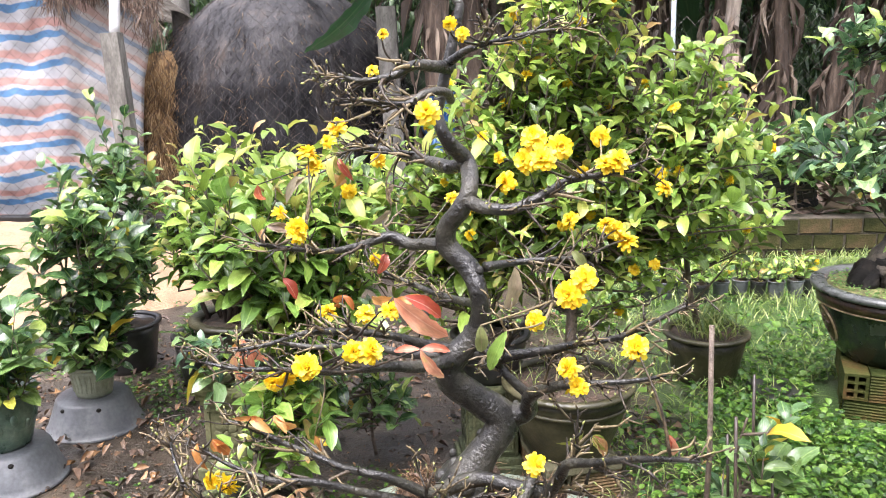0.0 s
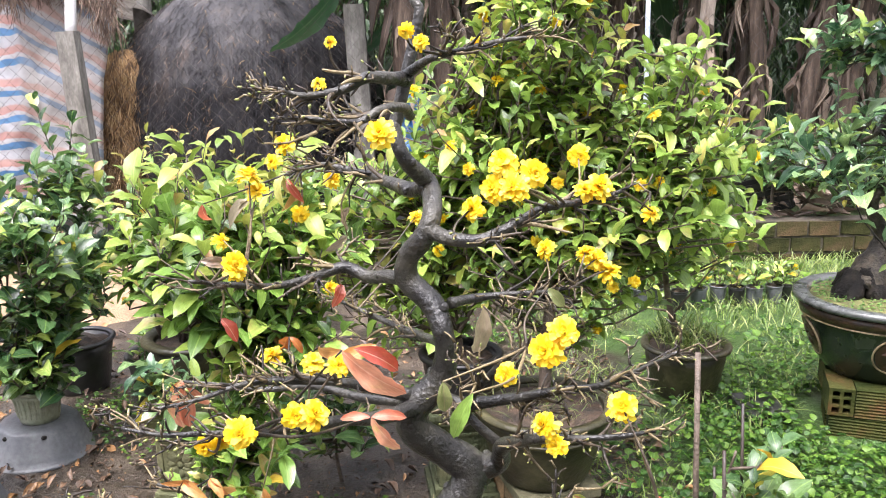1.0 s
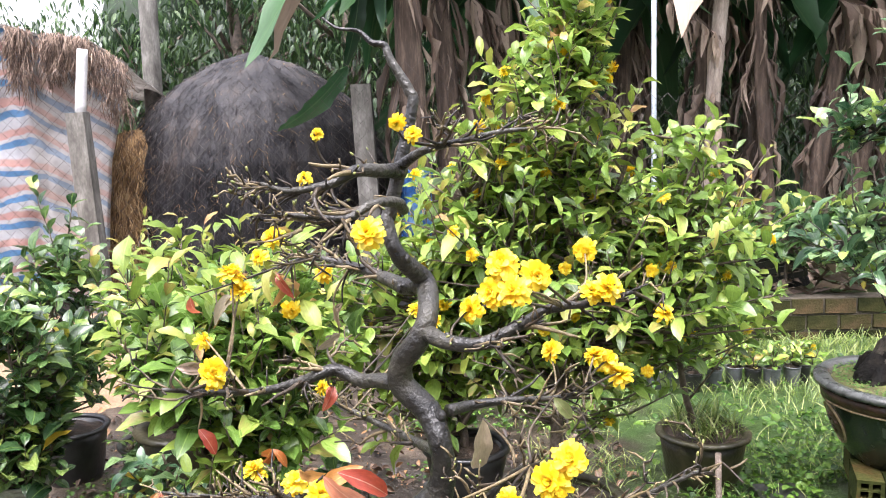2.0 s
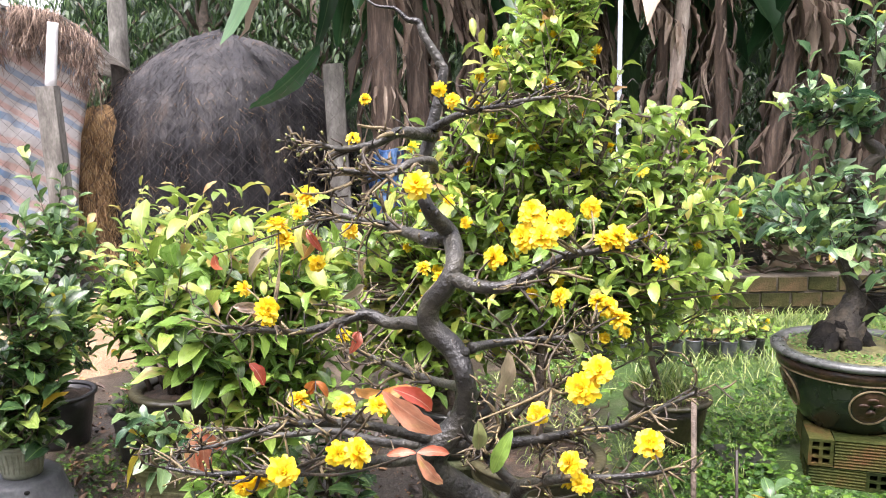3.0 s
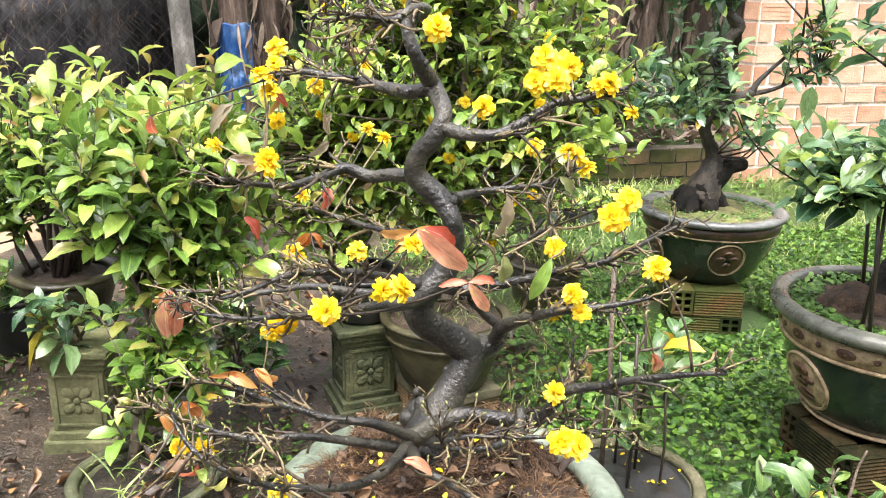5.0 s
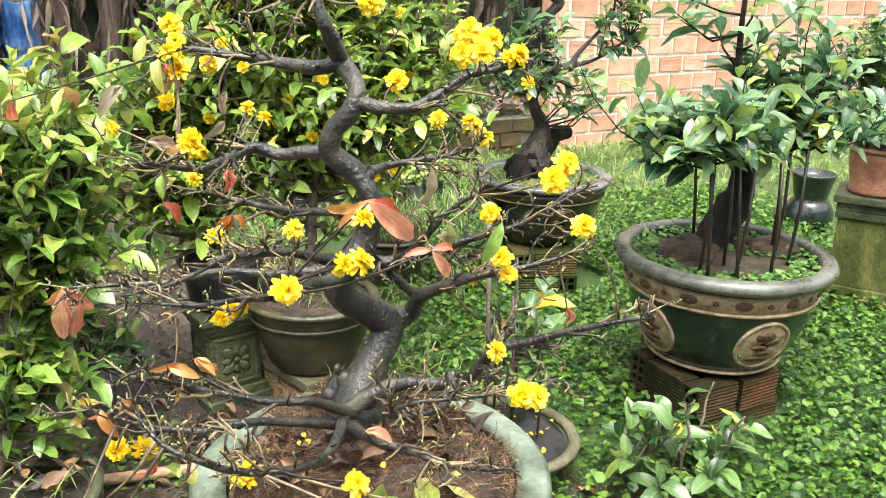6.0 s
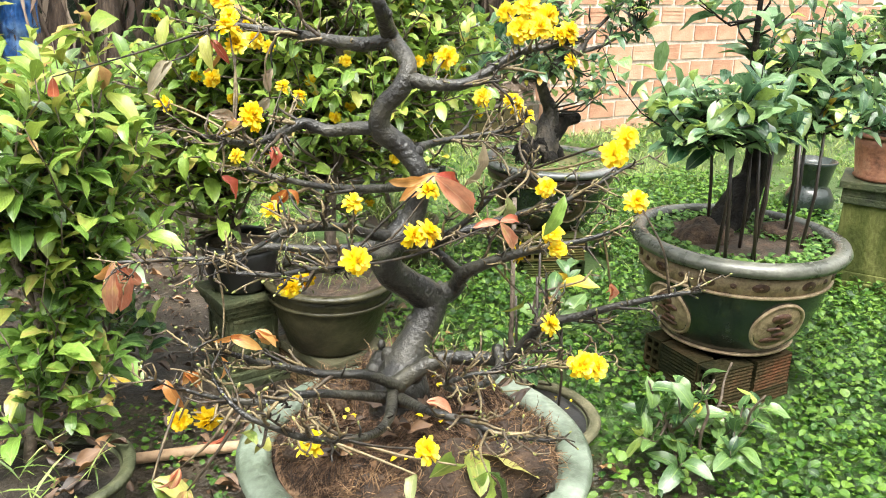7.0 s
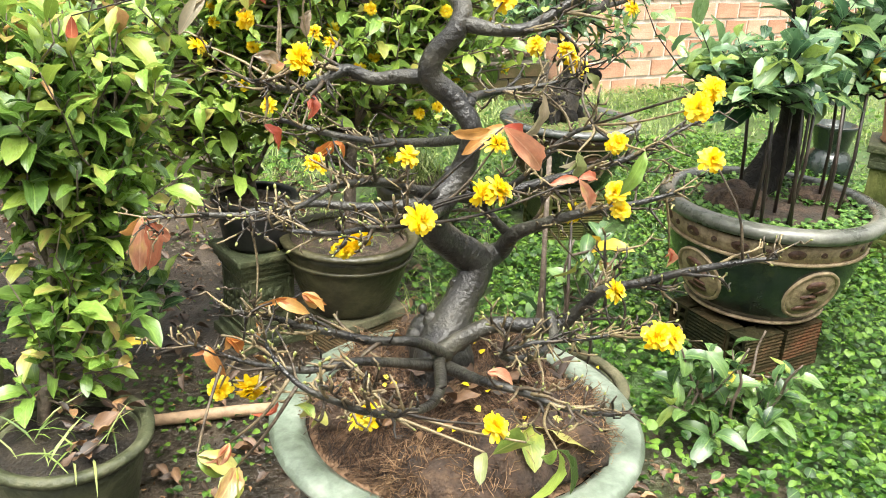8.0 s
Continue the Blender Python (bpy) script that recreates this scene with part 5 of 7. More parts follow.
# a jar behind the green pot, a bamboo cane by the main pot, a dark tray
bm = lathe([(0.11, 0.0), (0.15, 0.06), (0.155, 0.16), (0.12, 0.22), (0.1, 0.24), (0.105, 0.26), (0.13, 0.38), (0.14, 0.4), (0.128, 0.405), (0.12, 0.37)], (4.08, 3.5, -0.03), 40, 0.01)
solid("water_jar", bm, M_GLAZE_DARK, "dark grey waisted jar in the grass", "jar")
bm = lathe([(0.1, 0.0), (0.14, 0.2), (0.15, 0.22), (0.135, 0.22)], (7.3, 5.7, 0), 32, 0.01)
solid("flower_pot", bm, M_RIM, "small grey pot by the brick wall", "flower pot")
bm = bmesh.new()
tube(bm, [(-0.4, 2.655, 0.022, 0.018), (-0.1, 2.57, 0.026, 0.019), (0.13, 2.505, 0.022, 0.018)], 12, 0.04, 30)
solid("bamboo_cane", bm, M_WOODSTICK, "pale peeled bamboo cane lying on the soil", "cane")
bm = bmesh.new()
box(bm, (1.42, 3.5, -0.01), (1.62, 3.75, 0.05), 0.008)
solid("dark_tile", bm, M_BLACK_PLASTIC, "dark flat tile beside the brick stand", "tile", smooth=False)


# ---- shrubs in the pots ----
def nearest(stems, p, z_max):
    best, bd = None, 1e9
    for rows in stems:
        for r in rows:
            if r[2] < z_max:
                d = (r[0] - p[0]) ** 2 + (r[1] - p[1]) ** 2 + 0.5 * (r[2] - p[2]) ** 2
                if d < bd:
                    best, bd = r, d
    return best


LEAF_MESH = {}


def shrub(name, label, base, stems, blobs, twigs, per, size, mat, n_parts, seed, bark=None, category="shrub", up=0.35, group="potted shrubs", flowers=0, odd=0.04, shoots=0.1):
    """stems: rows of (x, y, z, r); blobs: (centre, radii, share); leaves stand in whorls at the twigs' ends."""
    rs = random.Random(seed)
    bark = bark or M_STEM
    th = thing(name, base, label, category, group)
    paths = []
    for rows in stems:
        sm = smooth_path(rows, 4)
        paths.append([tuple(r) for r in sm])
        bm = bmesh.new()
        tube(bm, sm, 10, 0.2, 30)
        part("stem", bm, bark, th)
    tw = bmesh.new()
    poses, young, blooms = [], [], []
    weights = [b[2] for b in blobs]
    fresh = mat.name in ("fresh_leaf", "mid_leaf")
    shapes = LEAF_WIDE if mat.name == "glossy_dark_leaf" else LEAF

    def leaf_at(out, pos, way, i, a0, spread):
        s = size * min(1.55, max(0.4, math.exp(rs.gauss(-0.12, 0.32))))
        side = way.orthogonal().normalized()
        o = Matrix.Rotation(a0 + i * 2.4, 3, way) @ side
        dr = way.normalized() * rs.uniform(0.1, 0.9) + o * spread + Vector((0, 0, rs.uniform(-0.3, 0.65)))
        out.append(leaf_pose(pos, dr, s, rs.uniform(-0.6, 0.6)))

    for _ in range(twigs):
        (c, rad, _w) = rs.choices(blobs, weights)[0]
        d = Vector((rs.gauss(0, 1), rs.gauss(0, 1), rs.gauss(0, 1))).normalized()
        k = rs.uniform(0.25, 1.0) ** 0.6 * (1.25 if rs.random() < 0.14 else 1.0)
        p = Vector((c[0] + d.x * rad[0] * k, c[1] + d.y * rad[1] * k, c[2] + d.z * rad[2] * k))
        q = nearest(paths, p - Vector((0, 0, 0.1)), p.z + 0.02) or paths[0][0]
        q = Vector(q[:3])
        mid = q.lerp(p, 0.55) + Vector((rs.gauss(0, 0.025), rs.gauss(0, 0.025), -0.03 + rs.gauss(0, 0.02)))
        L = (p - q).length
        tube(tw, [(*q, 0.004 + 0.006 * min(1, L)), (*mid, 0.0035 + 0.002 * min(1, L)), (*p, 0.0018)], 5, 0.1, 60)
        end = p - mid
        way = end.normalized() + Vector((0, 0, up))
        a0 = rs.uniform(0, 6.28)
        tip = fresh and rs.random() < 0.09
        for i in range(per):
            back = min(0.92, (i / per) * 0.15 / max(0.02, end.length))
            leaf_at(young if tip and i < 3 else poses, p - end * back, way, i, a0, 0.6 if i < 2 else 1.0)
        if rs.random() < shoots:
            # a long young shoot that stands out of the crown
            ln = rs.uniform(0.1, 0.26)
            w2 = (end.normalized() * 0.7 + Vector((rs.gauss(0, 0.3), rs.gauss(0, 0.3), 0.9))).normalized()
            e = p + w2 * ln
            bow = p.lerp(e, 0.5) + Vector((rs.gauss(0, 0.015), rs.gauss(0, 0.015), 0))
            tube(tw, [(*p, 0.0024), (*bow, 0.002), (*e, 0.0013)], 5, 0.1, 60)
            for i in range(6):
                f = 1 - i / 6.5
                leaf_at(young if fresh and i < 4 else poses, p.lerp(e, f), w2, i, a0, 0.75)
        if rs.random() < flowers:
            blooms.append((p + d * 0.02, d))
    ob = part("branch", tw, bark, th)
    ob["kind"] = "stuff"
    rs.shuffle(poses)
    rs.shuffle(young)

    def kinds(m):
        if m.name not in LEAF_MESH:
            LEAF_MESH[m.name] = [mesh_from("leaf", *sh, m) for sh in (LEAF_WIDE if m.name == "glossy_dark_leaf" else LEAF)]
        return LEAF_MESH[m.name]
    n_young = min(len(young), n_parts // 3)
    for i, m in enumerate(poses[:n_parts - n_young]):
        part("leaf", kinds(M_LEAF_YELLOW if rs.random() < odd else mat)[i % 4], mat, th, m=m)
    for i, m in enumerate(young[:n_young]):
        part("leaf", kinds(M_LEAF_YOUNG)[i % 4], mat, th, m=m)
    if len(poses) > n_parts - n_young:
        join_leaves("foliage", poses[n_parts - n_young:], shapes, mat, th)
    if len(young) > n_young:
        join_leaves("young_foliage", young[n_young:], LEAF, M_LEAF_YOUNG, th)
    for p, d in blooms:
        part("flower", rs.choice(FLOWER), M_FLOWER, th, m=leaf_pose(p, d.orthogonal(), 1.0, 0, d))
    return th


def petal(bm, m, length, width, cup, n=2):
    """A small cupped petal along +y of the matrix m."""
    rows = [(0, 0.22, 0), (0.45, 0.85, 0.05), (0.8, 1.0, 0.02), (1.0, 0.6, -0.06)]
    prev = None
    for t, w, z in rows:
        y = t * length
        zz = cup * t * t * length + z * length
        cur = [bm.verts.new(m @ Vector((s * w * width * 0.5, y, zz + (0.12 * width if s else 0)))) for s in (-1, 0, 1)]
        if prev:
            bm.faces.new((prev[0], prev[1], cur[1], cur[0]))
            bm.faces.new((prev[1], prev[2], cur[2], cur[1]))
        prev = cur


def flower_mesh(seed, radius=0.021):
    """A double blossom: three whorls of frilled petals, opening outwards along +z."""
    rs = random.Random(seed)
    bm = bmesh.new()
    for ring, (n, lift, ln) in enumerate(((13, 0.0, 1.0), (13, 0.35, 0.98), (12, 0.7, 0.92), (10, 1.0, 0.82), (7, 1.3, 0.7))):
        for i in range(n):
            a = 2 * math.pi * (i + 0.37 * ring) / n + rs.uniform(-0.15, 0.15)
            m = Matrix.Translation((0, 0, 0.001 * ring)) @ Matrix.Rotation(a, 4, "Z") @ Matrix.Rotation(lift + rs.uniform(-0.32, 0.32), 4, "X") @ Matrix.Rotation(rs.uniform(-0.3, 0.3), 4, "Y")
            petal(bm, m, radius * ln * rs.uniform(0.88, 1.1), radius * rs.uniform(0.36, 0.5), rs.uniform(-0.5, 0.25))
    return finish(bm, "flower", M_FLOWER)


FLOWER = [flower_mesh(k) for k in range(4)]


def upright(x, y, z0, z1, r, lean=(0, 0), seed=0):
    rs = random.Random(seed)
    n = 5
    return [(x + lean[0] * k / n + rs.gauss(0, 0.008), y + lean[1] * k / n + rs.gauss(0, 0.008), z0 + (z1 - z0) * k / n, r * (1 - 0.55 * k / n)) for k in range(n + 1)]


# the tall flowering bush behind the main tree, in the grey pot
shrub("flowering_bush", "tall leafy bush with scattered yellow blossoms in a grey pot", (0.45, 2.89, 0.39),
      [[(0.445, 2.89, 0.38, 0.022), (0.47, 2.93, 0.75, 0.02), (0.51, 2.94, 1.1, 0.017), (0.52, 2.95, 1.45, 0.013), (0.5, 2.97, 1.85, 0.008), (0.5, 2.98, 2.1, 0.004)],
       [(0.47, 2.9, 0.8, 0.012), (0.65, 2.92, 1.05, 0.01), (0.85, 2.98, 1.25, 0.006)],
       [(0.5, 2.93, 1.0, 0.012), (0.35, 2.95, 1.2, 0.009), (0.18, 3.0, 1.4, 0.005)],
       [(0.51, 2.94, 1.1, 0.01), (0.66, 2.98, 1.4, 0.008), (0.75, 3.0, 1.65, 0.005)]],
      [((0.5, 3.0, 1.2), (0.5, 0.36, 0.42), 4), ((0.85, 3.0, 1.2), (0.32, 0.3, 0.34), 2.2), ((0.45, 2.98, 1.65), (0.26, 0.26, 0.3), 1.6), ((0.25, 3.05, 1.25), (0.3, 0.28, 0.35), 1.3), ((0.62, 3.05, 0.85), (0.42, 0.3, 0.2), 1.0),
       ((0.93, 3.0, 1.55), (0.15, 0.15, 0.12), 0.3), ((0.5, 2.98, 1.95), (0.17, 0.17, 0.24), 0.9)],
      700, 8, 0.068, M_LEAF, 300, 101, flowers=0.14)
shrub("leafy_shrub", "leafy shrub in a dark pot on a plinth", (0.17, 3.07, 0.52),
      [[(0.17, 3.07, 0.51, 0.016), (0.14, 3.12, 0.75, 0.013), (0.1, 3.1, 1.0, 0.007)], [(0.15, 3.06, 0.6, 0.01), (0.28, 3.1, 0.8, 0.005)]],
      [((0.0, 3.15, 0.95), (0.42, 0.26, 0.36), 1)], 150, 8, 0.075, M_LEAF, 140, 102, flowers=0.03)
shrub("leafy_shrub", "slim shrub with drooping leaves in a grassy pot", (1.26, 3.88, 0.23),
      [[(1.24, 3.88, 0.22, 0.018), (1.17, 3.88, 0.45, 0.015), (1.12, 3.86, 0.8, 0.011), (1.1, 3.85, 1.15, 0.006)]],
      [((1.15, 3.8, 1.05), (0.34, 0.3, 0.28), 2), ((1.3, 3.85, 0.8), (0.3, 0.3, 0.2), 1)], 90, 7, 0.095, M_LEAF, 140, 103)

BEFORE_MANY = laid_out()
# the pot with many upright stems, and its broad crown
stems_a = []
rsa = random.Random(9)
for k in range(16):
    a = rsa.uniform(0, 6.28)
    q = 0.13 * math.sqrt(rsa.random())
    stems_a.append(upright(-0.905 + q * math.cos(a), 3.56 + q * math.sin(a), 0.45, rsa.uniform(0.85, 1.15), 0.012, (0.2 * math.cos(a) + 0.08, 0.16 * math.sin(a) - 0.05), k))
shrub("leafy_shrub", "broad leafy shrub with many stems in a flat-rimmed pot", (-0.905, 3.56, 0.45), stems_a,
      [((-0.85, 3.5, 0.94), (0.33, 0.28, 0.19), 2.2), ((-0.5, 3.35, 0.94), (0.36, 0.32, 0.22), 2), ((-1.1, 3.6, 0.8), (0.12, 0.2, 0.16), 0.5), ((-0.45, 3.35, 0.72), (0.3, 0.25, 0.18), 0.8)], 260, 8, 0.072, M_LEAF_MID, 280, 104, M_STAKE, shoots=0.2)
spread(laid_out() - BEFORE_MANY, Matrix.Translation((-0.02, -0.01, 0.015)))
shrub("leafy_shrub", "bushy shrub with large fresh leaves in a low mossy pot", (-0.64, 2.4, 0.23),
      [[(-0.63, 2.42, 0.22, 0.017), (-0.57, 2.52, 0.5, 0.014), (-0.5, 2.6, 0.78, 0.01), (-0.45, 2.63, 1.2, 0.004)],
       [(-0.6, 2.47, 0.35, 0.013), (-0.54, 2.57, 0.7, 0.011), (-0.6, 2.62, 1.05, 0.005)],
       [(-0.57, 2.5, 0.45, 0.011), (-0.47, 2.57, 0.65, 0.009), (-0.36, 2.6, 0.95, 0.005)],
       [(-0.55, 2.55, 0.6, 0.01), (-0.62, 2.6, 0.85, 0.008), (-0.72, 2.65, 1.1, 0.004)]],
      [((-0.48, 2.66, 0.98), (0.31, 0.27, 0.23), 2.6), ((-0.45, 2.62, 0.76), (0.2, 0.18, 0.17), 0.9), ((-0.66, 2.66, 1.02), (0.15, 0.2, 0.14), 0.4), ((-0.52, 2.47, 0.46), (0.16, 0.13, 0.2), 0.8)],
      250, 7, 0.083, M_LEAF_MID, 290, 105, shoots=0.2)
shrub("leafy_shrub", "young plant with large green leaves on a cast plinth", (-0.825, 3.06, 0.37),
      [[(-0.825, 3.06, 0.36, 0.009), (-0.835, 3.04, 0.44, 0.008), (-0.855, 3.02, 0.56, 0.004)], [(-0.825, 3.05, 0.38, 0.007), (-0.755, 3.02, 0.5, 0.004)]],
      [((-0.915, 2.98, 0.52), (0.09, 0.06, 0.04), 1.6), ((-0.735, 2.98, 0.5), (0.1, 0.06, 0.06), 1.2), ((-0.885, 2.96, 0.42), (0.07, 0.05, 0.06), 1.0)], 11, 4, 0.12, M_LEAF_SHEEN, 120, 116, shoots=0)

BEFORE_TUBS = laid_out()
# plants on the tubs, at the far left
shrub("leafy_shrub", "dense dark green shrub on a wire frame, in a pale pot", (-1.49, 3.52, 0.3),
      [upright(-1.49 + dx, 3.52 + dy, 0.3, 0.95, 0.007, (dx, dy), k) for k, (dx, dy) in enumerate(((0.04, 0), (-0.04, 0.02), (0.0, 0.05), (0.02, -0.05), (-0.03, -0.04)))],
      [((-1.46, 3.5, 0.75), (0.22, 0.2, 0.34), 2), ((-1.48, 3.5, 0.48), (0.22, 0.2, 0.2), 1.2)], 120, 7, 0.085, M_LEAF_DARK, 200, 106)
shrub("leafy_shrub", "dark leafy shrub in a black pot", (-1.6, 4.15, 0.23), [upright(-1.6, 4.15, 0.22, 1.0, 0.014)],
      [((-1.54, 4.1, 0.78), (0.25, 0.22, 0.45), 1)], 95, 7, 0.085, M_LEAF_DARK, 100, 107)
shrub("leafy_shrub", "drooping dark-leaved shrub in a green pot", (-1.635, 2.97, 0.35),
      [upright(-1.635 + dx, 2.97, 0.38, 0.9, 0.008, (dx, 0.03), k) for k, dx in enumerate((0.04, -0.04, 0.0))],
      [((-1.64, 2.95, 0.55), (0.2, 0.18, 0.15), 2), ((-1.66, 2.97, 0.85), (0.12, 0.12, 0.2), 0.45)], 40, 6, 0.095, M_LEAF_DARK, 130, 108)

shrub("leafy_shrub", "low weeds growing in a black pot", (-1.13, 3.93, 0.23), [upright(-1.13, 3.93, 0.22, 0.4, 0.006)],
      [((-1.13, 3.92, 0.32), (0.13, 0.12, 0.08), 1)], 16, 6, 0.07, M_LEAF_DARK, 60, 117, shoots=0)

spread(laid_out() - BEFORE_TUBS, Matrix.Translation((-0.066, -0.05, 0.0)))

BEFORE_TWISTED = laid_out()
# the twisted tree in the dark pot
def knotty(name, base, rows, bark, label, blobs, twigs, per, size, seed, sides=()):
    t = shrub(name, label, base, [rows, *sides], blobs, twigs, per, size, M_LEAF_SHEEN, 260, seed, bark, category="bonsai tree")
    return t


twisted = knotty("bonsai_tree", (1.86, 3.5, 0.53),
       [(1.85, 3.52, 0.58, 0.1), (1.88, 3.52, 0.67, 0.075), (1.905, 3.52, 0.75, 0.052), (1.9, 3.52, 0.8, 0.038), (1.86, 3.52, 0.87, 0.03), (1.835, 3.52, 0.94, 0.03), (1.87, 3.52, 0.99, 0.034), (1.93, 3.52, 1.035, 0.034), (1.95, 3.52, 1.075, 0.03), (1.91, 3.52, 1.125, 0.03),
        (1.885, 3.52, 1.19, 0.031), (1.875, 3.52, 1.27, 0.028), (1.91, 3.51, 1.34, 0.026), (1.95, 3.5, 1.385, 0.028), (1.9, 3.5, 1.43, 0.025), (1.87, 3.5, 1.49, 0.023), (1.89, 3.5, 1.575, 0.026), (1.91, 3.5, 1.67, 0.02), (1.91, 3.5, 1.81, 0.013), (1.95, 3.5, 1.98, 0.007)], M_BARK_BROWN,
       "twisted dark bonsai tree with sparse leaf pads", [((1.72, 3.48, 1.58), (0.2, 0.18, 0.1), 1.6), ((1.62, 3.45, 1.12), (0.2, 0.18, 0.14), 1.5), ((1.82, 3.42, 1.2), (0.16, 0.16, 0.2), 1.0),
                                                           ((2.08, 3.5, 1.75), (0.24, 0.2, 0.16), 1.5), ((1.95, 3.5, 1.95), (0.25, 0.2, 0.12), 1), ((1.95, 3.35, 0.98), (0.2, 0.14, 0.1), 0.8), ((2.25, 3.45, 1.28), (0.14, 0.1, 0.1), 0.5), ((2.38, 3.44, 1.42), (0.08, 0.08, 0.1), 0.35), ((2.38, 3.45, 1.21), (0.08, 0.06, 0.05), 0.3)],
       125, 6, 0.085, 109, [[(1.93, 3.5, 1.06, 0.03), (2.04, 3.49, 1.085, 0.024), (2.08, 3.48, 1.15, 0.012), (2.22, 3.46, 1.28, 0.008), (2.42, 3.44, 1.47, 0.004)],
                            [(2.03, 3.49, 1.08, 0.014), (2.2, 3.47, 1.12, 0.008), (2.38, 3.45, 1.22, 0.004)],
                            [(1.9, 3.5, 1.28, 0.025), (1.75, 3.48, 1.2, 0.014), (1.6, 3.45, 1.12, 0.006)],
                            [(1.88, 3.5, 1.48, 0.02), (1.75, 3.48, 1.53, 0.012), (1.62, 3.46, 1.6, 0.005)]])

for dx, dy, r in ((-0.13, -0.04, 0.045), (0.13, -0.05, 0.045), (0.02, -0.12, 0.04), (-0.05, 0.12, 0.045), (0.12, 0.09, 0.04), (-0.1, -0.1, 0.03)):
    bm = bmesh.new()
    tube(bm, smooth_path([(1.845, 3.52, 0.64, 0.05), (1.84 + dx * 0.4, 3.52 + dy * 0.4, 0.6, r * 1.2), (1.835 + dx * 0.8, 3.52 + dy * 0.8, 0.56, r), (1.835 + dx * 1.1, 3.52 + dy * 1.1, 0.53, r * 0.5)], 5), 12, 0.3, 22)
    part("root", bm, M_BARK_BLACK, twisted)
bm = bmesh.new()
tube(bm, smooth_path([(1.84, 3.52, 0.58, 0.09), (1.89, 3.51, 0.66, 0.062), (1.97, 3.5, 0.735, 0.042), (2.05, 3.49, 0.752, 0.03), (2.07, 3.49, 0.755, 0.012)], 5), 14, 0.3, 20)
part("stump", bm, M_BARK_BLACK, twisted, "black cut stump")

spread(laid_out() - BEFORE_TWISTED, Matrix.Translation((0.105, 0.12, -0.012)) @ Matrix.Diagonal((1.0, 1.0, 1.02, 1.0)))

BEFORE_STAKED = laid_out()
# the staked tree in the green pot
stakes = thing("plant_stakes", (1.8, 2.3, 0.6), "dark upright bamboo stakes in the green pot", "stakes", kind="")
for k, (x, y, lx, top) in enumerate([(1.58, 2.14, -0.02, 1.02), (1.6, 2.2, 0.02, 1.05), (1.68, 2.1, -0.03, 1.04), (1.7, 2.13, 0.03, 1.0), (1.72, 2.2, 0.0, 1.03), (1.82, 2.08, 0.0, 1.0), (1.86, 2.25, 0.02, 1.05),
                                      (1.95, 2.12, 0.03, 1.02), (1.98, 2.2, 0.02, 1.0), (2.03, 2.25, 0.0, 1.03), (1.78, 2.4, -0.02, 1.04)]):
    bm = bmesh.new()
    tube(bm, [(x, y, 0.58, 0.0065), (x + lx, y, 0.8, 0.006), (x + 1.6 * lx, y + 0.02, top, 0.0052)], 8, 0.14, 60)
    part("stake", bm, M_STAKE, stakes)
shrub("bonsai_tree", "leafy bonsai with glossy leaves above a thick brown root", (1.88, 2.35, 0.6),
      [[(1.82, 2.38, 0.58, 0.05), (1.9, 2.42, 0.63, 0.065), (2.0, 2.44, 0.72, 0.068), (2.05, 2.44, 0.81, 0.05), (2.0, 2.42, 0.93, 0.036), (1.92, 2.38, 1.02, 0.03), (1.86, 2.34, 1.12, 0.015)],
       [(1.92, 2.4, 0.95, 0.02), (1.9, 2.4, 1.2, 0.014), (1.86, 2.38, 1.45, 0.01), (1.85, 2.36, 1.72, 0.005)],
       [(1.9, 2.38, 1.0, 0.015), (1.65, 2.3, 1.03, 0.01), (1.45, 2.25, 1.08, 0.005)], [(1.92, 2.38, 1.0, 0.015), (2.15, 2.3, 1.03, 0.01), (2.3, 2.28, 1.08, 0.005)]],
      [((1.55, 2.22, 1.1), (0.3, 0.26, 0.09), 2.6), ((2.1, 2.25, 1.1), (0.32, 0.26, 0.1), 2.4), ((1.86, 2.38, 1.42), (0.28, 0.2, 0.2), 0.8), ((2.1, 2.35, 1.22), (0.28, 0.2, 0.09), 0.9)],
      175, 7, 0.092, M_LEAF_SHEEN, 300, 110, M_BARK_BLACK, category="bonsai tree", up=1.3)
spread(laid_out() - BEFORE_STAKED, Matrix.Translation((-0.057, -0.113, -0.03)))
shrub("leafy_shrub", "dense dark shrub in a terracotta pot", (3.23, 2.56, 0.765), [upright(3.23, 2.56, 0.755, 1.2, 0.013)],
      [((3.18, 2.54, 1.03), (0.3, 0.25, 0.23), 2), ((3.11, 2.54, 1.26), (0.29, 0.25, 0.21), 1.5)], 150, 7, 0.062, M_LEAF_DARK, 120, 111)

# glossy seedlings: on stakes beside the main pot, and low in the weeds
st3 = thing("plant_stakes", (0.8, 2.15, 0.09), "thin dark stakes and a brown stick in the bowl", "stakes")
for x, y, z, r in ((0.73, 2.16, 0.86, 0.0085), (0.79, 2.1, 0.62, 0.0055), (0.87, 2.2, 0.7, 0.005), (0.82, 2.24, 0.5, 0.005), (0.9, 2.1, 0.45, 0.0045)):
    bm = bmesh.new()
    tube(bm, [(x, y, 0.08, r), (x + 0.006, y, z * 0.55, r * 0.95), (x - 0.006, y + 0.01, z, r * 0.85)], 7, 0.12, 60)
    part("stake", bm, M_STEM if r > 0.007 else M_STAKE, st3)
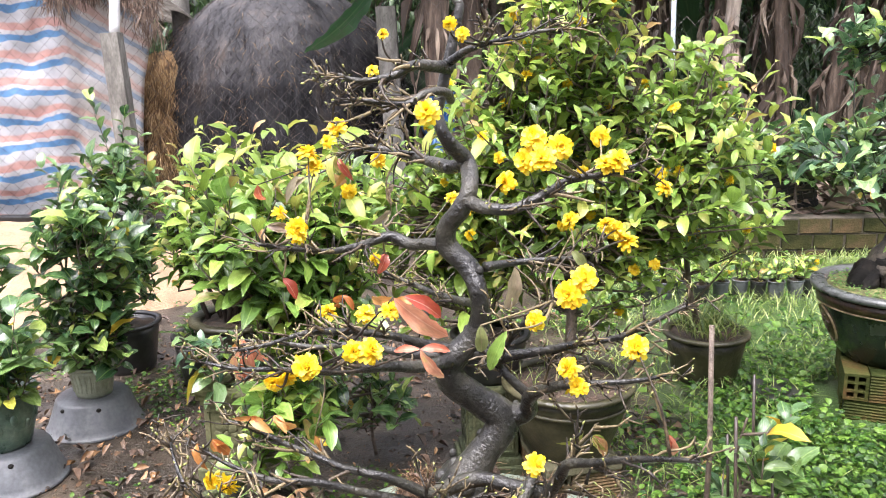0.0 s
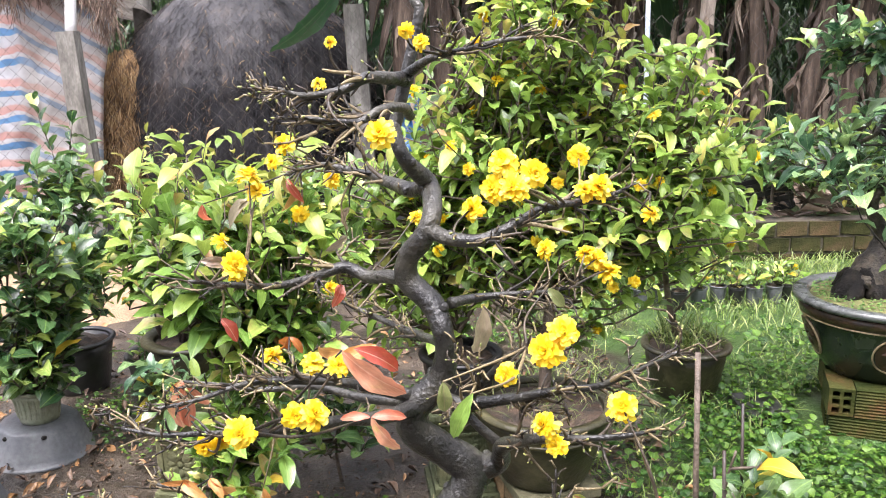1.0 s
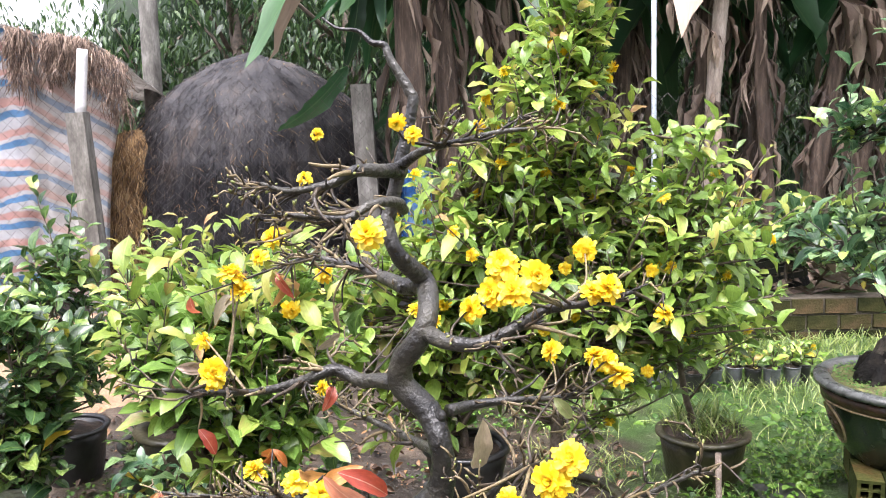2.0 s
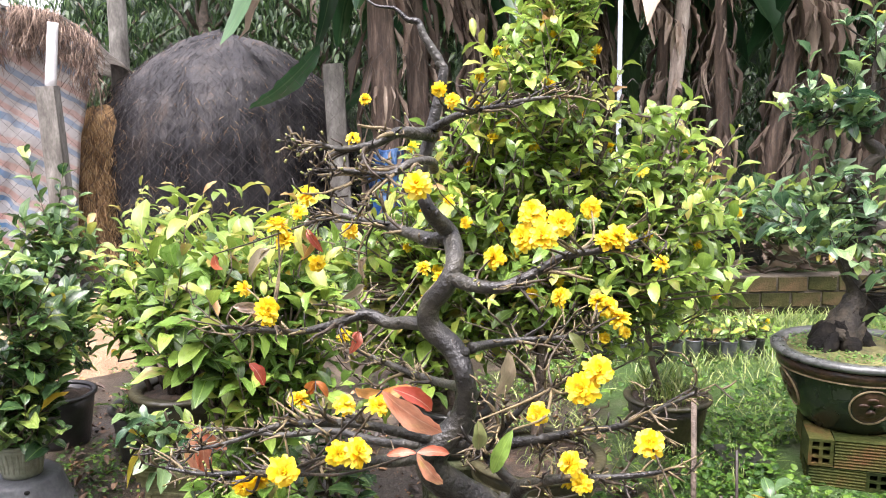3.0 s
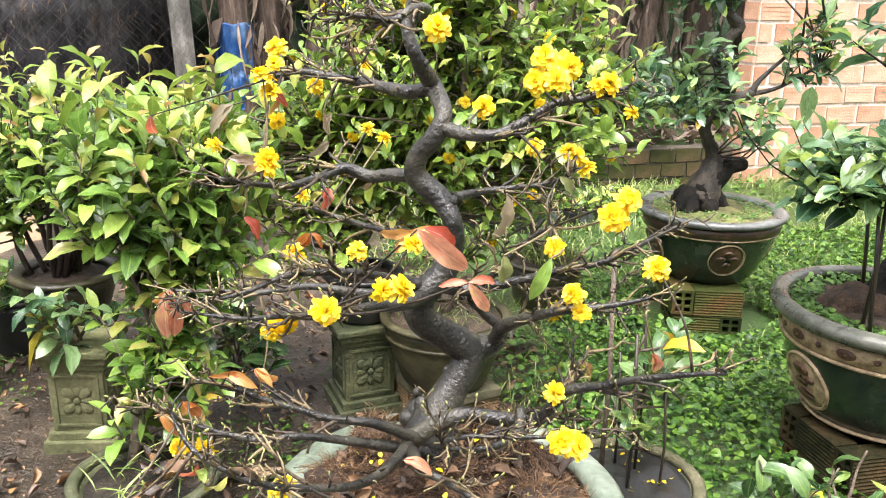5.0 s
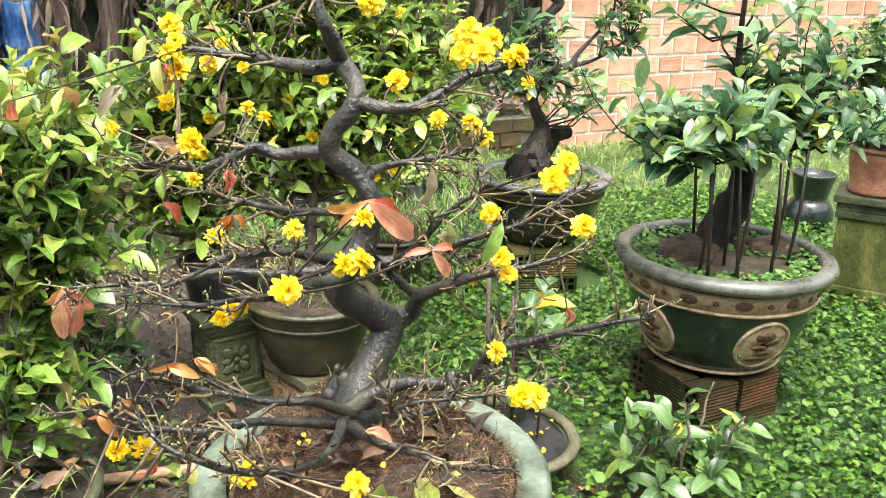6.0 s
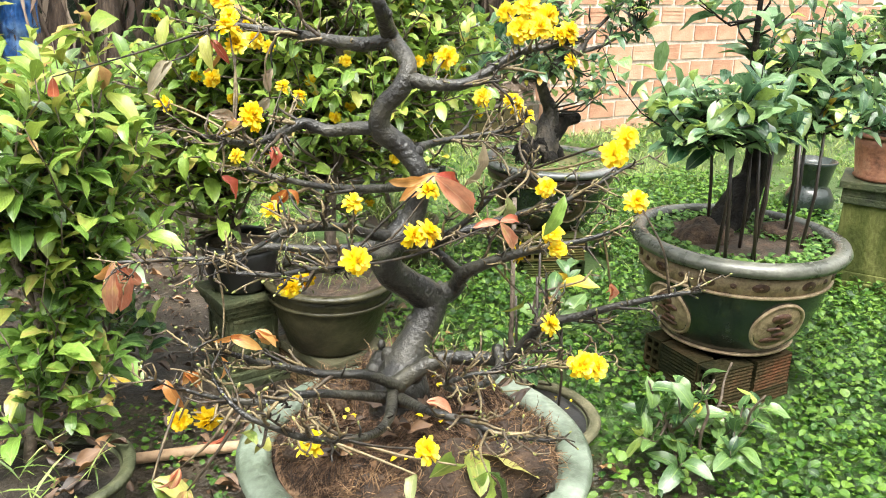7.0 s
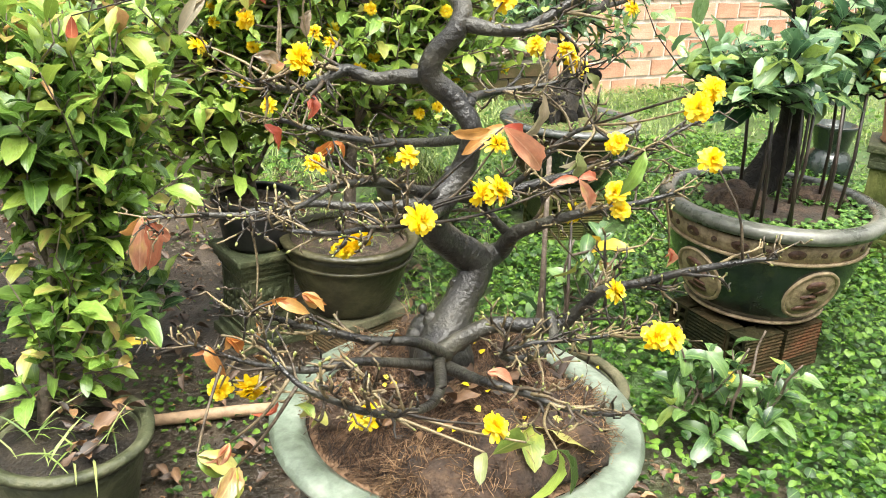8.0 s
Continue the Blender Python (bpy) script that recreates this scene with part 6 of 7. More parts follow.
shrub("leafy_shrub", "sparse glossy shrub tied to dark stakes", (0.82, 2.15, 0.09), [upright(0.82, 2.15, 0.08, 0.6, 0.007)],
      [((0.86, 2.15, 0.38), (0.16, 0.14, 0.1), 2), ((0.9, 2.15, 0.55), (0.14, 0.12, 0.08), 1)], 13, 5, 0.085, M_LEAF_DARK, 60, 112, shoots=0)
shrub("leafy_shrub", "low glossy shrub growing in the weeds", (1.26, 1.8, 0.0),
      [upright(1.26 + dx, 1.8 + dy, 0, 0.3, 0.007, (dx * 2, dy * 2), k) for k, (dx, dy) in enumerate(((0, 0), (0.05, 0.02), (-0.06, 0.03), (0.02, -0.05)))],
      [((1.26, 1.8, 0.17), (0.26, 0.2, 0.13), 1)], 24, 6, 0.075, M_LEAF_DARK, 200, 113, shoots=0)
shrub("leafy_shrub", "small dark plant between the plinths", (-0.3, 3.15, 0.0), [upright(-0.3, 3.15, 0, 0.35, 0.008)],
      [((-0.32, 3.1, 0.3), (0.22, 0.18, 0.16), 1)], 26, 6, 0.08, M_LEAF_DARK, 80, 115)
shrub("leafy_shrub", "dark shrub on the bank by the fence", (2.75, 6.5, 0.3), [upright(2.75, 6.5, 0.25, 0.9, 0.015)],
      [((2.8, 6.45, 0.75), (0.45, 0.3, 0.3), 1), ((3.2, 6.4, 0.7), (0.4, 0.3, 0.3), 1)], 60, 6, 0.14, M_LEAF_DARK, 60, 114)

# root balls of brown fibre round the staked tree's trunk
for c, rr, k in (((1.66, 2.25, 0.555), (0.12, 0.1, 0.09), 1), ((2.0, 2.16, 0.55), (0.13, 0.11, 0.06), 2)):
    bm = bmesh.new()
    bmesh.ops.create_icosphere(bm, subdivisions=4, radius=1)
    for v in bm.verts:
        v.co *= 1 + 0.22 * noise.noise(v.co * 2 + Vector((k, 0, 0))) + 0.08 * noise.noise(v.co * 9)
        v.co = Vector((c[0] + v.co.x * rr[0], c[1] + v.co.y * rr[1], c[2] + v.co.z * rr[2]))
    solid("root_ball", bm, M_ROOT, "matted brown root ball on the pot's soil", "root ball", "root balls")

# a row of nursery pots with seedlings along the low wall
rn = random.Random(12)
for k in range(10):
    x, y = 1.3 + 0.115 * k + rn.gauss(0, 0.015), 5.2 + rn.gauss(0, 0.03)
    c = (x, y, -0.01)
    tint = M_TUB if k % 3 else M_BLACK_PLASTIC
    pot("nursery_pot", c, [(0.04, 0.0), (0.044, 0.01), (0.05, 0.1), (0.052, 0.12)], [(0.044, 0.118), (0.052, 0.116), (0.057, 0.12), (0.056, 0.126), (0.047, 0.126)], 0.045, 0.11, tint, tint,
        "small plastic nursery pot with a seedling", group="nursery pots", segs=20, wall=0.006)
    shrub("seedling", "small leafy seedling in a nursery pot", (x, y, 0.1), [upright(x, y, 0.1, 0.24, 0.004, (rn.gauss(0, 0.02), 0), k)],
          [((x, y, 0.22), (0.08, 0.08, 0.06), 1)], 7, 5, 0.065, M_LEAF, 40, 200 + k, category="seedling", group="seedlings", flowers=0.02, shoots=0)

# a slatted black crate tipped on the bank
cr = thing("plastic_crate", (2.75, 6.72, 0.33), "dirty black slatted plastic crate on the bank", "crate")
CR = pose(2.75, 6.72, 0.44, 10, -14, -12)
for nm, lo, hi in [("side", (-0.2, sy * 0.15 - 0.006, -0.12 + 0.07 * k), (0.2, sy * 0.15 + 0.006, -0.075 + 0.07 * k)) for sy in (-1, 1) for k in range(4)] + \
        [("end", (sx * 0.2 - 0.006, -0.144, -0.12 + 0.07 * k), (sx * 0.2 + 0.006, 0.144, -0.075 + 0.07 * k)) for sx in (-1, 1) for k in range(4)] + \
        [("upright", (x - 0.008, sy * 0.157 - 0.004, -0.12), (x + 0.008, sy * 0.157 + 0.004, 0.135)) for sy in (-1, 1) for x in (-0.18, -0.09, 0, 0.09, 0.18)] + [("base", (-0.192, -0.142, -0.135), (0.192, 0.142, -0.123))]:
    bm = bmesh.new()
    box(bm, lo, hi, 0.002)
    bm.transform(CR)
    part(nm, bm, M_BLACK_PLASTIC, cr, smooth=False)


# ---- the flowering bonsai ----
BRANCHING = dict(
    trunk=[(0.02, 1.58, 0.56, 0.075), (0.023, 1.58, 0.61, 0.066), (0.027, 1.58, 0.668, 0.0605), (0.034, 1.59, 0.7, 0.0562), (0.049, 1.6, 0.735, 0.0444), (0.077, 1.61, 0.778, 0.0338), (0.107, 1.62, 0.815, 0.0326), (0.12, 1.63, 0.852, 0.036), (0.069, 1.63, 0.894, 0.0309), (0.02, 1.62, 0.936, 0.0303), (0.015, 1.62, 0.979, 0.03), (0.063, 1.62, 1.032, 0.0254), (0.076, 1.61, 1.08, 0.0207), (0.072, 1.6, 1.134, 0.0193), (0.054, 1.63, 1.177, 0.0217), (0.013, 1.65, 1.215, 0.0217), (0.014, 1.64, 1.258, 0.0193), (0.04, 1.62, 1.296, 0.0191), (0.058, 1.63, 1.339, 0.017), (0.054, 1.69, 1.38, 0.0176), (0.014, 1.65, 1.431, 0.0138), (-0.003, 1.66, 1.481, 0.0117), (0.004, 1.67, 1.511, 0.0118), (0.042, 1.68, 1.663, 0.0092), (0.038, 1.685, 1.693, 0.0085), (0.025, 1.69, 1.717, 0.008), (0.009, 1.695, 1.744, 0.0068), (0.0, 1.7, 1.766, 0.0062), (-0.02, 1.7, 1.771, 0.005), (-0.041, 1.705, 1.79, 0.0035), (-0.075, 1.71, 1.796, 0.0026), (-0.1, 1.72, 1.814, 0.0018)],
    upper_left_back=[(0.052, 1.68, 1.379, 0.0131), (0.024, 1.73, 1.364, 0.0146), (-0.009, 1.8, 1.364, 0.0128), (-0.052, 1.86, 1.37, 0.0108), (-0.103, 1.92, 1.375, 0.0086), (-0.161, 1.95, 1.384, 0.0062), (-0.214, 1.97, 1.373, 0.005)],
    upper_right=[(0.052, 1.62, 1.313, 0.0148), (0.083, 1.58, 1.307, 0.0125), (0.133, 1.55, 1.308, 0.0103), (0.191, 1.55, 1.332, 0.0094), (0.241, 1.53, 1.365, 0.0072), (0.298, 1.5, 1.378, 0.0051), (0.351, 1.48, 1.397, 0.0031)],
    middle_left=[(0.017, 1.65, 1.217, 0.0141), (-0.027, 1.69, 1.212, 0.0133), (-0.061, 1.72, 1.204, 0.0123), (-0.109, 1.74, 1.218, 0.0113), (-0.167, 1.72, 1.205, 0.0089), (-0.23, 1.68, 1.202, 0.0065), (-0.293, 1.62, 1.223, 0.0052), (-0.351, 1.56, 1.248, 0.003)],
    middle_right=[(0.087, 1.63, 1.176, 0.0109), (0.131, 1.66, 1.175, 0.0078), (0.195, 1.66, 1.181, 0.0056), (0.254, 1.63, 1.192, 0.0045), (0.3, 1.6, 1.21, 0.0033)],
    back_left=[(0.072, 1.62, 1.106, 0.0098), (0.055, 1.72, 1.076, 0.0093), (0.016, 1.82, 1.056, 0.0085), (-0.033, 1.9, 1.051, 0.0069), (-0.09, 1.95, 1.061, 0.0058), (-0.144, 1.98, 1.079, 0.0039)],
    hub_right=[(0.046, 1.62, 1.009, 0.0177), (0.098, 1.6, 0.998, 0.0133), (0.152, 1.57, 1.013, 0.0109), (0.209, 1.54, 1.034, 0.0087), (0.266, 1.5, 1.06, 0.0075), (0.319, 1.47, 1.079, 0.0058), (0.369, 1.44, 1.113, 0.0042), (0.426, 1.4, 1.161, 0.0026)],
    hub_left=[(0.035, 1.62, 0.986, 0.0178), (-0.034, 1.55, 0.999, 0.0127), (-0.099, 1.48, 1.027, 0.01), (-0.156, 1.42, 1.047, 0.0086), (-0.213, 1.36, 1.066, 0.0064), (-0.272, 1.32, 1.088, 0.0044), (-0.331, 1.3, 1.097, 0.0035), (-0.387, 1.3, 1.109, 0.0022)],
    hub_far_left=[(0.025, 1.64, 0.985, 0.013), (-0.08, 1.7, 0.97, 0.009), (-0.18, 1.76, 0.972, 0.0075), (-0.28, 1.79, 0.955, 0.006), (-0.36, 1.81, 0.958, 0.0048), (-0.455, 1.826, 0.962, 0.003)],
    hub_back_left=[(0.029, 1.62, 1.004, 0.0144), (-0.036, 1.6, 1.027, 0.0108), (-0.107, 1.56, 1.061, 0.0083), (-0.183, 1.52, 1.083, 0.0071), (-0.254, 1.48, 1.095, 0.0049), (-0.321, 1.44, 1.087, 0.0038), (-0.384, 1.42, 1.083, 0.0028)],
    fork_right=[(0.137, 1.63, 0.854, 0.028), (0.173, 1.62, 0.872, 0.0197), (0.174, 1.58, 0.92, 0.0158), (0.195, 1.52, 0.959, 0.0109), (0.228, 1.46, 0.994, 0.0084), (0.276, 1.42, 1.012, 0.0062), (0.337, 1.4, 1.023, 0.0047), (0.39, 1.38, 1.041, 0.0031)],
    fork_back=[(0.177, 1.6, 0.91, 0.0103), (0.134, 1.6, 0.952, 0.009), (0.112, 1.6, 0.983, 0.0078), (0.123, 1.5, 1.063, 0.0062), (0.171, 1.46, 1.137, 0.0045), (0.197, 1.42, 1.168, 0.003)],
    low_right=[(-0.029, 1.52, 0.729, 0.0198), (0.014, 1.5, 0.768, 0.0164), (0.07, 1.48, 0.794, 0.0153), (0.13, 1.455, 0.79, 0.0143), (0.19, 1.437, 0.788, 0.0138), (0.21, 1.405, 0.835, 0.0115), (0.22, 1.37, 0.88, 0.0098), (0.255, 1.32, 0.908, 0.0077), (0.3, 1.26, 0.945, 0.0062), (0.352, 1.195, 0.978, 0.0046), (0.385, 1.155, 0.995, 0.003)],
    old_stub=[(0.035, 1.625, 0.65, 0.05), (0.03, 1.635, 0.69, 0.044), (0.025, 1.64, 0.72, 0.038), (0.022, 1.642, 0.742, 0.027), (0.02, 1.642, 0.752, 0.008)],
    low_right_curl=[(0.163, 1.44, 0.813, 0.011), (0.143, 1.4, 0.796, 0.0086), (0.091, 1.36, 0.795, 0.0073), (0.02, 1.34, 0.805, 0.006), (-0.022, 1.33, 0.83, 0.0049), (0.014, 1.3, 0.856, 0.0043), (0.094, 1.28, 0.854, 0.0039), (0.163, 1.26, 0.859, 0.0035), (0.23, 1.25, 0.866, 0.0026)],
    low_left_back=[(-0.016, 1.5, 0.741, 0.012), (-0.108, 1.46, 0.81, 0.0092), (-0.185, 1.46, 0.83, 0.0075), (-0.243, 1.47, 0.851, 0.0064), (-0.299, 1.48, 0.872, 0.0058), (-0.356, 1.48, 0.903, 0.0043), (-0.41, 1.48, 0.923, 0.0028)],
    low_left=[(-0.062, 1.48, 0.743, 0.0117), (-0.161, 1.44, 0.794, 0.0085), (-0.243, 1.42, 0.826, 0.0068), (-0.311, 1.42, 0.829, 0.0062), (-0.373, 1.43, 0.845, 0.0047), (-0.423, 1.44, 0.866, 0.0037), (-0.486, 1.46, 0.899, 0.0023)],
    low_front=[(-0.034, 1.5, 0.739, 0.013), (-0.103, 1.38, 0.766, 0.0095), (-0.171, 1.3, 0.795, 0.0074), (-0.253, 1.24, 0.84, 0.006), (-0.324, 1.2, 0.884, 0.0053), (-0.373, 1.2, 0.915, 0.0044), (-0.413, 1.22, 0.94, 0.0035), (-0.437, 1.25, 0.974, 0.0028), (-0.441, 1.26, 0.999, 0.002)],
    low_front_right=[(-0.042, 1.45, 0.747, 0.0127), (-0.06, 1.32, 0.795, 0.0078), (-0.03, 1.26, 0.801, 0.0062), (0.011, 1.22, 0.785, 0.0052), (0.055, 1.2, 0.774, 0.0043), (0.092, 1.18, 0.769, 0.0034)],
    top_left=[(0.022, 1.67, 1.566, 0.0129), (-0.009, 1.62, 1.57, 0.0115), (-0.044, 1.58, 1.573, 0.0092), (-0.083, 1.56, 1.555, 0.0071), (-0.14, 1.54, 1.549, 0.005), (-0.177, 1.53, 1.561, 0.003)],
    top_left_low=[(0.024, 1.66, 1.504, 0.0086), (0.015, 1.6, 1.523, 0.0083), (-0.02, 1.56, 1.524, 0.007), (-0.054, 1.54, 1.507, 0.006), (-0.093, 1.53, 1.51, 0.0045), (-0.15, 1.52, 1.517, 0.003)],
    top_right=[(0.017, 1.67, 1.571, 0.0097), (0.057, 1.6, 1.599, 0.0072), (0.105, 1.56, 1.612, 0.005), (0.168, 1.52, 1.626, 0.0039), (0.213, 1.5, 1.631, 0.0024)],
)
BASE = (0.03, 1.59, 0.6)
tree = thing("flowering_bonsai", BASE, "old dark-barked bonsai tree with sparse yellow double blossoms", "bonsai tree")
rt = random.Random(77)
bud_bm = bmesh.new()


def bud(p, d, s):
    sp = bmesh.ops.create_icosphere(bud_bm, subdivisions=1, radius=1)
    m = leaf_pose(p, d.orthogonal() if d.length else (1, 0, 0), 1.0, 0, d)
    bmesh.ops.transform(bud_bm, matrix=m @ Matrix.Diagonal((s * 0.75, s * 0.75, s * 1.6, 1)), verts=sp["verts"])


fine_bm = bmesh.new()


def spur(p, way):
    """A short fruiting spur, often tipped with a bud or two."""
    o = Matrix.Rotation(rt.uniform(0, 6.28), 3, way) @ way.orthogonal().normalized()
    d = (way * rt.uniform(0.2, 0.9) + o + Vector((0, 0, 0.35))).normalized()
    ln = rt.uniform(0.008, 0.034)
    q = Vector(p) + d * ln
    bend = Vector(p) + d * ln * 0.5 + Vector((rt.gauss(0, 0.003), rt.gauss(0, 0.003), rt.gauss(0, 0.003)))
    tube(fine_bm, [(*p, 0.0022), (*bend, 0.0018), (*q, 0.0013)], 4, 0.2, 150)
    if rt.random() < 0.4:
        bud(q, d, rt.uniform(0.0018, 0.0032))


def grow(p, d, length, r, depth):
    """The rows of a crooked twig; its forks go to the fine twigs, and ends carry buds."""
    rows = [(*p, r)]
    n = max(3, int(length / 0.014))
    q, way = Vector(p), Vector(d).normalized()
    for i in range(n):
        way = (way + Vector((rt.gauss(0, 0.17), rt.gauss(0, 0.17), rt.gauss(0.01, 0.12)))).normalized()
        q = q + way * length / n
        rows.append((*q, max(0.0013, r * (1 - 0.6 * (i + 1) / n))))
        if rt.random() < 0.4:
            spur(q, way)
        if depth and rt.random() < 0.27:
            o = Matrix.Rotation(rt.uniform(0, 6.28), 3, way) @ way.orthogonal().normalized()
            tube(fine_bm, grow(q, way * 0.7 + o * rt.uniform(0.5, 1.0), length * rt.uniform(0.4, 0.7), r * 0.75, depth - 1), 5, 0.18, 120)
    if rt.random() < 0.4:
        bud(q, way, rt.uniform(0.0018, 0.0032))
    return rows


for name, rows in BRANCHING.items():
    sm = smooth_path(rows, 6)
    bm = bmesh.new()
    tube(bm, sm, 24 if name == "trunk" else 12, 0.06 if name == "trunk" else 0.1, 26)
    # knots and healed pruning scars
    for _ in range(26 if name == "trunk" else 9):
        c = sm[rt.randrange(2, len(sm) - 1)]
        o = Vector((rt.gauss(0, 1), rt.gauss(-0.3, 1), rt.gauss(0.2, 0.7))).normalized()
        sp = bmesh.ops.create_icosphere(bm, subdivisions=2, radius=1)
        k = c[3] * rt.uniform(0.22, 0.5)
        bmesh.ops.transform(bm, matrix=Matrix.Translation(Vector(c[:3]) + o * c[3] * 0.86) @ Matrix.Diagonal((k, k, k * rt.uniform(0.8, 1.5), 1)), verts=sp["verts"])
    limb = part("trunk" if name == "trunk" else "limb", bm, M_BARK, tree)
    if name == "trunk":
        # roots spreading into the pot
        for k in range(6):
            a = k * 1.05 + 0.4
            bm = bmesh.new()
            b = sm[1]
            tube(bm, smooth_path([(b[0], b[1], b[2] + 0.05, 0.04), (b[0] + 0.06 * math.cos(a), b[1] + 0.06 * math.sin(a), 0.575, 0.03),
                                  (b[0] + 0.13 * math.cos(a), b[1] + 0.13 * math.sin(a), 0.545, 0.016), (b[0] + 0.18 * math.cos(a), b[1] + 0.18 * math.sin(a), 0.525, 0.007)], 4), 8, 0.2, 40)
            part("root", bm, M_BARK, tree)
        continue
    if name == "old_stub":
        continue
    total = len(sm)
    low = name.startswith("low")
    count = 7 + total // 9 if low else 8 + total // 7
    for k in range(count):
        i = int(total * (0.3 + 0.7 * (k + rt.random()) / count))
        i = min(total - 1, i)
        c, b = sm[i], sm[max(0, i - 3)]
        way = Vector((c[0] - b[0], c[1] - b[1], c[2] - b[2])).normalized()
        o = Matrix.Rotation(rt.uniform(0, 6.28), 3, way) @ way.orthogonal().normalized()
        o.z = o.z * 0.5
        bm = bmesh.new()
        tube(bm, grow(c[:3], way * rt.uniform(0.9, 1.5) + o * rt.uniform(0.4, 0.9), rt.uniform(0.05, 0.13) * (1 - 0.45 * i / total), max(0.0022, min(0.005, c[3] * 0.65)), 2), 6, 0.18, 100)
        part("twig", bm, M_TWIG, limb)
    for i in range(total // 6, total):
        if rt.random() < 0.5:
            c, b = sm[i], sm[max(0, i - 1)]
            way = Vector((c[0] - b[0], c[1] - b[1], c[2] - b[2]))
            if way.length > 1e-6:
                way.normalize()
                o = Matrix.Rotation(rt.uniform(0, 6.28), 3, way) @ way.orthogonal().normalized()
                spur(Vector(c[:3]) + o * c[3] * 0.8, (way + o).normalized())
ob = part("fine_twig", fine_bm, M_TWIG, tree, "fine forked twigs")
ob["kind"] = "stuff"
bmesh_me = finish(bud_bm, "bud", M_BUD)
ob = part("bud", bmesh_me, M_BUD, tree, "small green and yellow buds")
ob["kind"] = "stuff"

WOOD_POINTS = [Vector(r[:3]) for rows in BRANCHING.values() for r in smooth_path(rows, 4)]


def stalk_to(p):
    """A thin twig from the nearest limb, so that a bloom hangs on wood."""
    q = min(WOOD_POINTS, key=lambda v: (v - p).length)
    mid = (p + q) / 2 + Vector((rt.gauss(0, 0.008), rt.gauss(0, 0.008), rt.gauss(-0.004, 0.006)))
    bm = bmesh.new()
    tube(bm, smooth_path([(*q, 0.0028), (*mid, 0.0022), (*p, 0.0014)], 4), 5, 0.15, 120)
    part("twig", bm, M_TWIG, tree)
    return (p - q).normalized() if (p - q).length > 1e-5 else Vector((0, 0, 1))


BLOOMS = {
    "upper": [(-0.017, 1.41, 1.502), (-0.224, 1.84, 1.443), (-0.235, 1.76, 1.42), (-0.262, 1.68, 1.408), (-0.25, 1.68, 1.38), (0.17, 1.38, 1.425), (0.158, 1.4, 1.457), (0.144, 1.4, 1.419), (0.204, 1.4, 1.439), (0.293, 1.48, 1.402), (0.316, 1.48, 1.408), (0.125, 1.6, 1.353), (0.36, 1.69, 1.236), (0.382, 1.69, 1.214), (0.19, 1.195, 1.246), (0.212, 1.193, 1.272), (0.152, 1.31, 1.168), (0.214, 1.365, 1.065)],
    "middle": [(0.233, 1.365, 1.031), (0.304, 1.249, 1.143), (-0.216, 1.27, 1.11), (-0.289, 1.35, 1.051), (-0.265, 1.35, 1.059), (-0.135, 1.25, 1.143), (-0.108, 1.25, 1.146), (-0.079, 1.3, 1.195), (-0.137, 1.45, 1.144), (-0.227, 1.6, 1.101), (-0.169, 1.985, 1.111), (-0.267, 1.55, 1.272), (-0.346, 1.8, 1.264), (-0.214, 1.95, 1.279), (-0.142, 1.9, 1.363), (-0.446, 1.456, 0.81), (-0.406, 1.43, 0.814), (-0.295, 1.28, 0.824)],
    "lower": [(0.154, 1.269, 0.935), (0.028, 2.2, 1.223), (0.071, 2.2, 1.196), (0.438, 1.612, 1.336), (0.322, 1.69, 1.425), (-0.176, 1.123, 0.866), (-0.292, 1.28, 0.825), (0.1, 1.12, 0.935), (0.122, 1.115, 0.93), (-0.267, 1.55, 1.278), (0.261, 1.68, 1.26), (0.336, 1.68, 1.252), (0.249, 1.5, 0.973), (-0.099, 1.55, 1.633), (-0.118, 1.55, 1.569), (0.044, 1.5, 1.629), (0.021, 1.5, 1.641)],
}
OLD_LEAVES = {
    "red": [(-0.23, 1.9, 1.334, 0.07), (-0.312, 1.6, 1.139, 0.07), (-0.308, 1.6, 1.243, 0.07), (0.404, 1.4, 0.889, 0.07), (-0.126, 1.85, 1.124, 0.07), (-0.107, 1.25, 0.831, 0.07), (-0.411, 1.3, 0.84, 0.06), (-0.493, 1.25, 0.831, 0.06), (-0.485, 2.2, 1.232, 0.1)],
    "dusty": [(0.24, 1.5, 1.208, 0.06), (0.064, 1.3, 1.135, 0.07), (-0.332, 1.58, 1.248, 0.07), (-0.107, 1.9, 1.273, 0.07), (-0.114, 1.9, 1.212, 0.07), (-0.211, 1.1, 0.82, 0.06), (-0.307, 1.9, 1.294, 0.1)],
    "green": [(-0.088, 1.1, 0.784, 0.12)],
    "orange": [(-0.219, 1.9, 1.316, 0.07), (-0.461, 1.45, 0.863, 0.07), (-0.433, 1.45, 0.871, 0.07), (-0.356, 1.45, 0.914, 0.07), (-0.314, 1.45, 0.916, 0.07), (-0.292, 1.74, 0.735, 0.08), (-0.196, 1.6, 1.102, 0.07)],
    "yellow": [(0.269, 1.5, 0.848, 0.07), (0.277, 1.45, 0.865, 0.07), (-0.143, 1.1, 0.813, 0.11), (-0.401, 1.2, 0.868, 0.07), (-0.486, 1.25, 0.792, 0.11), (-0.522, 1.3, 0.789, 0.09), (-0.237, 1.9, 1.342, 0.09), (0.015, 2.2, 1.146, 0.08)],
}
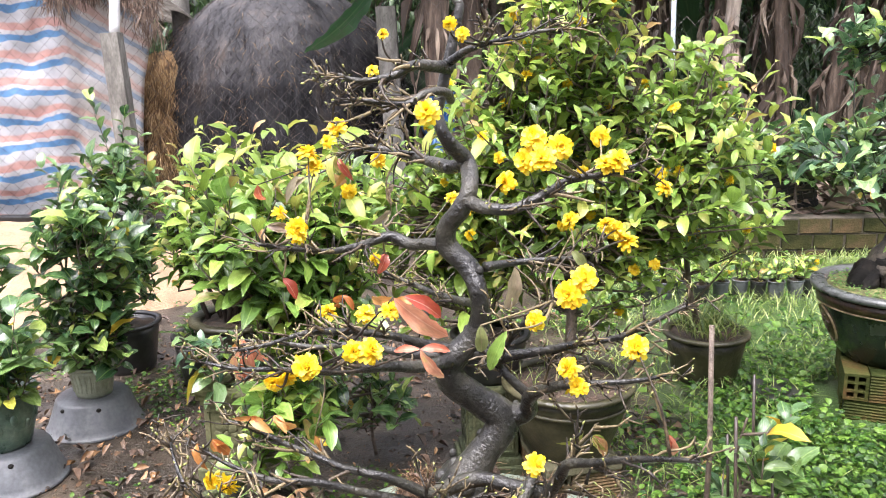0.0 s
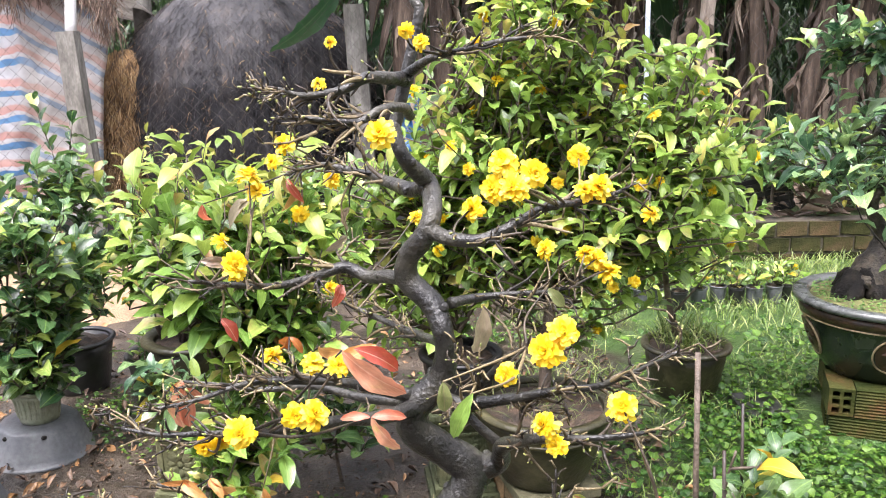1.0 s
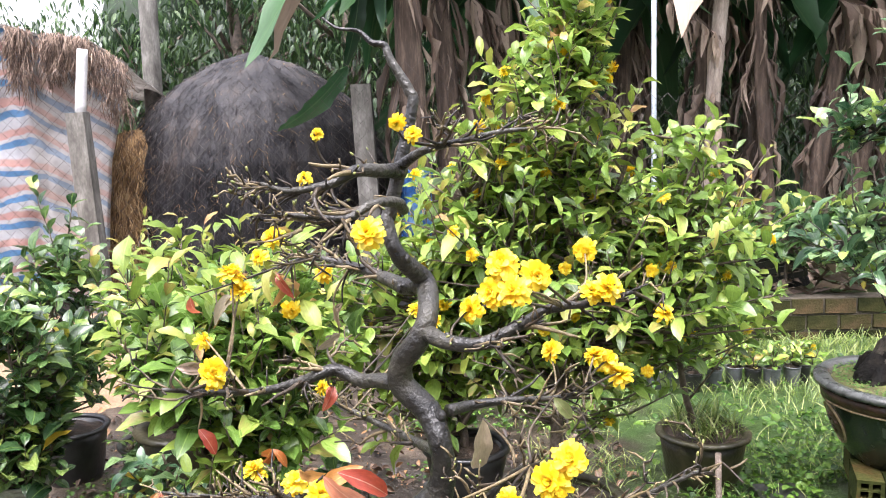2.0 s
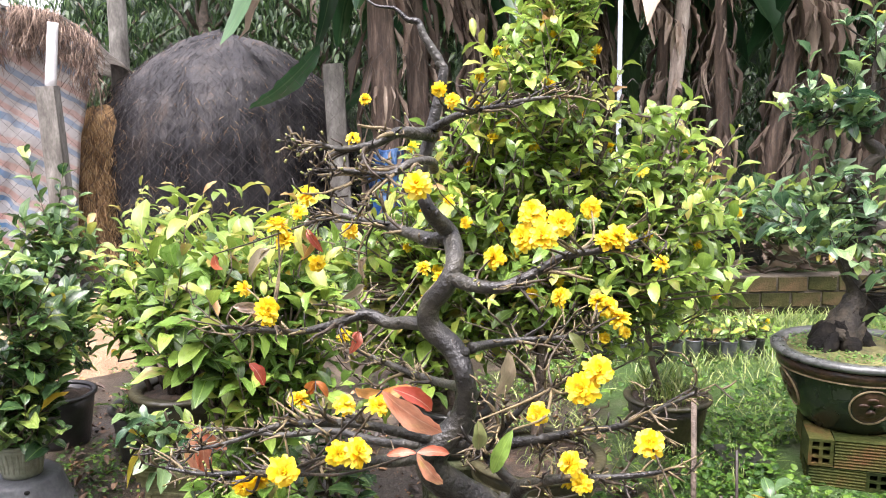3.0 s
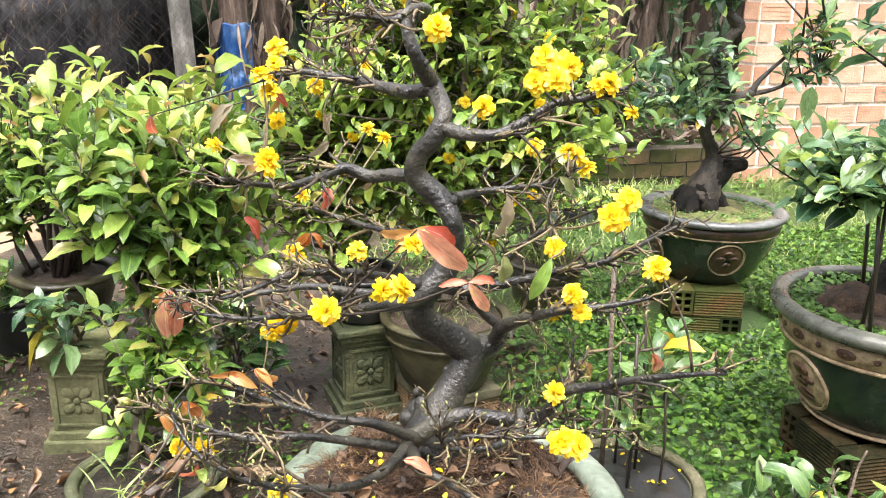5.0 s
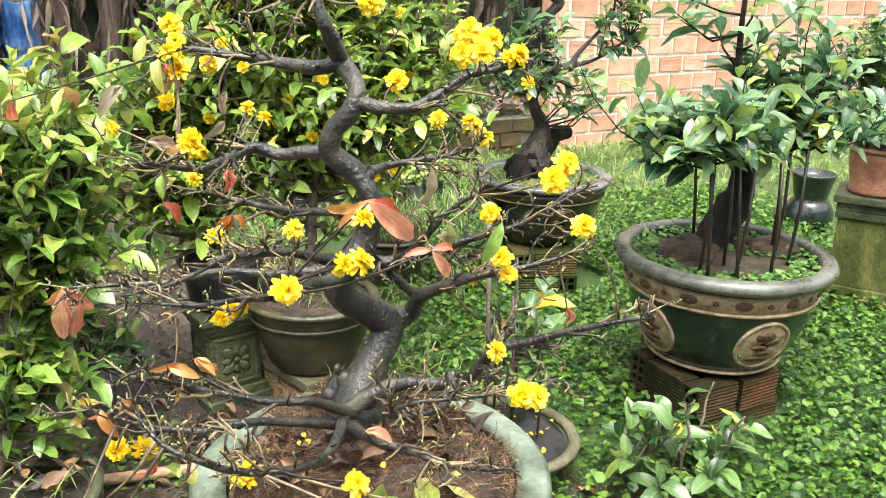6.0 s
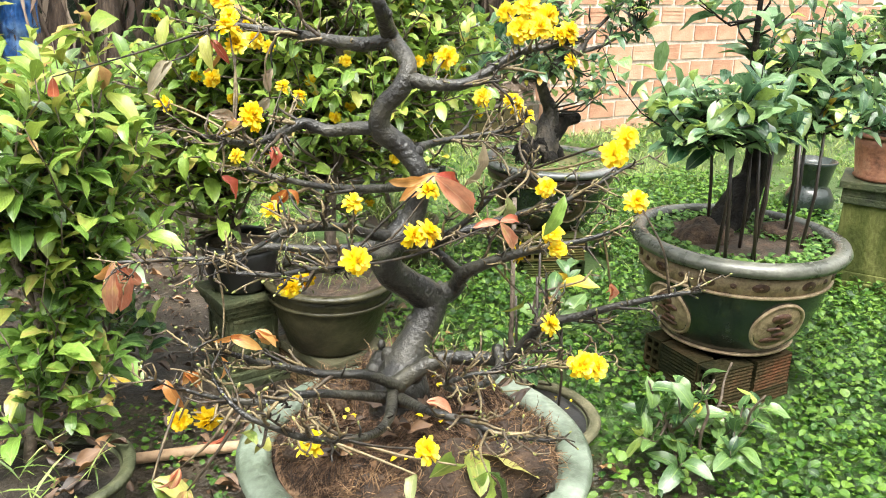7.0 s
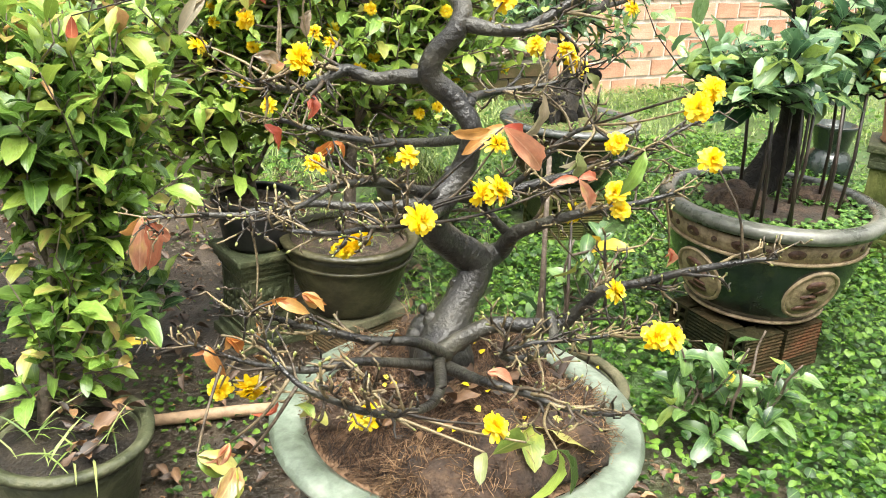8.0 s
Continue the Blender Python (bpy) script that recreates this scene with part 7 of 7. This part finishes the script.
for spots in BLOOMS.values():
    for x, y, z in spots:
        p = Vector((x, y, z))
        d = stalk_to(p)
        face = (d * 0.5 + Vector((rt.gauss(0, 0.4), rt.gauss(-0.7, 0.35), rt.gauss(0.35, 0.35)))).normalized()
        part("flower", rt.choice(FLOWER), M_FLOWER, tree, m=leaf_pose(p - face * 0.008, face.orthogonal(), rt.uniform(0.8, 1.1) * (0.6 if z > 1.53 else 1.0), 0, face) @ Matrix.Rotation(rt.uniform(0, 6.28), 4, "Z"))

CURLED = [leaf_shape(0.4, 0.55, 0.35, 0.12, 1.1, 41, 8, 0.6), leaf_shape(0.44, 0.35, 0.4, 0.16, 1.15, 42, 8, 0.55), leaf_shape(0.34, 0.75, 0.35, 0.12, 1.1, 43, 8, 0.6)]
OLD_LEAF = {k: [mesh_from("leaf", *sh, m) for sh in CURLED] for k, m in dict(red=M_LEAF_RED, orange=M_LEAF_ORANGE, dusty=M_LEAF_DUSTY, yellow=M_LEAF_OLD, green=M_LEAF).items()}
for kind_of, spots in OLD_LEAVES.items():
    for x, y, z, s in spots:
        p = Vector((x, y, z + 0.03))
        stalk_to(p)
        aim = Vector((rt.gauss(0, 0.7), rt.gauss(-0.3, 0.3), rt.uniform(-1.2, -0.1)))
        for k in range(rt.choice((1, 2, 3, 3))):
            part("leaf", rt.choice(OLD_LEAF[kind_of]), M_LEAF_RED, tree, {"red": "young red leaf", "orange": "orange old leaf", "dusty": "faded brown leaf", "yellow": "mottled yellow-green old leaf", "green": "green leaf"}[kind_of],
                 m=leaf_pose(p, aim + Vector((rt.gauss(0, 0.5), rt.gauss(0, 0.3), rt.gauss(0, 0.3))) * (k > 0), s * (0.7 if k == 0 else rt.uniform(0.35, 0.6)), rt.uniform(-0.8, 0.8), Vector((rt.gauss(0, .5), -1, 0.6))))

# the large hanging leaves: colour, where they grow, which way they hang, length
BROAD = [leaf_shape(0.31, 0.35, 0.4, 0.12, 1.1, 44, 10, 0.65), leaf_shape(0.34, 0.5, 0.45, 0.15, 1.15, 45, 10, 0.6)]
BROAD_LEAF = {k: [mesh_from("leaf", *sh, OLD_LEAF[k][0].materials[0]) for sh in BROAD] for k in OLD_LEAF}
for k, (tone, what, p, way, ln) in enumerate([
        ("red", "large pink-red young leaf", (-0.075, 1.3, 1.215), (0.72, -0.15, -0.62), 0.125), ("red", "pink-red young leaf", (-0.06, 1.32, 1.21), (0.8, 0.1, -0.35), 0.09),
        ("orange", "orange old leaf", (-0.03, 1.36, 1.2), (-0.75, -0.1, -0.3), 0.085), ("orange", "orange old leaf", (-0.075, 1.33, 1.205), (-0.6, 0.2, -0.15), 0.06),
        ("red", "hanging orange-red leaf", (-0.46, 1.826, 0.965), (-0.18, -0.15, -1), 0.125), ("red", "hanging orange-red leaf", (-0.455, 1.82, 0.965), (0.12, -0.25, -1), 0.115), ("red", "hanging orange-red leaf", (-0.45, 1.826, 0.962), (0.55, 0.05, -0.9), 0.085),
        ("orange", "hanging orange leaf", (-0.46, 1.83, 0.965), (-0.5, 0.2, -0.7), 0.07),
        ("red", "pink-red young leaf", (-0.03, 1.185, 1.168), (0.5, -0.15, -0.75), 0.066), ("red", "pink-red young leaf", (-0.03, 1.185, 1.168), (0.95, 0.0, 0.08), 0.05), ("red", "pink-red young leaf", (-0.03, 1.185, 1.168), (-0.9, 0.0, 0.05), 0.045),
        ("dusty", "faded grey-brown leaf", (0.135, 1.485, 1.215), (-0.06, -0.1, -1), 0.1), ("green", "green leaf edged with red", (0.1, 1.2, 1.19), (-0.45, -0.1, -0.85), 0.08)]):
    p = Vector(p)
    if k in (0, 4, 8, 11, 12):
        stalk_to(p)
    part("leaf", BROAD_LEAF[tone][k % 2], None, tree, what, m=leaf_pose(p, way, ln * 0.88, 0.35 * (-1) ** k, Vector((0.1 * (-1) ** k, -1, 0.35))))

# coconut fibre mulch and leaf litter in the main pot
def mulch_height(a, r):
    return 0.538 + 0.095 * max(0.0, 1 - (r / 0.3) ** 2) + 0.06 * max(0, noise.noise(Vector((math.cos(a) * r * 9, math.sin(a) * r * 9, 2))) + 0.25) * (1 - (r / 0.31) ** 4)


def on_mulch(x, y):
    return mulch_height(math.atan2(y - CM[1], x - CM[0]), math.hypot(x - CM[0], y - CM[1]))


fb = bmesh.new()
rf = random.Random(31)
# the matted mound, then the loose fibres on it
rings = [[fb.verts.new((CM[0] + r * math.cos(a), CM[1] + r * math.sin(a), mulch_height(a, r) - 0.004 + 0.007 * noise.noise(Vector((math.cos(a) * r * 60, math.sin(a) * r * 60, 1)))))
          for a in [2 * math.pi * i / 96 for i in range(96)]] for r in [0.004 + 0.29 * j / 26 for j in range(27)]]
for lo, hi in zip(rings, rings[1:]):
    for i in range(96):
        fb.faces.new((lo[i], hi[i], hi[(i + 1) % 96], lo[(i + 1) % 96]))
fb.faces.new(rings[0])
for _ in range(8500):
    a, r = rf.uniform(0, 6.28), 0.29 * math.sqrt(rf.random())
    x, y = r * math.cos(a), r * math.sin(a)
    # neighbouring fibres lie the same way, in matted swirls
    b = 6.28 * noise.noise(Vector((x * 7, y * 7, 5))) + rf.gauss(0, 0.5)
    ln = rf.uniform(0.025, 0.08)
    ex, ey = x + ln * math.cos(b), y + ln * math.sin(b)
    if math.hypot(ex, ey) > 0.296:
        continue
    h, h2 = mulch_height(a, r), mulch_height(math.atan2(ey, ex), math.hypot(ex, ey))
    mx, my = (x + ex) / 2 + rf.gauss(0, .006), (y + ey) / 2 + rf.gauss(0, .006)
    tube(fb, [(CM[0] + x, CM[1] + y, h, 0.0007), (CM[0] + mx, CM[1] + my, (h + h2) / 2 + rf.uniform(0, 0.014), 0.0007), (CM[0] + ex, CM[1] + ey, h2, 0.0005)], 3)
solid("coconut_fibre", fb, M_FIBRE, "brown coconut fibre mulch in the bonsai pot", "mulch", kind="stuff")


# broken coconut husks between the roots, hairy with fibre
for k, (x, y, s) in enumerate([(0.02, 1.36, 0.095), (-0.085, 1.35, 0.08), (0.135, 1.345, 0.08), (0.22, 1.43, 0.06), (-0.13, 1.4, 0.05), (0.2, 1.62, 0.055), (-0.16, 1.62, 0.05), (0.06, 1.74, 0.055), (-0.06, 1.72, 0.05), (0.16, 1.72, 0.05)]):
    rk = random.Random(300 + k)
    zk = on_mulch(x, y)
    hk = thing("coconut_husk", (x, y, zk - 0.02), "piece of hairy brown coconut husk on the mulch", "husk", "coconut husks")
    bm = bmesh.new()
    bmesh.ops.create_icosphere(bm, subdivisions=3, radius=1)
    turn = Matrix.Rotation(rk.uniform(0, 6.28), 3, "Z")
    for v in bm.verts:
        q = v.co * (1 + 0.35 * noise.noise(v.co * 1.5 + Vector((k * 3, 0, 0))) + 0.1 * noise.noise(v.co * 6))
        q = turn @ Vector((q.x * s * 1.25, q.y * s * 0.85, q.z * s * 0.75))
        v.co = Vector((x, y, zk)) + q
    part("shell", bm, M_ROOT, hk)
    hair = bmesh.new()
    for _ in range(420):
        d = Vector((rk.gauss(0, 1), rk.gauss(0, 1), rk.gauss(0.4, 0.8))).normalized()
        p = Vector((x, y, zk)) + turn @ Vector((d.x * s * 1.2, d.y * s * 0.83, d.z * s * 0.72))
        e = p + (turn @ Vector((rk.gauss(0, 1), rk.gauss(0, 0.5), rk.gauss(0, 0.4)))).normalized() * rk.uniform(0.02, 0.05)
        tube(hair, [(*p, 0.0008), (*(p.lerp(e, 0.5) + d * 0.01), 0.0007), (*e, 0.0005)], 3)
    ob = part("fibre", hair, M_HUSK, hk)
    ob["kind"] = "stuff"


# ---- litter, weeds and grass ----
def litter(name, label, spots, size, mat, shapes, category, tilt=0.25):
    rs = random.Random(len(spots))
    th = thing(name, (spots[0][0], spots[0][1], 0), label, category, kind="stuff")
    poses = []
    for x, y, z in spots:
        a = rs.uniform(0, 6.28)
        poses.append(leaf_pose((x, y, z), (math.cos(a), math.sin(a), rs.gauss(0, tilt)), size * rs.uniform(0.6, 1.25), rs.gauss(0, 0.35)))
    join_leaves("leaves", poses, shapes, mat, th)


def on_mound(n):
    out = []
    for _ in range(n):
        a, r = rl.uniform(0, 6.28), 0.27 * math.sqrt(rl.random())
        out.append((CM[0] + r * math.cos(a), CM[1] + r * math.sin(a), mulch_height(a, r) + rl.uniform(0.004, 0.02)))
    return out


ROUND_PETAL = [leaf_shape(0.7, 0.1, 0.2, 0.05, 1.0, 51, 3, 0.5), leaf_shape(0.9, -0.2, 0.2, 0.05, 1.1, 52, 3, 0.5)]
CURL = [leaf_shape(0.42, -0.35, 0.6, 0.2, 0.9, 5, 5), leaf_shape(0.36, 0.35, -0.5, 0.25, 0.95, 6, 5), leaf_shape(0.5, -0.2, 0.4, 0.28, 0.9, 7, 5)]
rl = random.Random(3)
spots = []
while len(spots) < 1700:
    x, y = rl.uniform(-2.6, 1.0), rl.uniform(1.4, 5.0)
    if noise.noise(Vector((x * 1.1, y * 1.1, 8))) > rl.uniform(-0.6, 0.45):
        spots.append((x, y, ground_height(x, y) + rl.uniform(0.004, 0.02)))
litter("fallen_leaves", "dead brown leaves strewn over the damp soil", spots, 0.055, M_DEAD, CURL, "leaf litter")
spots = []
while len(spots) < 8000:
    x, y = rl.uniform(-2.6, 1.0), rl.uniform(1.2, 4.8)
    if noise.noise(Vector((x * 2.3, y * 2.3, 3))) > rl.uniform(-0.7, 0.5):
        spots.append((x, y, ground_height(x, y) + rl.uniform(0.002, 0.012)))
litter("soil_crumbs", "rotting leaf scraps and bark crumbs on wet soil", spots, 0.017, M_DEAD, CURL, "leaf litter", 0.4)
spots = [(CL[0] + 0.16 * math.sqrt(rl.random()) * math.cos(a), CL[1] + 0.16 * math.sqrt(rl.random()) * math.sin(a), 0.272 + rl.uniform(0, 0.02)) for a in [rl.uniform(-1.5, 0.9) for _ in range(34)]]
litter("fallen_leaves", "curled brown leaves in the low pot", spots, 0.06, M_DEAD, CURL, "leaf litter")
spots = on_mound(80)
litter("fallen_leaves", "dark dead leaves on the bonsai mulch", spots, 0.045, M_DEAD, CURL, "leaf litter")
spots = [(rl.uniform(0.6, 5.2), WALL_Y + rl.uniform(0.1, 1.4), bank_height(1, 1) + rl.uniform(0, 0.1)) for _ in range(700)]
litter("dry_leaf_litter", "dry banana leaf litter along the fence", spots, 0.28, M_BANANA_DRY, [leaf_shape(0.16, -0.2, 0.5, 0.2, 0.8, 8, 5), leaf_shape(0.1, 0.1, 0.5, 0.2, 0.8, 9, 4)], "leaf litter", 0.35)

spots = on_mound(40)
litter("fallen_petals", "yellow petals fallen on the bonsai mulch", spots, 0.014, M_FLOWER, ROUND_PETAL, "petals", 0.5)
spots = [(C3[0] + 0.19 * math.sqrt(rl.random()) * math.cos(a), C3[1] + 0.19 * math.sqrt(rl.random()) * math.sin(a), 0.112 + rl.uniform(0, 0.01)) for a in [rl.uniform(0, 6.28) for _ in range(40)]]
litter("fallen_petals", "orange and yellow petals on black soil", spots, 0.016, M_FLOWER, ROUND_PETAL, "petals", 0.3)
spots = on_mound(26)
litter("fallen_leaves", "curled brown leaves on the bonsai mulch", spots, 0.055, M_DEAD, CURL, "leaf litter", 0.4)
pair = thing("old_leaf_pair", (0.06, 1.35, 0.62), "pair of large yellow-green old leaves on the mulch", "leaf")
for way, s, k in (((-0.3, -0.8, -0.05), 0.1, 0), ((0.7, -0.75, -0.05), 0.125, 1), ((-1, -0.3, 0.0), 0.06, 2)):
    sh = leaf_shape(0.46, 0.22, 0.2, 0.1, 0.95, 70 + k, 8, 0.55)
    part("leaf", mesh_from("leaf", *sh, M_LEAF_OLD), None, pair, m=leaf_pose((0.06 + 0.01 * k, 1.36, on_mulch(0.06, 1.36) + 0.05), way, s, 0.2 * k - 0.2))

KEEP_OUT = [(CB[0] - 0.04, CB[1] - 0.1, 0.33), (CN[0] - 0.03, CN[1] - 0.03, 0.3), (CM[0], CM[1], 0.3), (CC[0], CC[1], 0.2), (CD[0], CD[1], 0.16), (CL[0], CL[1], 0.17), (C3[0], C3[1], 0.22), (3.25, 2.56, 0.17), (0.165, 3.06, 0.13)]


def free(x, y):
    return all((x - a) ** 2 + (y - b) ** 2 > r * r for a, b, r in KEEP_OUT)


def cover(name, label, n, inside, size, zspan, mat, shapes, steep, category, seed, per=1):
    rs = random.Random(seed)
    poses, first = [], None
    while len(poses) < n:
        x, y = inside(rs)
        if x is None or not free(x, y):
            continue
        first = first or (x, y)
        for _ in range(per):
            a = rs.uniform(0, 6.28)
            z = ground_height(x, y) + rs.uniform(*zspan)
            poses.append(leaf_pose((x + rs.gauss(0, 0.012), y + rs.gauss(0, 0.012), z), (math.cos(a), math.sin(a), rs.uniform(*steep)), size * rs.uniform(0.5, 1.3), rs.gauss(0, 0.3)))
    th = thing(name, (first[0], first[1], 0), label, category, kind="stuff")
    join_leaves("leaves", poses, shapes, mat, th)


ROUND = [leaf_shape(0.95, 0.12, 0.15, 0.06, 0.95, 11, 5, 0.45), leaf_shape(0.8, 0.25, 0.18, 0.06, 0.9, 12, 5, 0.45), leaf_shape(0.6, 0.3, 0.18, 0.06, 0.95, 16, 4, 0.6)]
BLADE = [leaf_shape(0.05, 0.35, 0.2, 0.0, 0.7, 13, 3), leaf_shape(0.04, 0.15, 0.2, 0.0, 0.7, 14, 3), leaf_shape(0.055, 0.6, 0.2, 0.0, 0.7, 15, 3)]


def in_weeds(rs):
    x, y = rs.uniform(0.45, 4.2), rs.uniform(0.9, 4.6)
    dense = (x - 0.55) * 1.1 + 0.55 * noise.noise(Vector((x * 2, y * 2, 4))) - max(0, y - 3.1) * 0.9
    return (x, y) if rs.random() < dense else (None, None)


def in_grass(rs):
    x, y = rs.uniform(0.5, 8.5), rs.uniform(2.6, WALL_Y - 0.05)
    return (x, y) if rs.random() < 0.22 + 1.0 * noise.noise(Vector((x * 1.2, y * 1.2, 6))) + 0.18 * (y - 3.4) else (None, None)


def in_yard(rs):
    x, y = rs.uniform(-3.5, 1.0), rs.uniform(1.5, 6.0)
    return (x, y) if noise.noise(Vector((x * 1.8, y * 1.8, 9))) > rs.uniform(0.0, 0.5) else (None, None)


cover("ground_cover", "bright green round-leaved weeds covering the soil", 36000, in_weeds, 0.03, (0.005, 0.085), M_WEED, ROUND, (-0.4, 0.9), "weeds", 61)
cover("grass", "fresh green grass behind the pots", 26000, in_grass, 0.1, (-0.005, 0.01), M_GRASS, BLADE, (0.6, 3.0), "grass", 62, 3)
def in_back(rs):
    x, y = rs.uniform(0.6, 7.5), rs.uniform(3.2, WALL_Y - 0.05)
    return (x, y) if rs.random() < 0.4 + 0.9 * noise.noise(Vector((x * 1.6, y * 1.6, 2))) else (None, None)


cover("ground_cover", "mixed low weeds among the grass behind the pots", 3000, in_back, 0.045, (0.005, 0.07), M_WEED, ROUND, (-0.2, 0.9), "weeds", 69)
cover("sparse_weeds", "small weeds in patches on the yard soil", 9000, in_yard, 0.022, (0.004, 0.03), M_WEED, ROUND, (-0.1, 0.8), "weeds", 63)


def cover_at(name, label, n, c, r, z, size, mat, shapes, steep, category, seed, part_of=None):
    rs = random.Random(seed)
    poses = []
    for _ in range(n):
        a, q = rs.uniform(0, 6.28), r * math.sqrt(rs.random())
        b = rs.uniform(0, 6.28)
        if part_of and not part_of(a, q / r):
            continue
        poses.append(leaf_pose((c[0] + q * math.cos(a), c[1] + q * math.sin(a), z + rs.uniform(0, 0.02)), (math.cos(b), math.sin(b), rs.uniform(*steep)), size * rs.uniform(0.6, 1.3), rs.gauss(0, 0.3)))
    th = thing(name, (c[0], c[1], z), label, category, kind="stuff")
    join_leaves("leaves", poses, shapes, mat, th)


cover_at("moss", "tiny green moss plants in the green pot", 2600, CN, 0.325, 0.565, 0.022, M_MOSS, ROUND, (-0.1, 0.7), "moss", 64, lambda a, q: q > 0.72 or math.cos(a - 0.2) > 0.55)
cover_at("moss", "yellow-green moss in the dark pot", 1500, CB, 0.28, 0.54, 0.012, M_MOSS, ROUND, (0, 0.8), "moss", 65, lambda a, q: q > 0.5)
cover_at("grass", "tufts of grass in the brown pot", 260, CD, 0.165, 0.235, 0.14, M_GRASS, BLADE, (0.8, 3.0), "grass", 66)
cover_at("grass", "thin grass in the grey pot", 120, CC, 0.19, 0.4, 0.06, M_GRASS, BLADE, (0.5, 2.5), "grass", 67)
cover_at("grass", "a few grass blades in the low pot", 40, CL, 0.15, 0.25, 0.11, M_GRASS, BLADE, (0.3, 1.5), "grass", 68)

# ---- bricks of the walls ----
rw = random.Random(8)


def wall_brick(L, H, D, mat, seed, ribs):
    rs = random.Random(seed)
    bm = bmesh.new()
    box(bm, (-L / 2, -D, -H / 2), (L / 2, 0.02, H / 2))
    for v in bm.verts:
        v.co += Vector((rs.gauss(0, 0.003), rs.gauss(0, 0.002), rs.gauss(0, 0.003)))
    for k in range(ribs):
        z = -H / 2 + H * (k + 1) / (ribs + 1)
        box(bm, (-L / 2 + 0.008, -D - 0.0012, z - 0.003), (L / 2 - 0.008, -D + 0.002, z + 0.003))
    return finish(bm, "brick", mat, False)


big = [wall_brick(0.272, 0.13, 0.012, M_BRICK, k, r) for k, r in enumerate((0, 0, 3, 2, 0, 4))]
rowk = 0
z = 0.05
while z < 2.4:
    x = 3.98 + (0.15 if rowk % 2 else 0.0)
    part("brick", big[rowk % 2], M_BRICK, brick_wall, m=pose(3.84, WALL_Y + 0.04, z, 0, 0, -90) @ Matrix.Diagonal((0.68, 1, 1, 1)))
    if rowk % 2:
        part("brick", big[0], M_BRICK, brick_wall, m=pose(3.905, WALL_Y - 0.06, z, 0, 0, 0) @ Matrix.Diagonal((0.42, 1, 1, 1)))
    while x < 8.3:
        part("brick", rw.choice(big), M_BRICK, brick_wall, m=pose(x, WALL_Y - 0.06, z + rw.gauss(0, 0.002), 0, rw.gauss(0, 0.6), 0))
        x += 0.3
    z += 0.161
    rowk += 1
small = [wall_brick(0.215, 0.1, 0.014, M_WALL_OLD, 20 + k, 0) for k in range(4)]
for r in range(3):
    x = 0.12 + (0.11 if r % 2 else 0)
    while x < 3.66:
        part("brick", rw.choice(small), M_WALL_OLD, low_wall, m=pose(x, WALL_Y, 0.005 + r * 0.115, 0, rw.gauss(0, 0.8), 0))
        x += 0.232
